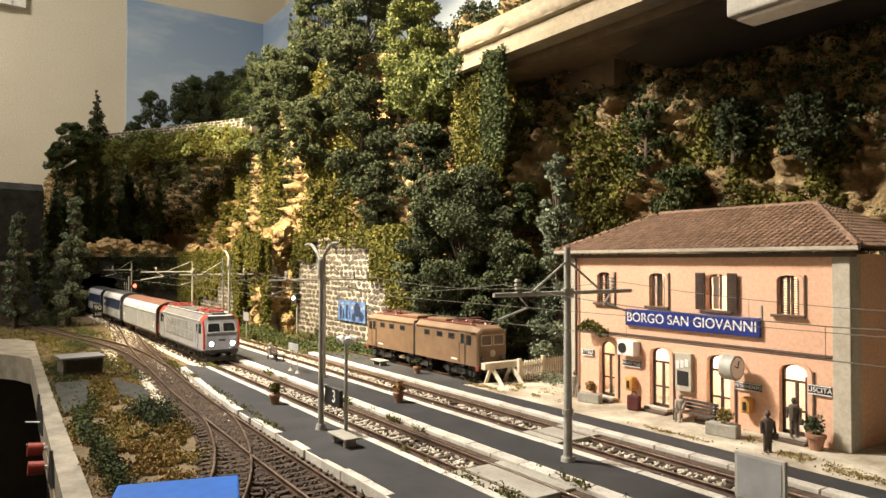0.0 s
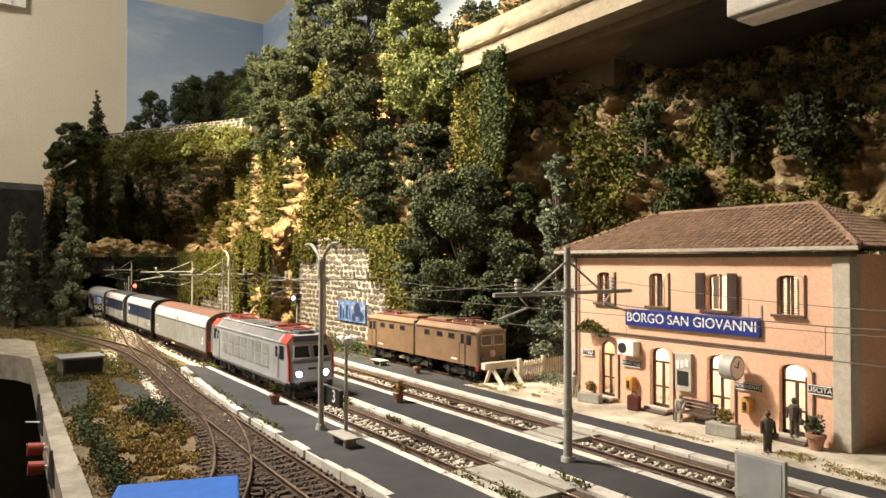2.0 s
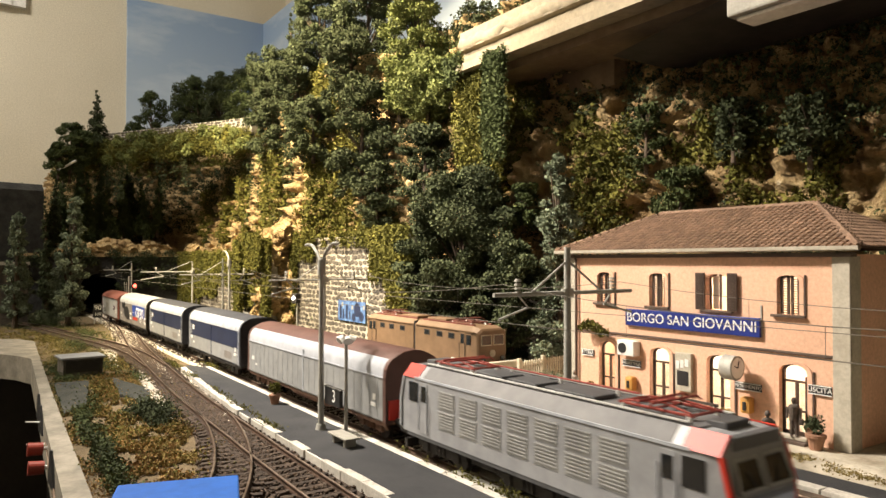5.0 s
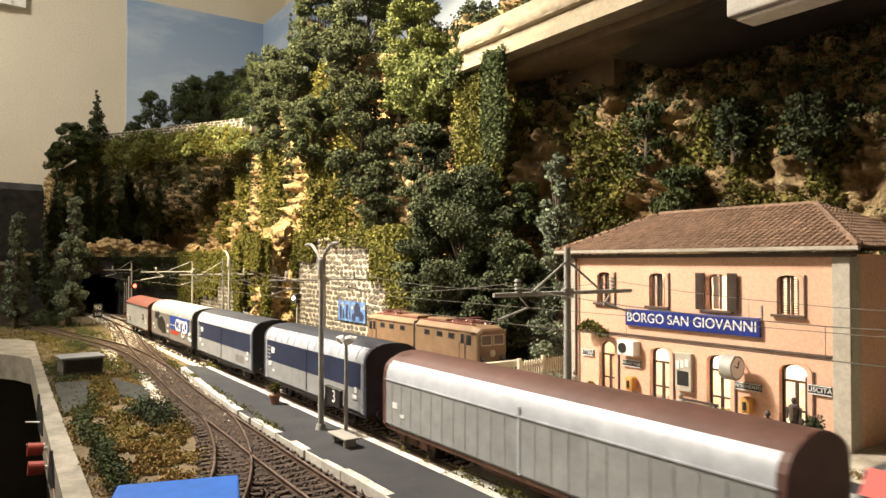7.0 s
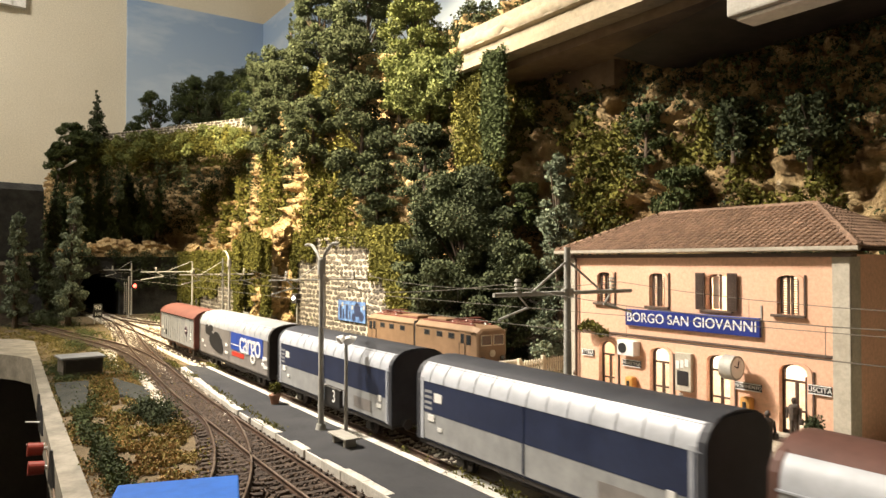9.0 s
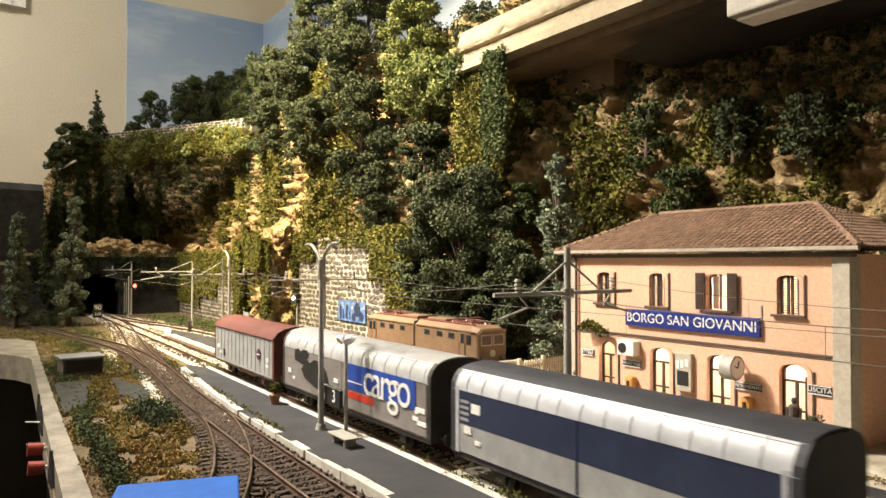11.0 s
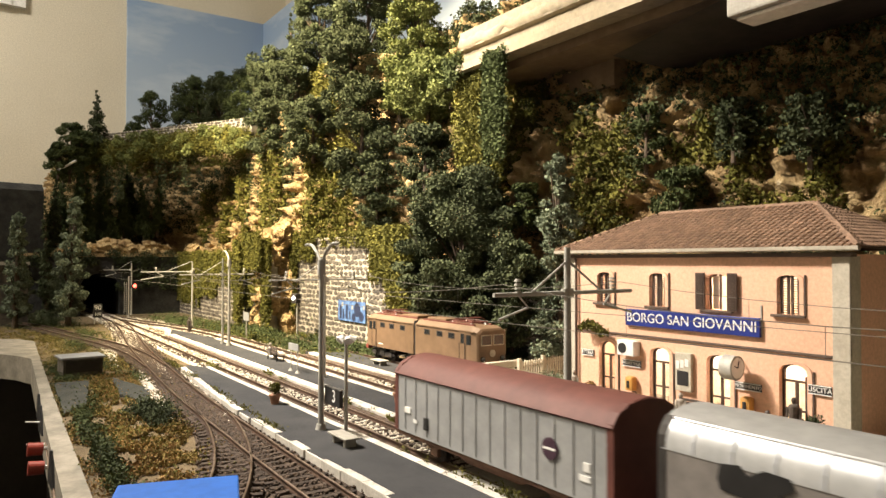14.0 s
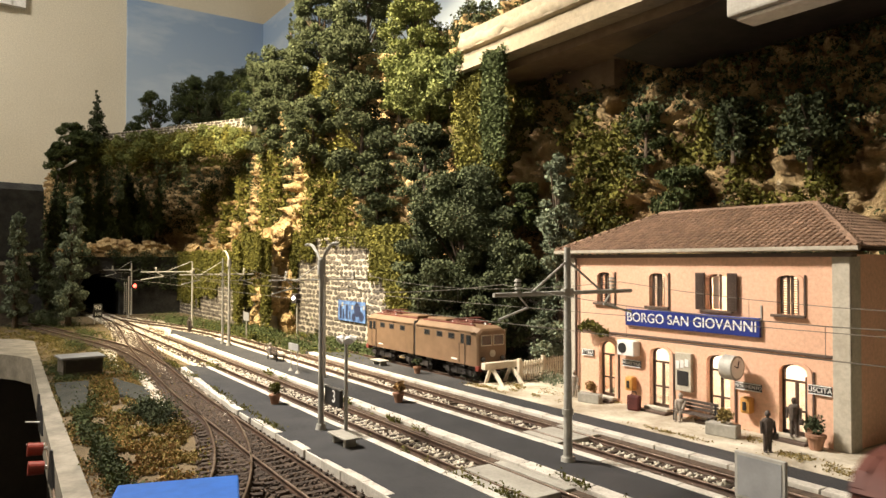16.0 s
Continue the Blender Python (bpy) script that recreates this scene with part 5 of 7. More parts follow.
            part("lens", bm, M["headlight"] if e > 0 else M["loco_glass"], hb, "bright white lamp" if e > 0 else "")
        one("front_stripe", M["loco_dark"], v, dims=(min(e * 9.0, e * 9.06), max(e * 9.0, e * 9.06), -1.32, 1.32, 2.45, 2.66))
        one("cab_brow", M["loco_dark"], v, "dark brow over the windscreens", dims=(min(e * 7.9, e * 8.70), max(e * 7.9, e * 8.70), -1.2, 1.2, 3.74, 4.24))
        one("number_bar", M["black"], v, "plain dark bar", dims=(min(e * 9.0, e * 9.07), max(e * 9.0, e * 9.07), -.3, .3, 2.0, 2.15))
        bm = bmesh.new()
        box(bm, min(e * 8.5, e * 9.1), max(e * 8.5, e * 9.1), -1.5, 1.5, .95, 1.22, .04)
        box(bm, min(e * 8.8, e * 9.0), max(e * 8.8, e * 9.0), -1.3, 1.3, .2, .6)
        part("buffer_beam", bm, M["under"], v)
    buffers(v, 9.05, 1.05)
    for x in (-6.0, 0, 6.0):
        bogie(v, x, 2.45, M["under"], .6)
    one("air_tank", M["under"], v, bevel=.1, dims=(-3.9, -2.2, -1.1, 1.1, .5, 1.1))
    one("battery_box", M["under"], v, bevel=.06, dims=(2.2, 3.9, -1.2, 1.2, .45, 1.1))
    pantograph(v, 5.6, M["red_dull"], 4.4)
    pantograph(v, -5.6, M["red_dull"], 4.4)
    for s in (-1, 1):
        one("roof_walk", M["sheet_pale"], v, "pale narrow roof walkway", dims=(-7.2, 7.2, min(s * 1.0, s * 1.18), max(s * 1.0, s * 1.18), 4.4, 4.44))
        for k in range(13):
            one("walk_bracket", M["loco_dark"], v, dims=(-7.2 + k * 1.2 - .04, -7.2 + k * 1.2 + .04, min(s * 1.02, s * 1.16), max(s * 1.02, s * 1.16), 4.3, 4.4))
    bm = bmesh.new()
    rod(bm, (-4.0, .5, 4.6), (4.0, .5, 4.6), .04, n=6)
    part("roof_line", bm, M["red_dull"], v)
    for x in (-3, 0, 3):
        bm = bmesh.new()
        rod(bm, (x, .5, 4.3), (x, .5, 4.58), .09, .06, 8)
        part("insulator", bm, M["white"], v)
    for x0, x1 in ((-3.6, -1.9), (-1.6, .2), (.6, 3.2)):
        one("roof_hatch", M["loco_dark"], v, bevel=.05, dims=(x0, x1, -.95, .25, 4.34, 4.52))
    for x in (7.75, -7.75):
        one("aerial_box", M["loco_dark"], v, bevel=.04, dims=(x - .35, x + .35, -.6, .6, 4.25, 4.5))
    return v


loco = electric_locomotive()


def articulated_locomotive():
    v = thing("articulated_locomotive", -51.4, Y1, 0.5, 0, "old chestnut brown articulated electric locomotive parked at the buffer stop", "locomotive")
    h = 8.95
    for e in (-1, 1):
        bm = bmesh.new()
        secs = [(e * .15, 1.55, 1.2, 3.85, 1.1, 4.2), (e * (h - .9), 1.55, 1.2, 3.85, 1.1, 4.2), (e * (h - .12), 1.42, 1.2, 3.75, 1.0, 4.05), (e * h, 1.3, 1.2, 3.6, .95, 3.9)]
        loft(bm, secs)
        part("half_body", bm, M["isabella"], v)
        for s in (-1, 1):
            for x in (1.6, 3.5, 5.2):
                fr = one("side_window", M["under"], v, dims=(min(e * x, e * (x + .85)), max(e * x, e * (x + .85)), min(s * 1.5, s * 1.575), max(s * 1.5, s * 1.575), 3.1, 3.55))
                one("pane", M["loco_glass"], fr, dims=(min(e * (x + .1), e * (x + .75)), max(e * (x + .1), e * (x + .75)), min(s * 1.52, s * 1.585), max(s * 1.52, s * 1.585), 3.17, 3.48))
            d = one("cab_door", M["isabella"], v, dims=(min(e * 6.85, e * 7.5), max(e * 6.85, e * 7.5), min(s * 1.5, s * 1.59), max(s * 1.5, s * 1.59), 1.25, 3.75))
            one("pane", M["loco_glass"], d, dims=(min(e * 6.95, e * 7.4), max(e * 6.95, e * 7.4), min(s * 1.55, s * 1.605), max(s * 1.55, s * 1.605), 2.85, 3.6))
            one("cab_window", M["loco_glass"], v, dims=(min(e * 7.65, e * 8.2), max(e * 7.65, e * 8.2), min(s * 1.5, s * 1.575), max(s * 1.5, s * 1.575), 2.8, 3.55))
            fw = one("front_window_frame", M["stone_trim"], v, "pale front window frame", dims=(min(e * (h - .1), e * (h + .04)), max(e * (h - .1), e * (h + .04)), min(s * .08, s * 1.12), max(s * .08, s * 1.12), 2.75, 3.6))
            one("pane", M["loco_glass"], fw, dims=(min(e * (h - .1), e * (h + .055)), max(e * (h - .1), e * (h + .055)), min(s * .16, s * 1.04), max(s * .16, s * 1.04), 2.83, 3.52))
            bm = bmesh.new()
            rod(bm, (e * h, s * .95, 1.75), (e * (h + .1), s * .95, 1.75), .2, n=14)
            part("headlight", bm, M["loco_glass"], v)
            bm = bmesh.new()
            for q in (6.8, 7.55):
                rod(bm, (e * q, s * 1.63, 1.3), (e * q, s * 1.63, 2.9), .025, n=6)
            for k in range(4):
                box(bm, min(e * 6.9, e * 7.45), max(e * 6.9, e * 7.45), min(s * 1.45, s * 1.6), max(s * 1.45, s * 1.6), .2 + k * .3, .25 + k * .3)
            part("cab_ladder", bm, M["under"], v)
            one("inscription_bar", M["white"], v, "plain pale inscription bar", dims=(min(e * 5.6, e * 6.4), max(e * 5.6, e * 6.4), min(s * 1.5, s * 1.565), max(s * 1.5, s * 1.565), 1.5, 1.6))
            one("rain_strip", M["isabella"], v, dims=(min(e * .3, e * 8.7), max(e * .3, e * 8.7), min(s * 1.5, s * 1.62), max(s * 1.5, s * 1.62), 3.78, 3.86))
        bm = bmesh.new()
        rod(bm, (e * h, 0, 2.15), (e * (h + .06), 0, 2.15), .28, n=18)
        part("front_emblem", bm, M["stone_trim"], v)
        one("buffer_beam", material("buffer_beam_red", (.16, .03, .02), (.22, .045, .03), 60, .6), v, bevel=.04, dims=(min(e * (h - .3), e * (h + .1)), max(e * (h - .3), e * (h + .1)), -1.45, 1.45, .85, 1.25))
        one("roof_walk", M["roof_brown"], v, dims=(min(e * .5, e * 7.8), max(e * .5, e * 7.8), -.95, -.75, 4.2, 4.32))
        one("roof_walk", M["roof_brown"], v, dims=(min(e * .5, e * 7.8), max(e * .5, e * 7.8), .75, .95, 4.2, 4.32))
        one("roof_box", M["isabella"], v, bevel=.06, dims=(min(e * .8, e * 3.6), max(e * .8, e * 3.6), -.7, .7, 4.18, 4.45))
        pantograph(v, e * 5.9, M["roof_brown"], 4.3)
    bm = bmesh.new()
    for k in range(5):
        box(bm, -.16 + k * .07, -.12 + k * .07, -1.5, 1.5, 1.2, 4.1)
    part("bellows", bm, M["under"], v, "black bellows between the two halves")
    buffers(v, h, 1.05)
    for x in (-6.2, 0, 6.2):
        bogie(v, x, 3.0, M["under"], .62)
    return v


n_train = len(wheelsets)
parked = articulated_locomotive()
del wheelsets[n_train:]


# ---- vegetation ----
def foliage(name, a, b, c, island=0.35):
    return material(name, a, b, 25, 0.85, fine=400, island=island, bump=0, c=c, spec=.2)


LEAF = {
    "dark": foliage("dark_green_foliage", (0.04, 0.05, 0.024), (0.075, 0.09, 0.043), (0.105, 0.12, 0.06)),
    "green": foliage("mid_green_foliage", (0.045, 0.06, 0.022), (0.08, 0.10, 0.036), (0.11, 0.13, 0.05)),
    "olive": foliage("olive_ivy_foliage", (0.075, 0.075, 0.014), (0.14, 0.13, 0.027), (0.20, 0.175, 0.042)),
    "light": foliage("light_green_foliage", (0.11, 0.13, 0.04), (0.20, 0.22, 0.075), (0.26, 0.27, 0.11)),
    "grey": foliage("grey_green_foliage", (0.11, 0.135, 0.09), (0.19, 0.22, 0.145), (0.26, 0.29, 0.195)),
    "rust": foliage("rust_brown_turf", (0.20, 0.11, 0.04), (0.31, 0.19, 0.07), (0.36, 0.25, 0.10)),
    "straw": foliage("straw_turf", (0.20, 0.15, 0.05), (0.32, 0.25, 0.09), (0.36, 0.30, 0.12)),
}
M["bark"] = material("grey_brown_bark", (0.05, 0.036, 0.025), (0.11, 0.08, 0.055), 120, 0.95, relief=.0006)
RHOMB = np.array([(-1, 0, 0), (-.1, -.62, .18), (1, 0, -.1), (.1, .62, .18)], float)


def leaf_mesh(name, pos, size, mat, parent=None, label=""):
    n = len(pos)
    s = size * rng.uniform(.55, 1.35, (n, 1, 1))
    v = np.einsum("nij,nkj->nki", turns(n), RHOMB[None] * s) + pos[:, None]
    f = np.arange(n * 4).reshape(n, 4)
    return soup(name, v.reshape(-1, 3), f, mat, parent, label)


def blob(c, r, n):
    d = rng.normal(size=(n, 3))
    d /= np.linalg.norm(d, axis=1)[:, None]
    return np.array(c) + d * np.array(r) * (rng.uniform(0.15, 1, n) ** .45)[:, None]


def tree(x, y, z0, z1, r, leaf, label, kind="round", dense=1.0, size=.155, trunk=.06):
    """A tapered trunk with limbs and a crown of many leaf clumps."""
    h = z1 - z0
    t = thing("tree" if kind != "cypress" else "cypress_tree", x, y, z0, 0, label, "tree")
    bm = bmesh.new()
    lean = (random.uniform(-.06, .06) * h, random.uniform(-.06, .06) * h)
    base_r = .12 + h * .018
    rod(bm, (0, 0, -.6), (lean[0] * .5, lean[1] * .5, h * .5), base_r, base_r * .6, 9)
    rod(bm, (lean[0] * .5, lean[1] * .5, h * .5), (lean[0], lean[1], h * .85), base_r * .6, .04, 8)
    clumps = []
    k = int({"round": 56, "slim": 60, "cypress": 34, "bush": 50}[kind] * max(.6, min(1.6, dense)))
    for i in range(k):
        a = random.uniform(0, math.tau)
        if kind == "round":
            f = random.uniform(.0, 1)
            zz = h * (trunk + (1 - trunk) * f)
            prof = math.sin(math.pi * (0.12 + .83 * f)) ** .7
            rr = r * prof * random.uniform(.35, 1.0)
            cr = r * random.uniform(.17, .36)
        elif kind == "bush":
            f = random.uniform(0, 1)
            zz = h * f
            rr = r * math.sqrt(max(.1, 1 - (f - .35) ** 2 * 1.8)) * random.uniform(.2, 1.0)
            cr = r * random.uniform(.17, .34)
        elif kind == "slim":
            f = (i + random.random()) / k
            zz = h * (.1 + .88 * f)
            rr = r * (1.05 - .8 * f) * random.uniform(.3, 1.0)
            cr = r * random.uniform(.2, .38) * (1.1 - .5 * f)
        else:
            f = (i + random.random()) / k
            zz = h * (.04 + .93 * f)
            rr = r * (1.0 - f) ** .75 * .55 * random.uniform(.2, 1)
            cr = max(r * (1.05 - f) * .55, .18)
        c = (lean[0] * f + rr * math.cos(a), lean[1] * f + rr * math.sin(a), min(zz, h - cr * .5))
        clumps.append((c, cr))
        if kind != "cypress" and i % 3 == 0:
            s = max(.2, f * .7)
            rod(bm, (lean[0] * s, lean[1] * s, h * s * .85), c, base_r * .3, .03, 6)
    part("trunk", bm, M["bark"], t)
    pos = []
    for c, cr in clumps:
        n = int(dense * 240 * cr ** 2 + 34)
        pos.append(blob(c, (cr * random.uniform(.8, 1.3), cr * random.uniform(.8, 1.3), cr * random.uniform(.6, .95)), min(n, 900)))
    leaf_mesh("crown", np.concatenate(pos), size, LEAF[leaf], t)
    return t


DARK_T = "dark green model tree with dense clumped foliage on the slope"
for x, y, z0, z1, r, leaf, kind, dense in (
        (-53.4, 38.2, .3, 18.6, 5.6, "dark", "round", 1.6), (-58.0, 38.2, .3, 14.0, 3.8, "dark", "round", 1.3), (-51.0, 37.6, .3, 9.0, 3.6, "dark", "round", 1.2), (-47.2, 39.0, .3, 11.5, 3.8, "dark", "round", 1.3),
        (-75.7, 39.2, 18.0, 31.5, 4.0, "dark", "round", 1.2), (-72.0, 39.4, 14, 21.5, 2.2, "dark", "round", 1.0), (-63.2, 40.4, 17.0, 24.4, 2.9, "dark", "round", 1.2),
        (-98.9, 44.5, 36, 52.5, 4.6, "dark", "round", 1.3), (-86.1, 45.5, 36, 50.0, 4.4, "dark", "round", 1.3), (-92.5, 45.0, 36, 47.0, 3.6, "dark", "round", 1.0),
        (-108.3, 39.9, 31, 44.5, 4.4, "dark", "round", 1.2), (-97.5, 40.0, 30, 40.5, 3.6, "dark", "round", 1.1), (-90.0, 39.2, 24.0, 32.5, 3.7, "dark", "round", 1.1),
        (-104.5, 38.4, 27.0, 35, 3.2, "dark", "round", 1.0), (-82, 41.0, 31, 39.5, 3.6, "dark", "round", 1.1)):
    tree(x, y, z0, z1, r * (1.08 if 13 < z0 < 32 else 1), leaf, DARK_T, "bush" if 13 < z0 < 32 else kind, dense)
for x, y, z0, z1, r in ((-69.5, 43.0, 31, 41.0, 4.0), (-64.9, 42.0, 26, 32.6, 3.8), (-71.5, 42.2, 27, 34.0, 2.8), (-60.5, 42.0, 26.5, 31.5, 2.4)):
    tree(x, y, z0, z1, r, "light", "light green model tree with airy foliage at the cliff top", "round", 1.2)
tree(-42.1, 40.6, .5, 18.9, 2.9, "grey", "slim grey-green model tree beside the station", "slim", 1.3)
for x, y, z0, z1, r in ((-34.2, 45.4, 12.8, 17.0, 2.0), (-49.8, 43.0, 13, 17, 2.1), (-37.8, 45.8, 17.5, 22.6, 1.6)):
    tree(x, y, z0, z1, r, "green", "green shrub growing out of the rock face", "bush", .9)
for x, y, z0, z1, r in ((-24.7, 46.6, 16.5, 21, 2.0), (-30.4, 46.6, 17.5, 21.8, 1.6)):
    tree(x, y, z0, z1, r, "dark", "dark shrub growing on the shaded rock face", "bush", .9)
for i, (x, y, z0, z1, r) in enumerate(((-146, 29.5, 31, 43.0, 3.6), (-142, 33.5, 31, 44.5, 3.6), (-138, 36.5, 31, 45.5, 4.0), (-132, 38.6, 31, 45.0, 4.2), (-126, 40.6, 31, 44.5, 4.0), (-129, 41.5, 31, 46, 3.6), (-135, 39.5, 31, 46, 3.6), (-144, 37, 31, 44, 3.6),
                                       (-120, 41.5, 32, 45.0, 3.6), (-114.5, 41.5, 32, 44.0, 3.4), (-149, 26.5, 32, 37.5, 2.2))):
    tree(x, y, z0, z1, r, "dark" if i % 2 else "green", "dark green model tree in a row on the upper terrace", "round", .9)
tree(-143, 19.3, 31, 41.8, 2.7, "dark", "dark slender cypress on the upper terrace", "cypress", .9)
tree(-106.5, 42.7, 38, 50.5, 2.4, "dark", "dark slender cypress on the hill top", "cypress", .9)
for x, y, z0, z1, r in ((-143, 14.6, 24.5, 35.0, 3.6), (-142, 16.6, 27.0, 33.5, 2.6), (-141, 12.6, 25, 31, 2.2)):
    tree(x, y, z0, z1, r, "green", "bushy green model tree at the terrace end", "round", 1.0)
for x, y, z0, z1, r in ((-144, 15.4, 12.5, 25.5, 2.3), (-145, 18.2, 13.5, 27.0, 2.4), (-144, 21.8, 12.5, 27, 2.2), (-146, 24.4, 14.5, 28.0, 2.3), (-144, 27.6, 14.2, 25.5, 2.1), (-143, 29.8, 15.2, 27.0, 1.9), (-143, 11.8, 10.9, 25.0, 2.6),
                        (-136, 10.8, 0, 21.5, 2.2), (-148, 13.4, 11.2, 29, 2.6), (-148, 20.2, 13.2, 30, 2.6), (-149, 17, 14, 30, 2.8), (-149, 26, 15, 30, 2.8), (-144, 8, 10.9, 24, 2.6)):
    tree(x, y, z0, z1, r, "green" if z1 > 25.2 else "dark", "dark conifer on the ledge over the tunnel", "cypress", 1.3)
tree(-118, 5.2, 0, 17.0, 2.5, "grey", "slim grey-green model poplar beside the siding", "slim", 1.3)
tree(-118, 12.0, 0, 19.6, 2.9, "grey", "slim grey-green model poplar beside the siding", "slim", 1.4)
for x, y, z0, z1, r in ((-62.5, 47, 31.5, 39, 2.6), (-52, 48, 32.4, 40.5, 2.6), (-47.5, 48.5, 32.4, 41, 2.4)):
    tree(x, y, z0, z1, r, "dark", "dark tree standing on the upper deck", "round", .9)


def ivy():
    """Leaves over the rock face, thick in the overgrown stretches, thin where the rock is bare."""
    quads = CV[CF]
    mids = quads.mean(axis=1)
    nrm = np.cross(quads[:, 1] - quads[:, 0], quads[:, 3] - quads[:, 0])
    area = np.linalg.norm(nrm, axis=1)
    nrm /= area[:, None]
    keep = (mids[:, 2] > 0.3) & (mids[:, 0] > -170) & (mids[:, 0] < 8)
    prob = area * keep
    prob /= prob.sum()
    pick = rng.choice(len(mids), 520000, p=prob)
    w = rng.uniform(0, 1, (len(pick), 2, 1))
    q = quads[pick]
    pos = q[:, 0] + (q[:, 1] - q[:, 0]) * w[:, 0] + (q[:, 3] - q[:, 0]) * w[:, 1]
    out = {"dark": [], "olive": [], "green": []}
    for p, m in zip(pos, nrm[pick]):
        x, y, z = p
        rock = inside(ROCK, x, z)
        n1 = lumpy(x, y, z * .4, .13, 3)
        n2 = lumpy(x, y, z * .16, .45, 3)
        ol = inside(OLIVE, x, z)
        cover = .52 + n1 * .8 + n2 * .95 + min(ol, .8) * 1.2 - min(rock, .9) * 1.7
        if z > cliff_top(x) - 3:
            cover += .5
        if x < -110 and z > 27.5 - (x + 150) * 0.02:
            cover += .8
        if x > -34 and z > 18.5:
            cover += .35
        if x > -50 and z < 19:
            cover -= .22
        if x < -84 and rock < .1:
            cover += .55
        if rng.random() > cover * 1.6:
            continue
        tone = lumpy(x + 40, y, z, .09, 2) + rng.normal(0, .12)
        key = "olive" if ol > .15 + rng.uniform(0, .4) or (x < -112 and z > 27.5) else ("green" if tone > .05 else "dark")
        d = .1 + rng.uniform(0, .75) * min(1, max(.25, cover))
        q = p + m * d * (1 if m[1] < 0 or m[0] > 0 else -1)
        out[key].append(q)
        if ol > .15 and rock < .3:
            out[key] += [q + rng.normal(0, .28, 3) for _ in range(3)]
    for key, ps in out.items():
        ob = leaf_mesh("creeper", np.array(ps), .19 if key == "olive" else .16, LEAF[key])
        tagged(ob, {"dark": "dark green creeper over the rock face", "olive": "hanging olive-yellow ivy over the rock face", "green": "green creeper over the rock face"}[key], "creeper", kind="stuff")


ivy()


def curtain(name, spots, leaf, label, size=.15):
    """Hanging growth: strands of leaves that fall from a line; spots are (x, y, top, bottom, half width, thickness, strands)."""
    pos = []
    for x, y, top, bottom, half, thick, strands in spots:
        for i in range(strands):
            sx = x + random.uniform(-half, half)
            low = bottom + (top - bottom) * abs(random.gauss(0, .28))
            hi = top + random.uniform(-.4, .5)
            n = int((hi - low) * 40)
            zz = rng.uniform(low, hi, max(n, 2))
            px = sx + rng.normal(0, .22, len(zz)) + .25 * np.sin(zz * .9 + i)
            py = y - rng.uniform(0, thick, len(zz))
            pos.append(np.stack([px, py, zz], 1))
    ob = leaf_mesh(name, np.concatenate(pos), size, LEAF[leaf])
    return tagged(ob, label, "ivy", kind="stuff")


curtain("wall_ivy", [(-131, 32.9, 11.2, 1.5, 8, .5, 60), (-119, 32.9, 11.2, 3.5, 6, .5, 44), (-108, 32.9, 11.2, 5.5, 6, .5, 40), (-97, 32.9, 11.2, 3.0, 4, .6, 36), (-93.4, 32.2, 13.4, 8.0, 3.0, .7, 44), (-98.4, 31.9, 12.5, .4, 1.5, .8, 36), (-90.6, 33.2, 12.5, .4, 1.2, .8, 26), (-89.6, 36.3, 13.2, 1.0, 1.0, .6, 18)], "olive", "olive ivy hanging over the stone retaining wall")
curtain("wall_ivy", [(-86, 36.4, 13.5, 9.5, 4, .5, 26), (-65, 36.4, 13.2, 7.0, 2.5, .7, 26), (-61, 36.3, 13.2, 2, 2.4, .9, 36), (-74, 36.4, 13.4, 11.2, 6, .5, 26)], "olive", "olive ivy hanging over the tall stone wall")
curtain("deck_ivy", [(-49.8, 39.8, 28.8, 18.5, 1.5, .8, 34), (-56.4, 39.8, 30, 27, 1.2, .8, 14)], "green", "green ivy hanging from the deck's edge")
curtain("deck_ivy", [(-55.5, 41.0, 28.5, 16, 2.2, .8, 26), (-52.5, 41.4, 27.0, 15, .8, .6, 10)], "olive", "olive ivy hanging beside the deck")


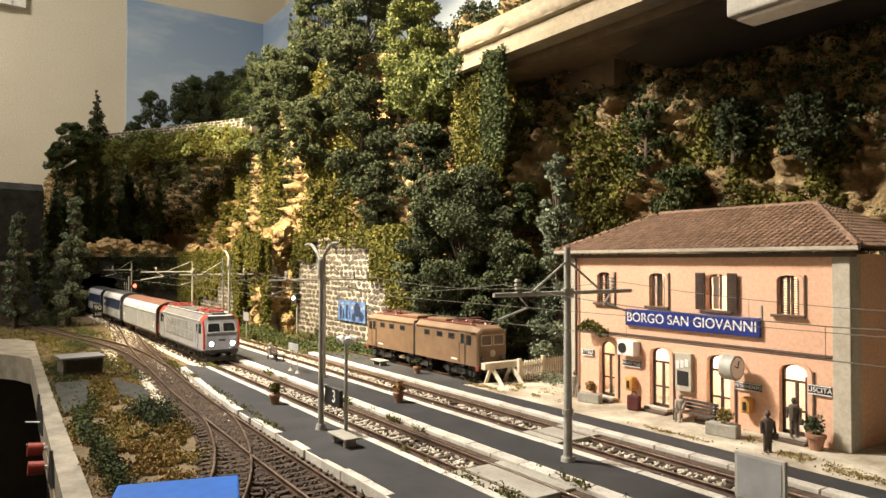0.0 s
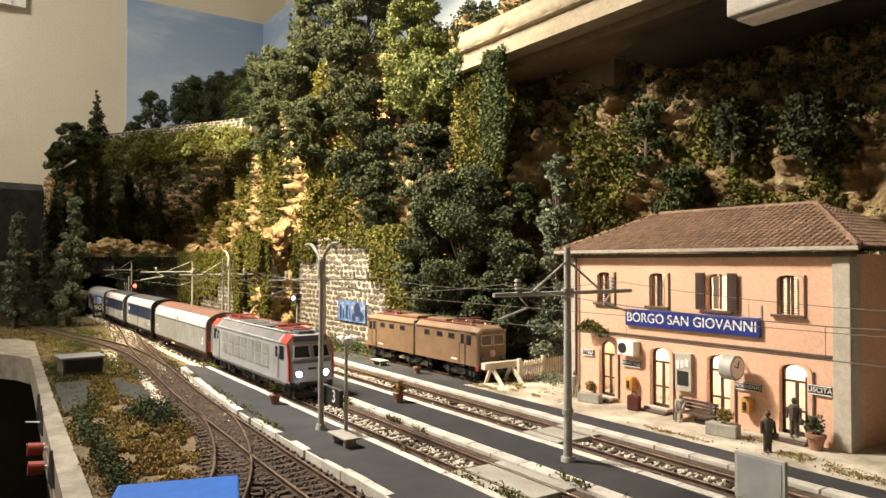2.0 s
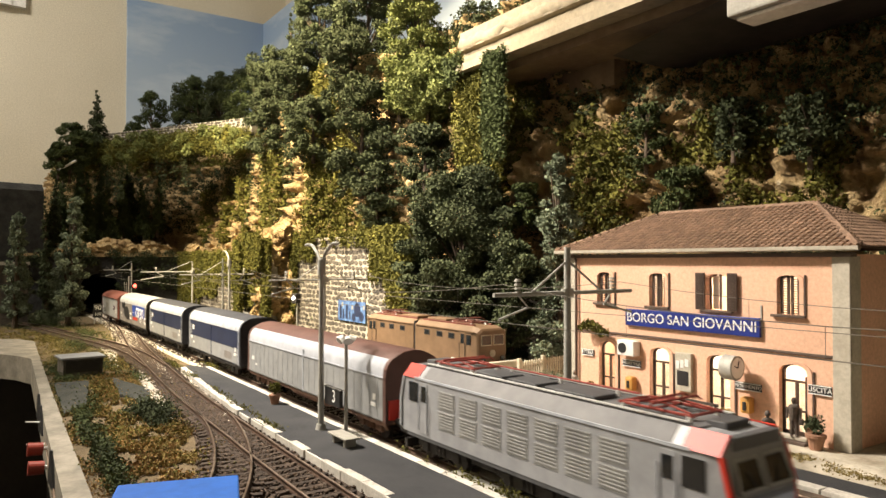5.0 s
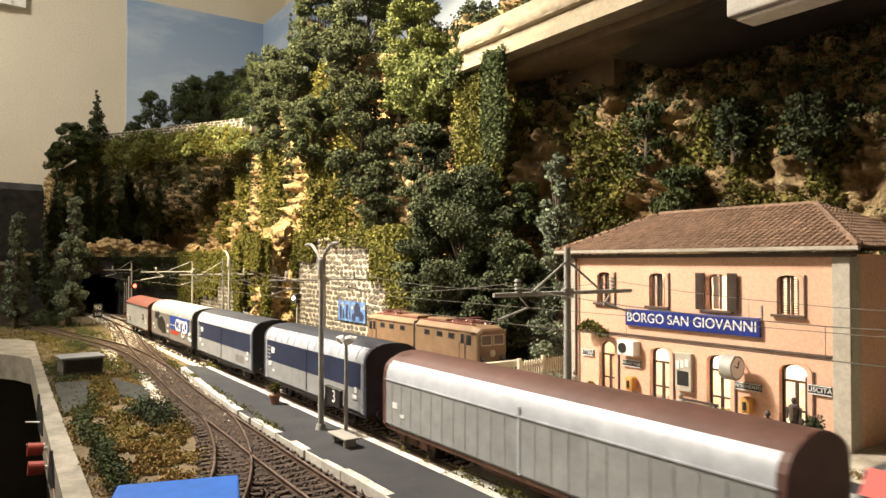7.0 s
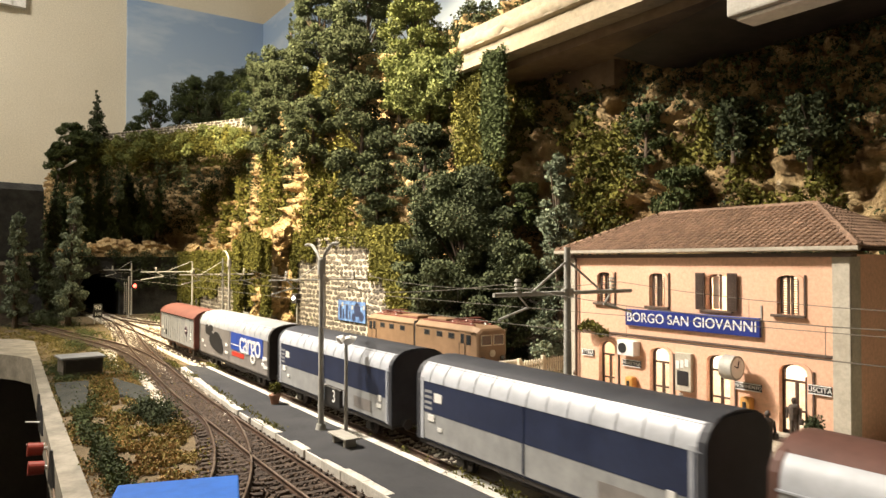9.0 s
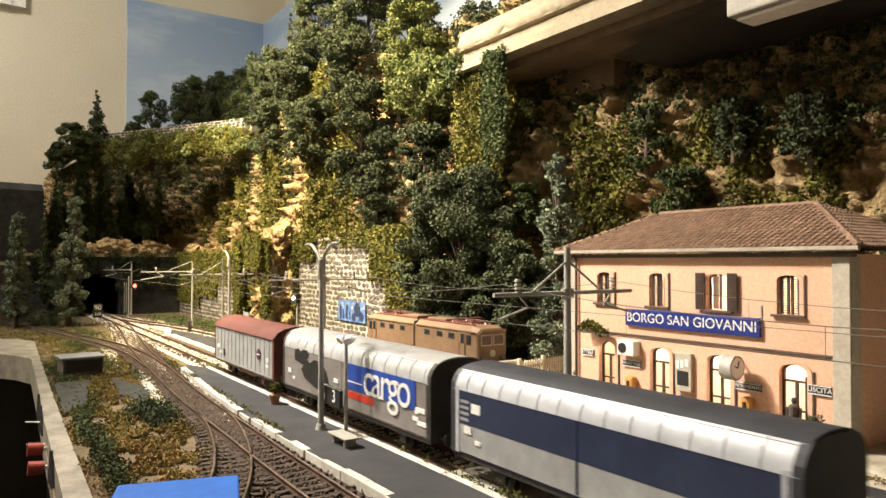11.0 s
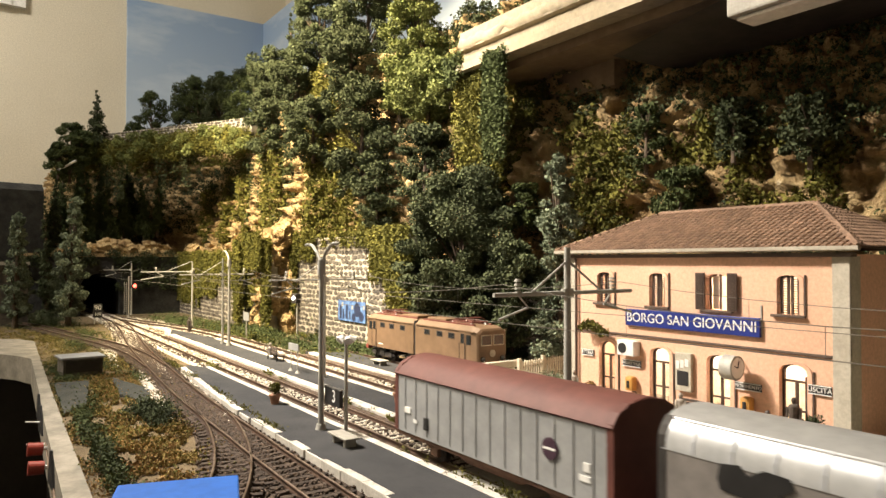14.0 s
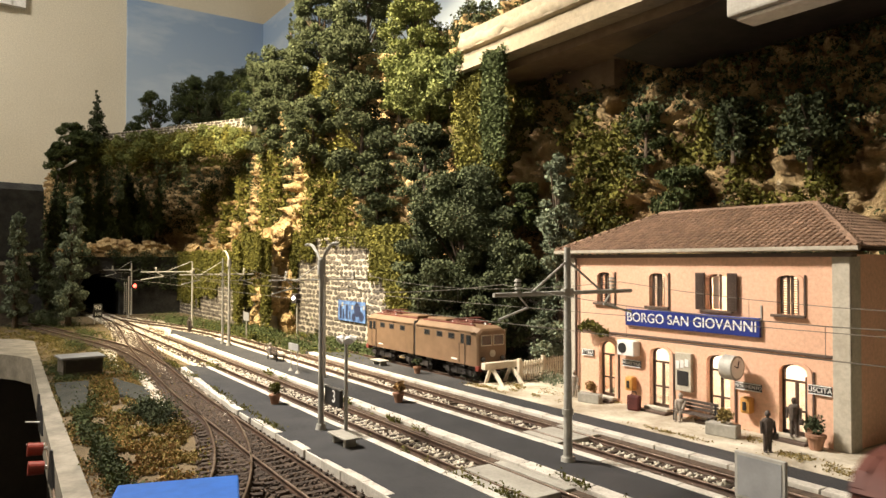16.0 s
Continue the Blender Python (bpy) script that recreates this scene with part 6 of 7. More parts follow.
def terrace():
    a, b = Vector((-149.5, 17.0)), Vector((-113, 38.2))
    d = b - a
    wall = stone_wall("parapet_wall", 0, d.length, 0, 31.2, 33.7, "low stone parapet with pale joints along the terrace", 220, w=.85, h=.5, near=(26, 33))
    wall.matrix_basis = pose(a.x * K, a.y * K, 0, 0, 0, math.degrees(math.atan2(d.y, d.x)))
    pos = []
    for i in range(5200):
        f = rng.random()
        p = a + d * f
        depth = abs(rng.normal(0, .45))
        drop = rng.uniform(0, 1) ** .7 * (3.6 + 2.4 * noise.noise(Vector((f * 9, 0, 0))))
        off = 0.3 + 1.8 * (1 - abs(drop - 2) / 5) * rng.random()
        pos.append((p.x + off * .6 + rng.normal(0, .2), p.y - off * .8 + rng.normal(0, .2), 31.6 - drop + depth))
    pos = np.array(pos)
    pos = np.concatenate([pos + rng.normal(0, .35, pos.shape) for _ in range(9)])
    tagged(leaf_mesh("terrace_ivy", pos, .16, LEAF["olive"]), "bright olive ivy spilling over the terrace edge", "ivy", kind="stuff")
    clumps = []
    for i in range(120):
        f = rng.random()
        p = a + d * f
        o = rng.uniform(.4, 2.2)
        r = rng.uniform(.5, 1.3)
        clumps.append(blob((p.x + o * .55, p.y - o * .8, rng.uniform(28.2, 32.4)), (r, r, r * .8), int(260 * r * r)))
    tagged(leaf_mesh("terrace_bushes", np.concatenate(clumps), .16, LEAF["light"]), "light olive bushes bulging over the terrace edge", "ivy", kind="stuff")
    dark = []
    for i in range(15):
        f = rng.random() * .72
        p = a + d * f
        top, low = 29.5, 29 - rng.uniform(2, 7 if f > .35 else 11)
        n = int((top - low) * 36)
        zz = rng.uniform(low, top, n)
        dark.append(np.stack([p.x + .4 + rng.normal(0, .35, n), p.y - .6 + rng.normal(0, .35, n), zz], 1))
    tagged(leaf_mesh("hanging_creeper", np.concatenate(dark), .16, LEAF["dark"]), "dark creeper hanging below the terrace", "ivy", kind="stuff")


terrace()


PADS = [[(-62.5, 5.4), (-49.6, 4.9), (-51.6, 6.4), (-62.3, 7.9)], [(-62.9, 9.6), (-54.6, 8.9), (-49.4, 9.8), (-55.6, 11.2)]]


def turf(name, spots, leaf, label, size=.2, height=.45, fine=.52):
    pos = []
    for x, y, z, rx, ry, n in spots:
        n = int(n * 3.4)
        p = rng.normal(size=(n, 2)) * (rx * .5, ry * .5)
        keep = np.array([lumpy(x + a, y + b, 0, .55, 3) > -.12 for a, b in p])
        p = p[keep]
        pos.append(np.stack([x + p[:, 0], y + p[:, 1], z + np.abs(rng.normal(0, height * .5, len(p)))], 1))
    pos = np.concatenate(pos)
    for quad in PADS:
        within = np.ones(len(pos), bool)
        for (xa, ya), (xb, yb) in zip(quad, quad[1:] + quad[:1]):
            within &= (xb - xa) * (pos[:, 1] - ya) - (yb - ya) * (pos[:, 0] - xa) > .15
        pos = pos[~within | (rng.random(len(pos)) < .04)]
    pos = pos[(pos[:, 1] > np.interp(pos[:, 0], [p[0] for p in EDGE], [p[1] for p in EDGE]) - .12) | (pos[:, 0] < -95)]
    ob = leaf_mesh(name, pos, size * fine, LEAF[leaf])
    return tagged(ob, label, "ground cover", kind="stuff")


for pts in PADS:
    bm = bmesh.new()
    prism(bm, pts, "z", 0, .22)
    tagged(part("ground_pad", bm, M["asphalt_worn"]), "flat dark grey weathered pad among the grass", "pad", "weathered pads")


turf("turf", [(-52, 8.0, .05, 9, 4, 3800), (-42, 7.4, .05, 9, 3.4, 4200), (-62, 9.0, .05, 9, 4, 3000), (-36, 7.0, .05, 6, 2.8, 2600)], "rust", "rust-brown turf between the sidings", .13, .22)
turf("turf", [(-46, 8.2, .05, 9, 2.6, 3000), (-40, 8.2, .05, 7, 2.4, 2600), (-46, 7.6, .05, 10, 3.5, 4200), (-38, 7.6, .05, 7, 2.8, 2600), (-60, 7.6, .05, 9, 3, 2600), (-74, 11, .05, 14, 3.5, 3000), (-96, 9, .05, 16, 6, 3000), (-110, 6, .05, 16, 8, 3000)], "straw", "straw-coloured turf between the sidings", .13, .18)
turf("turf", [(-44, 7.8, .05, 12, 3.8, 4200), (-58, 8.4, .05, 10, 4, 3400), (-74, 9, .05, 12, 4, 3000), (-100, 9, .05, 18, 7, 3600)], "olive", "olive turf between the sidings", .13, .3)
turf("shrubs", [(-55, 6.2, .05, 9, 1.2, 1500), (-44, 5.7, .05, 9, .8, 1700), (-36, 5.4, .05, 8, .6, 1500), (-66, 6.6, .05, 8, 1.6, 1300), (-62, 11.4, .1, 4, .6, 200),
                (-70, 10, .05, 7, 1.4, 700), (-100, 12.5, .05, 10, 2.0, 1300), (-122, 9, .05, 10, 5, 2600), (-88, 10, .05, 8, 1.6, 900)], "green", "low green shrubs between the sidings", .15, .5)
turf("shrubs", [(-38, 5.3, .05, 8, .6, 600), (-46.5, 9.5, .2, 2.4, 1.2, 1600), (-44, 9.0, .1, 1.6, .8, 700), (-126, 11, .1, 7, 3, 1800), (-130, 5, .1, 8, 6, 2600)], "dark", "dark green shrubs between the sidings", .15, .8)
turf("weeds", [(-70, 30.5, .1, 8, 2.5, 1500), (-82, 30.4, .1, 12, 2.5, 2200), (-98, 29.5, .1, 14, 3.0, 2600), (-115, 27.5, .1, 14, 3.5, 2600), (-66, 33.8, .2, 5, 2.0, 1600), (-74, 34.5, .2, 10, 1.6, 1800), (-92, 32.2, .3, 8, 1.0, 1500)], "green", "green weeds along the foot of the wall", .2, .7)
turf("weeds", [(-64, 30.2, .1, 6, 1.6, 900), (-86, 29.2, .1, 12, 2.0, 1400), (-76, 35, .2, 10, 1.2, 1200), (-100, 30, .1, 14, 2.4, 1500)], "olive", "olive weeds along the foot of the wall", .18, .5)
turf("weeds", [(-43, 35.8, .2, 3, .8, 900), (-45, 34.2, .2, 3.5, 2.0, 700), (-38.5, 37, .5, 3, 1.5, 600)], "grey", "pale flowering weeds behind the buffer stop", .16, .7)
turf("weeds", [(-38.5, 33.4, .57, 3.0, .8, 260), (-36.5, 32.0, .57, 2.5, .4, 160), (-33, 34.7, .57, 2.5, .25, 120), (-27, 34.8, .57, 4, .2, 120), (-21.5, 33.4, .57, 1.6, .7, 160), (-17.4, 32.0, .57, 2.0, .6, 200), (-14.5, 31.4, .57, 2.5, .5, 200),
               (-24, 31.0, .57, 3.0, .25, 120), (-40.3, 31.0, .57, 2.5, .5, 200)], "straw", "dry brown weeds and litter on the forecourt", .1, .12)
turf("grass", [(x, y, z, 3.0, .25, 130) for x, y, z in ((-66, 15.2, .4), (-58, 14.9, .4), (-50, 14.5, .4), (-44, 14.2, .4), (-38, 14.0, .4), (-27, 17.4, .5), (-21.5, 17.5, .5), (-62, 17.6, .4), (-55, 20.5, .4), (-42, 20.6, .4), (-35, 20.5, .4), (-20, 20.8, .5))],
     "olive", "dry grass tufts along the platform edges", .14, .35)

pos = np.concatenate([blob((-138.2 + rng.uniform(-.3, .5), rng.uniform(22.5, 33), rng.uniform(5, 11.2)), (.8, 1.3, 1.2), 150) for _ in range(36)]
                     + [blob((-138.0, rng.uniform(5.5, 22.5), rng.uniform(9.3, 11.4)), (.7, 1.2, .8), 110) for _ in range(26)])
tagged(leaf_mesh("portal_ivy", pos, .16, LEAF["dark"]), "dark ivy hanging over the tunnel mouth", "ivy", kind="stuff")


# ---- masts, wires, signs ----
def cat_mast(x, y, arms, h=9.6, label="grey catenary mast with bracket arms on the platform", s0=.7):
    m = thing("catenary_mast", x, y, .5, 0, label, "mast", "catenary masts")
    bm = bmesh.new()
    rod(bm, (0, 0, 0), (0, 0, h), .2 * s0, .14 * s0, 12)
    rod(bm, (0, 0, 0), (0, 0, .25), .32 * s0, .28 * s0, 12)
    rod(bm, (0, 0, 2.2), (0, 0, 2.45), .25 * s0, n=12)
    part("pole", bm, M["mast"], m, smooth=True)
    for reach in arms:
        s = 1 if reach > 0 else -1
        bm = bmesh.new()
        rod(bm, (0, 0, 7.8), (0, reach + s * .35, 7.8), .09 * s0, n=8)
        rod(bm, (0, 0, 9.3), (0, reach * .55, 7.85), .05 * s0, n=8)
        rod(bm, (0, s * .1, 7.6), (0, s * .1, 8.0), .22, n=10)
        arm = part("bracket_arm", bm, M["mast"], m)
        bm = bmesh.new()
        for k in range(4):
            rod(bm, (0, reach * .75, 7.85 + k * .17), (0, reach * .75, 7.97 + k * .17), .17, .11, 10)
        part("insulator", bm, M["concrete"], arm, "ribbed pale insulator")
        bm = bmesh.new()
        rod(bm, (0, reach * .75, 7.8), (0, reach * .6, 7.2), .05, n=6)
        rod(bm, (0, reach * .6, 7.2), (.15, reach * 1.05, 6.75), .06, n=6)
        part("steady_arm", bm, M["mast"], arm)
    return m


cat_mast(-23.44, 22.86, (-4.0, 4.0), 9.9, s0=1.1)
cat_mast(-51.0, 23.2, (-4.2, 3.4))
cat_mast(-78.3, 23.3, (-4.3, 3.2))
cat_mast(-101.5, 25.9, (-6.5,), 9.2, "grey catenary mast with a long bracket arm beside the track")
cat_mast(-130.3, 23.0, (-4.0,), 9.0, "grey catenary mast beside the tunnel mouth")


M["wire"] = material("dull_copper_wire", (.10, .09, .075), (.17, .15, .125), 80, .6, relief=.0001)


def wires(y, x0, x1, label):
    w = thing("overhead_line", 0, 0, 0, 0, label, "wire", "overhead lines")
    xs = [x0, -130, -101.5, -78.3, -51, -23.44, 4, x1]
    for name, base, sag, r in (("contact_wire", 7.1, 0.0, .016), ("carrier_wire", 8.75, .75, .016)):
        bm = bmesh.new()
        line = []
        for a, b in zip(xs, xs[1:]):
            n = 8
            line += [(a + (b - a) * i / n, y, base - sag * 4 * (i / n) * (1 - i / n)) for i in range(n)]
        tube(bm, line, r)
        part(name, bm, M["wire"], w)
    for a, b in zip(xs, xs[1:]):
        for f in (.25, .5, .75):
            x = a + (b - a) * f
            bm = bmesh.new()
            rod(bm, (x, y, 7.1), (x, y, 8.75 - .75 * 4 * f * (1 - f)), .01, n=4)
            part("dropper", bm, M["wire"], w)


wires(Y3, -150, 40, "thin grey overhead wires above the main track")
wires(Y2, -110, 40, "thin grey overhead wires above the station track")


def lamp_post(x, y, z, h, arms, label):
    l = thing("platform_lamp", x, y, z, 0, label, "lamp", "platform lamps")
    bm = bmesh.new()
    rod(bm, (0, 0, 0), (0, 0, h), .17, .12, 12)
    rod(bm, (0, 0, 0), (0, 0, .3), .3, .24, 12)
    rod(bm, (0, 0, h * .93), (0, 0, h * 1.02), .24, .2, 12)
    part("pole", bm, M["mast"], l, smooth=True)
    for ax in arms:
        bm = bmesh.new()
        pts = [(0, 0, h), (ax * .35, 0, h + .55), (ax * .75, 0, h + .95), (ax, 0, h + 1.05)]
        for a, b in zip(pts, pts[1:]):
            rod(bm, a, b, .09, .08, 8)
        arm = part("arm", bm, M["mast"], l)
        bm = bmesh.new()
        s = 1 if ax > 0 else -1
        ball(bm, (ax + s * .25, 0, h + 1.05), .2, 2.0, 1, .5)
        part("lamp_head", bm, M["concrete"], arm, "pale lamp head")
    return l


lamp_post(-35.44, 15.94, .55, 9.1, (-1.5, 1.5), "tall grey double-armed lamp post on the platform")
lamp_post(-76.3, 23.4, .55, 9.3, (-1.6,), "tall grey lamp post far down the platform")

sp = thing("spotlight_post", -33.5, 16.5, .55, 0, "thin grey post with a cluster of white spotlights", "lamp")
bm = bmesh.new()
rod(bm, (0, 0, 0), (0, 0, 5.0), .11, .09, 10)
rod(bm, (-.35, 0, 4.95), (.35, 0, 4.95), .05, n=6)
part("pole", bm, M["mast"], sp, smooth=True)
for dx, dy in ((-.4, -.1), (0, -.3), (.4, -.1), (.1, .3)):
    bm = bmesh.new()
    rod(bm, (dx * .6, dy * .4, 5.2), (dx * 1.25, dy * 1.3, 5.0), .1, .24, 12)
    rod(bm, (dx * .3, dy * .3, 4.95), (dx * .6, dy * .4, 5.2), .04, n=6)
    part("spotlight", bm, M["white"], sp)
b3 = thing("track_sign", -34.45, 16.2, 2.5, 0, "black track number board with white figure between two posts", "sign")
one("panel", M["black"], b3, bevel=.02, dims=(-.85, 1.0, -.1, .1, -.5, .48))
one("top_edge", M["mast"], b3, dims=(-1.1, 1.1, -.1, .1, .42, .48))
lettering("lettering", "3", .95, M["white"], b3, pose(0.3 * K, -.11 * K, 0, 90))

sg = thing("signal", -127, 22.0, .3, 0, "thin grey railway signal showing a red light", "signal")
bm = bmesh.new()
rod(bm, (0, 0, 0), (0, 0, 7.0), .13, .1, 8)
for k in range(14):
    rod(bm, (.1, -.35, 1.0 + k * .35), (.1, -.7, 1.0 + k * .35), .03, n=4)
rod(bm, (.1, -.35, .5), (.1, -.35, 6), .03, n=4)
rod(bm, (.1, -.7, .5), (.1, -.7, 6), .03, n=4)
part("mast", bm, M["mast"], sg)
bm = bmesh.new()
rod(bm, (0, .9, 5.3), (.18, .9, 5.3), .55, n=20)
rod(bm, (0, 0, 5.0), (0, .9, 5.2), .06, n=6)
hd = part("signal_head", bm, M["under"], sg)
bm = bmesh.new()
ball(bm, (.25, .9, 5.3), .3)
part("lens", bm, M["red_lamp"], hd, "glowing red lens")

s9 = thing("speed_sign", -119, 16.2, .1, 0, "black speed board with white figures beside the tunnel", "sign")
one("panel", M["black"], s9, bevel=.02, dims=(-.1, .1, -.65, .65, 1.0, 3.1))
for sy in (-.45, .45):
    one("post", M["mast"], s9, dims=(-.08, .08, sy - .08, sy + .08, 0, 1.0))
lettering("lettering", "90", 1.05, M["white"], s9, pose(.12 * K, 0, 2.5 * K, 90, 0, 90))
lettering("lettering", "100", .65, M["white"], s9, pose(.12 * K, 0, 1.5 * K, 90, 0, 90))

ib = thing("info_board", -14.0, 22.9, .55, 0, "grey framed information board with blank faded sheet on posts", "sign")
M["sheet"] = material("faded_grey_sheet", (0.22, 0.225, 0.23), (0.30, 0.305, 0.31), 60, .6, relief=.0002)
one("frame", M["mast"], ib, bevel=.03, dims=(-.95, .95, -.08, .08, .75, 2.4))
one("sheet", M["sheet"], ib, dims=(-.82, .82, -.1, -.06, .87, 2.28))
for sx in (-.85, .85):
    one("post", M["mast"], ib, dims=(sx - .06, sx + .06, -.06, .06, 0, .75))

fb = thing("platform_sign", -84, 27.9, .3, 0, "small white sign on a thin post beside the track", "sign")
one("panel", M["sheet"], fb, bevel=.02, dims=(-1.0, 1.0, -.06, .06, 2.2, 3.2))
one("post", M["mast"], fb, dims=(-.08, .08, -.05, .05, 0, 2.2))
for x, y in ((-55.9, 22.4), (-54.2, 22.3)):
    q = thing("small_sign", x, y, .55, 0, "thin post with a small foot on the platform", "post", "small platform posts")
    bm = bmesh.new()
    rod(bm, (0, 0, 0), (0, 0, 1.9), .05, n=8)
    rod(bm, (0, 0, 0), (0, 0, .2), .22, .1, 10)
    part("post", bm, M["mast"], q)
one("panel", M["sheet"], q, "pale small board", dims=(-1.9, .2, -.05, .05, 1.8, 2.35))
ds = thing("dwarf_signal", -82.6, 33.9, .3, 0, "track signal box with a lit white lamp on a thin post", "signal")
one("post", M["mast"], ds, dims=(-.09, .09, -.09, .09, 0, 5.2))
hd = one("signal_head", M["under"], ds, bevel=.05, dims=(-.95, .5, -.4, .3, 4.2, 5.4))
bm = bmesh.new()
ball(bm, (-.1, -.45, 4.85), .24)
part("lens", bm, glow("white_lamp_glow", (1, .93, .8), 9.0), hd, "bright white lens")

# mural on the stone wall
mu = thing("wall_poster", -72.55, 36.4, 3.95, 0, "blue painted mural with dark round shapes on the wall", "mural")
one("sheet", material("blue_mural", (.03, .07, .20), (.12, .22, .42), 130, .7, relief=.0002, c=(.36, .42, .52)), mu, dims=(-3.45, 3.45, -.02, .04, -1.15, 1.2))
for x, z, r in ((1.5, .25, .8), (2.5, -.45, .55), (.6, -.6, .45)):
    bm = bmesh.new()
    rod(bm, (x, -.045, z), (x, -.02, z), r, n=20)
    part("round_print", bm, M["navy"], mu)
for x, w, h in ((-3.0, .5, 1.5), (-2.2, .35, 1.1), (-1.4, .5, 1.6), (-.5, .3, .9)):
    one("print_bar", M["navy"], mu, dims=(x, x + w, -.045, -.02, -.9, -.9 + h))
for x, z in ((-2.5, .75), (.1, .5), (2.9, .6)):
    one("print_bar", M["sheet"], mu, "pale printed patch", dims=(x, x + .45, -.045, -.02, z - .25, z + .25))


# ---- buffer stop and fence ----
bs = thing("buffer_stop", -41.3, Y1, .4, 0, "white-painted timber buffer stop at the siding's end", "buffer stop")
M["cream"] = material("cream_timber_paint", (.52, .46, .36), (.64, .58, .47), 90, .8, relief=.0003)
one("cross_beam", M["cream"], bs, bevel=.05, dims=(-.3, .2, -1.75, 1.75, 1.25, 1.75))
for s in (-.95, .95):
    bm = bmesh.new()
    rod(bm, (-.1, s, 1.4), (1.4, s, .05), .17, n=6)
    part("brace", bm, M["cream"], bs)
    bm = bmesh.new()
    rod(bm, (-.1, s, 1.4), (-.8, s, .05), .15, n=6)
    part("brace", bm, M["cream"], bs)
    bm = bmesh.new()
    rod(bm, (-.3, s, 1.5), (-.65, s, 1.5), .2, n=12)
    part("buffer_pad", bm, M["concrete"], bs)


def picket_fence(a, b, label):
    a, b = Vector(a), Vector(b)
    d = b - a
    f = thing("picket_fence", a.x, a.y, .56, math.degrees(math.atan2(d.y, d.x)), label, "fence")
    L = d.length
    for z in (.45, 1.2):
        one("rail", M["cream"], f, dims=(0, L, .03, .1, z, z + .13))
    n = int(L / .27)
    for i in range(n + 1):
        x = L * i / n
        bm = bmesh.new()
        prism(bm, [(x - .075, .08), (x + .075, .08), (x + .075, 1.5), (x, 1.62), (x - .075, 1.5)], "y", -.04, .03)
        part("picket", bm, M["cream"], f)
    for x in (0, L * .5, L):
        one("post", M["cream"], f, bevel=.03, dims=(x - .14, x + .14, -.06, .2, 0, 1.8))


picket_fence((-40.6, 34.6), (-41.3, 40.1), "cream picket fence beside the station forecourt")


# ---- planters ----
def planter(x, y, z, kind, leaf, label, s=1.0):
    p = thing("planter", x, y, z, random.uniform(0, 30), label, "planter", "flower pots")
    if kind == "pot":
        bm = bmesh.new()
        rod(bm, (0, 0, 0), (0, 0, .55 * s), .24 * s, .36 * s, 14)
        rod(bm, (0, 0, .5 * s), (0, 0, .62 * s), .4 * s, n=14)
        part("pot", bm, M["terracotta"], p)
        top = .6 * s
    else:
        one("trough", M["concrete"], p, bevel=.05, dims=(-.75 * s, .75 * s, -.32 * s, .32 * s, 0, .6 * s))
        top = .6 * s
    pos = np.concatenate([blob((random.uniform(-.3, .3) * s, random.uniform(-.15, .15) * s, top + .3 * s + random.uniform(0, .25) * s), (.3 * s, .25 * s, .3 * s), 60) for _ in range(5)])
    leaf_mesh("plant", pos, .1, LEAF[leaf], p)


planter(-32.3, 33.5, .56, "trough", "rust", "concrete trough with dry reddish plants in front of the station")
planter(-22.2, 32.9, .56, "trough", "straw", "concrete trough with straw-coloured plants in front of the station", 1.1)
planter(-18.0, 34.2, .56, "pot", "dark", "round pale pot with a dark green plant by the wall", 1.2)
planter(-43.4, 16.3, .55, "pot", "olive", "terracotta pot with a yellow-green plant on the platform", 1.0)
planter(-39.4, 23.2, .55, "pot", "rust", "terracotta pot with a flowering plant on the platform", 1.0)
planter(-48.6, 30.4, .55, "pot", "dark", "terracotta pot with a dark plant on the platform", .9)
pos = np.concatenate([blob((-33.6 + i * .35, 34.3, 5.35 + .25 * math.sin(i)), (.45, .3, .35), 90) for i in range(6)])
tagged(leaf_mesh("wall_vine", pos, .13, LEAF["olive"]), "yellow-green vine hanging on the station's corner", "plant", kind="stuff")

bench(-62.6, 23.5, .55, 180, M["doll_dark"], "dark slatted bench far down the platform")
seated(-63.2, 23.3, .55, 200, M["doll_pale"], "painted miniature figurine sitting on the platform bench")

# crossing slabs between the rails
for x0, x1, yc in ((-25.3, -20.6, Y3), (-29.0, -26.2, Y2)):
    cs = thing("crossing_slab", (x0 + x1) / 2, yc, .1, 0, "grey concrete crossing slabs laid between the rails", "crossing", "track crossings")
    w = (x1 - x0) / 2
    one("middle_slab", M["concrete"], cs, bevel=.04, dims=(-w, w, -.7, .7, .1, .4))
    one("side_slab", M["concrete"], cs, bevel=.04, dims=(-w, w, .98, 1.55, .1, .42))
    one("side_slab", M["concrete"], cs, bevel=.04, dims=(-w, w, -1.55, -.98, .1, .42))

# ---- the layout's front edge ----
M["fascia"] = material("grimy_fascia_plaster", (.17, .155, .125), (.30, .27, .22), 60, .85, fine=300, relief=.0006, c=(.38, .35, .29))
bm = bmesh.new()
prism(bm, [(-95, 6.2), (-61, 5.0), (-47, 4.55), (-30, 4.05), (-20, 3.85), (-20, 2.75), (-30, 3.05), (-46.5, 3.6), (-59, 4.15), (-78, 4.85), (-81.3, 3.8),
           (-83.7, 2.5), (-90, -2), (-94, -60), (-108, -60), (-104, -2), (-100.2, 2.9), (-99, 4.6)], "z", -2.1, .35)
tagged(part("trim", bm, M["fascia"]), "cream fascia board along the layout's front edge", "fascia", kind="structure")
# Solid dark blocks stand in for the shaded empty space below the baseboard.
slab("layout_frame", M["floor_room"], (-93.5, -20, 7.5, 70, -60, -3.2), label="solid dark block standing in for the shade under the layout", category="frame")
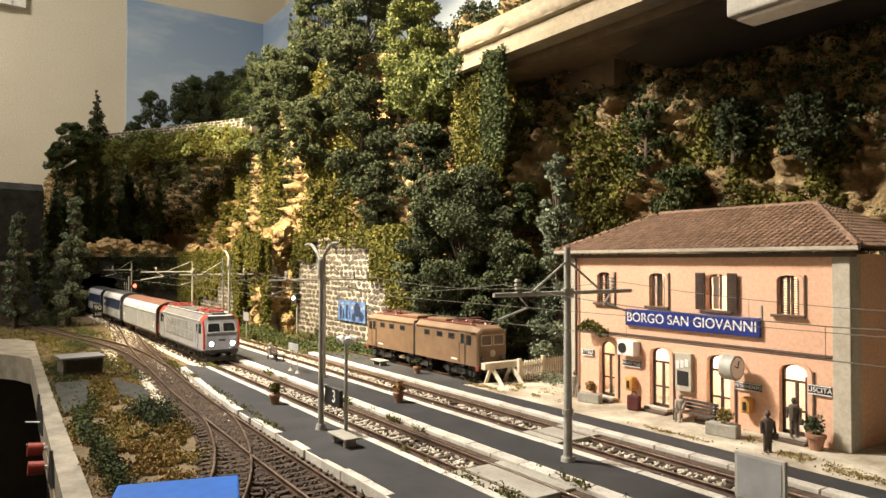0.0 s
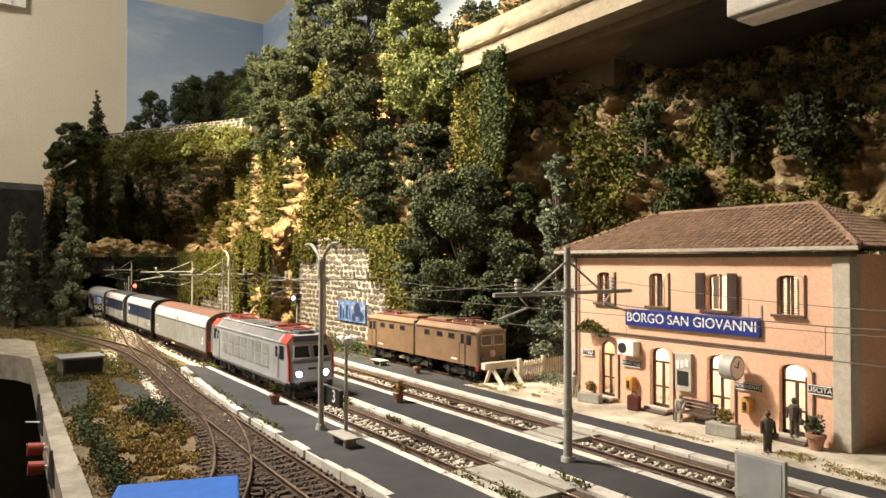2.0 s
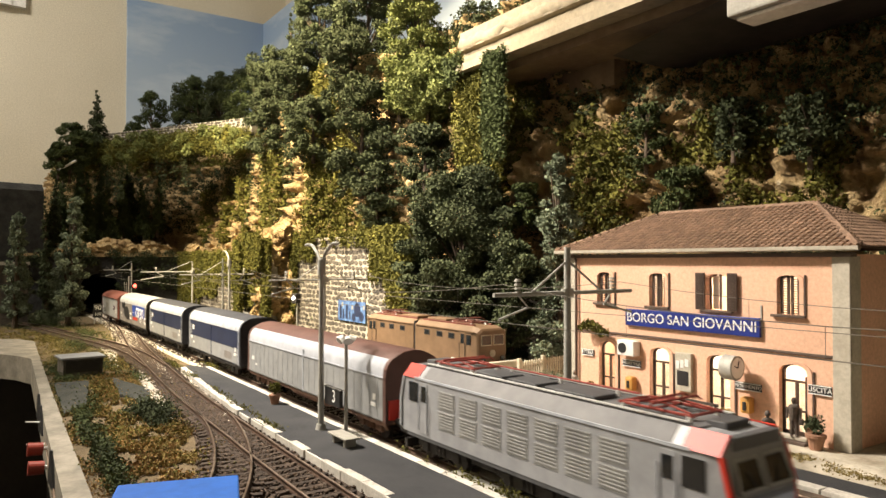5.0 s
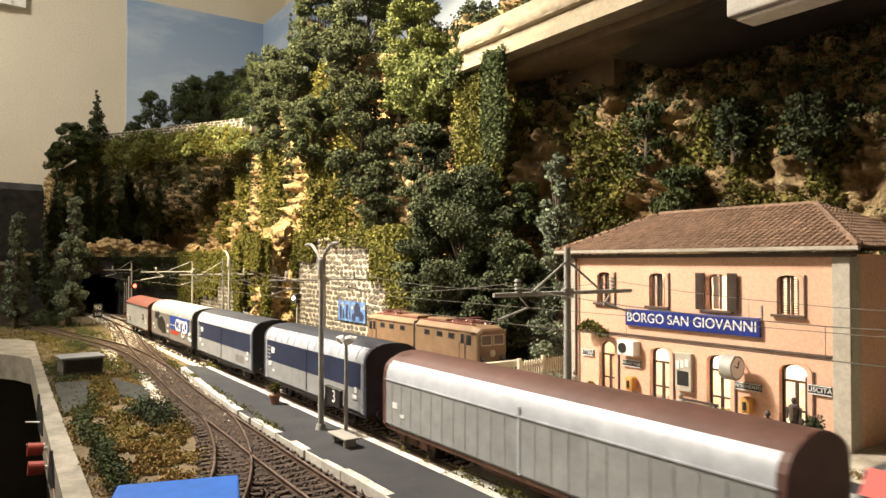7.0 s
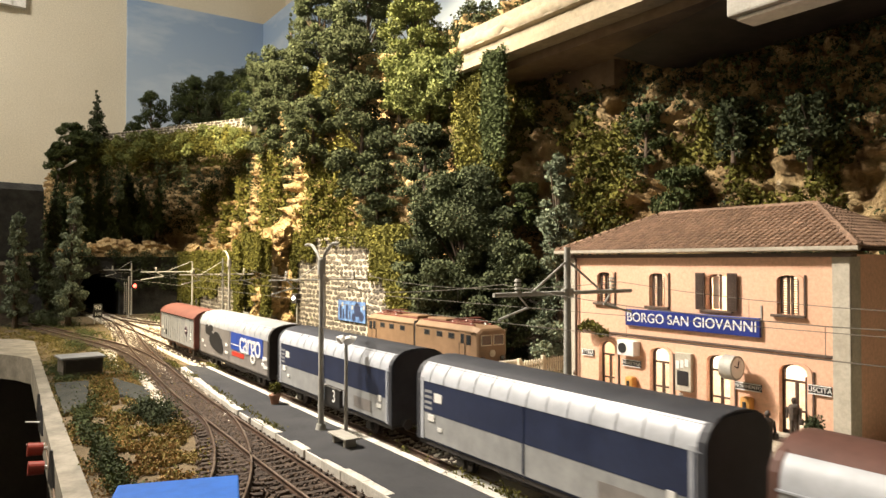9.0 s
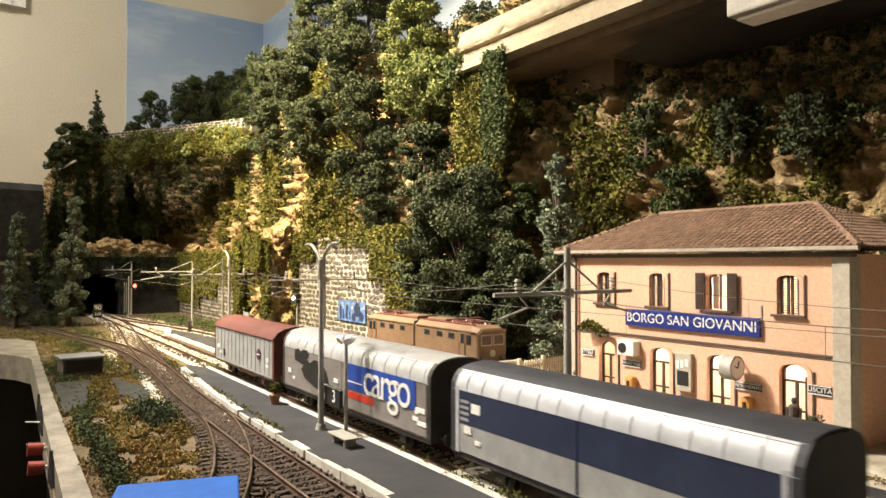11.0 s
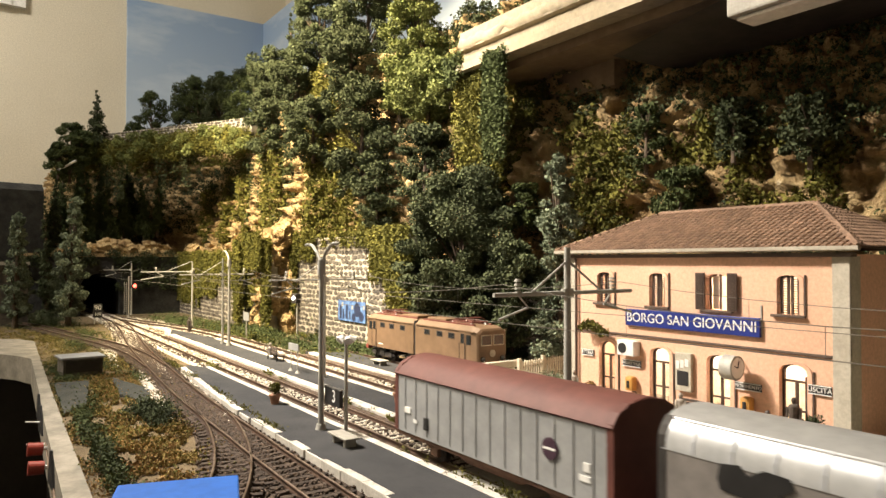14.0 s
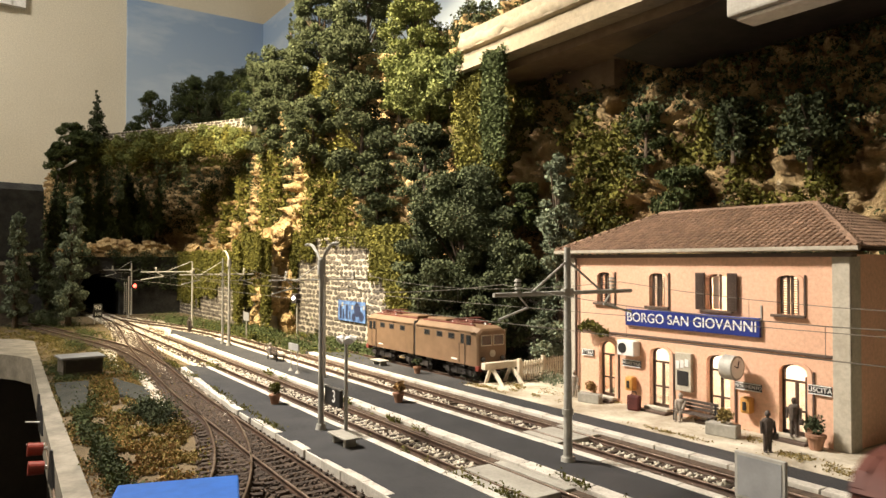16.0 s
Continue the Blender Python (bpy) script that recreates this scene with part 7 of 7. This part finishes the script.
slab("wing_frame", M["floor_room"], (-199, -101, -60, 70, -60, -3.2), label="solid dark block standing in for the shade under the layout wing", category="frame")
M["knob_red"] = material("red_plastic_knob", (.20, .03, .02), (.26, .04, .026), 60, .4, bump=.05)


def fascia_y(x):
    return float(np.interp(x, (-78, -59, -46.5, -30, -20), (4.85, 4.15, 3.6, 3.05, 2.75)))


for x, z in ((-43.2, -.35), (-41.8, -1.0), (-30.6, .05)):
    kb = thing("control_lever", x, fascia_y(x), z, 0, "red control knob on a thin rod at the fascia", "control", "red control knobs")
    bm = bmesh.new()
    rod(bm, (0, .2, 0), (0, -.3, .03), .1, n=8)
    rod(bm, (0, .2, 0), (.5, .05, .35), .04, n=6)
    part("rod", bm, M["white"], kb)
    bm = bmesh.new()
    rod(bm, (0, -.22, .02), (0, -.95, .08), .34, .36, 18)
    part("knob", bm, M["knob_red"], kb)
for x, z in ((-54.0, .1), (-49.6, .1), (-37.6, .1)):
    lv = thing("lever_plate", x, fascia_y(x) - .05, z, 2, "black triangular lever plate on the fascia", "lever", "black lever plates")
    bm = bmesh.new()
    prism(bm, [(-.8, -.9), (1.1, -.9), (.1, .75), (-.15, .75)], "y", -.12, 0)
    part("plate", bm, M["black"], lv)
for x, z in ((-49.5, -.2), (-46.5, -.9)):
    kb = thing("control_rod", x, fascia_y(x), z, 0, "thin bright rod sticking out of the fascia", "control", "bare control rods")
    bm = bmesh.new()
    rod(bm, (0, .2, 0), (-.3, -.9, .1), .05, n=8)
    rod(bm, (0, .05, 0), (-.05, -.1, .02), .13, n=10)
    part("rod", bm, M["white"], kb)
for k in range(5):
    x = -44 + k * 3.1
    cb = thing("cable", 0, 0, 0, 0, "thin brown cable running along the fascia", "cable", "cables at the fascia")
    bm = bmesh.new()
    tube(bm, [(x + q * 2.2, fascia_y(x + q * 2.2) - .06, -.2 - .25 * k * .5 - .9 * math.sin(q * .5)) for q in range(7)], .035)
    part("wire", bm, M["isabella"], cb)

# small hut, blue box, far ruin
ht = thing("small_hut", -66.2, 7.7, 0, 4, "small dark track-side shed with a flat pale roof", "hut")
one("wall", M["stone_i"], ht, bevel=.04, dims=(-1.3, 1.3, -1.5, 1.5, 0, 1.65))
one("roof", M["sheet"], ht, bevel=.04, dims=(-1.5, 1.55, -1.7, 1.7, 1.65, 1.82))
one("opening", M["under"], ht, dims=(1.28, 1.34, -1.3, 1.3, .55, 1.5))
bx = thing("blue_box", -25.4, 5.95, 0, -17, "bright blue plastic box lid beside the siding", "box")
M["blue_plastic"] = material("bright_blue_plastic", (.012, .10, .42), (.02, .12, .48), 30, .45, bump=.05)
one("box", M["blue_plastic"], bx, bevel=.1, dims=(-2.1, 2.1, -2.05, 2.05, 0, 1.25))
one("lid", M["blue_plastic"], bx, bevel=.08, dims=(-2.2, 2.2, -2.15, 2.15, 1.25, 1.5))
ru = thing("ruined_tower", -142, 4.6, 0, 12, "ruined stone tower with a broken crown, its shade put into the colour", "tower")
bm = bmesh.new()
crown = [(-4, 0), (-4, 21.5), (-3.2, 22.4), (-2.2, 21.8), (-1.3, 23), (0, 22.6), (.8, 23.4), (2.2, 22.4), (3, 23.2), (4, 22.0), (4, 0)]
prism(bm, crown, "y", -5, 5)
part("wall", bm, M["ruin"], ru)
pz = thing("stone_parapet", -124, 2.2, 0, 90, "low dark stone wall with a flat coping at the siding", "wall")
one("wall", M["stone_i"], pz, dims=(-5, 5, -.6, .6, 0, 9.2))
one("coping", M["stone_trim"], pz, dims=(-5.2, 5.2, -.9, .9, 9.2, 9.7))
br = one("white_strip", M["white"], dims=(-1.8, 1.8, -.3, .3, 0, .25), bevel=.05)
br.matrix_basis = pose(-140.5 * K, 14.0 * K, 26.8 * K, 0, -30, 60)
tagged(br, "short white plastic strip at the terrace end", "strip")

# pale ballast spilled between the far sidings
spots = []
for x, y, rx, ry, n in ((-88, 15.2, 9, 1.0, 900), (-104, 18.0, 9, 1.5, 2600), (-70, 14.6, 8, .5, 400), (-118, 20.5, 8, 2.5, 2600), (-80, 12.2, 6, .6, 250), (-56, 11.35, 8, .35, 500), (-50, 13.9, 12, .3, 500), (-96, 22.6, 6, 1.2, 1200), (-110, 23.8, 8, 1.4, 1500)):
    p = rng.normal(size=(n, 2)) * (rx * .5, ry * .5)
    spots.append(np.stack([x + p[:, 0], y + p[:, 1] - p[:, 0] * .1, np.full(n, .12) + rng.uniform(0, .06, n)], 1))
tagged(pebbles("gravel", np.concatenate(spots), .08, .17, M["ballast"]), "pale gravel spilled between the sidings", "gravel", kind="stuff")


# ---- what moves ----
TRAIN = [(0.0, -94.1), (1.5, -79.0), (3.5, -57.6), (4.2, -50.0), (9.0, 0.0), (12.0, 31.0), (12.5, 36.1), (14.5, 56.7), (16.0, 72.9)]


ROLLING = ((loco, 21.05), (wagon_double, 0.15), (wagon_navy, -20.0), (wagon_navy_b, -37.9), (wagon_cargo, -56.35), (wagon_last, -74.2))


def travelled(t):
    """Centimetres gone since the start, between the rows of TRAIN."""
    for (t0, s0), (t1, s1) in zip(TRAIN, TRAIN[1:]):
        if t <= t1 + 1e-6:
            return s0 + (s1 - s0) * (t - t0) / (t1 - t0) - TRAIN[0][1]


def motions():
    for v, middle in ROLLING:
        walk(v, [(t, pose((middle + s) * K, Y3 * K, 0.5 * K)) for t, s in TRAIN])
    steps = [i / 15 for i in range(241)]
    for w, x, r in wheelsets:
        walk(w, [(t, pose(x * K, 0, r * K, 0, math.degrees(travelled(t) / r) % 360)) for t in steps])


motions()
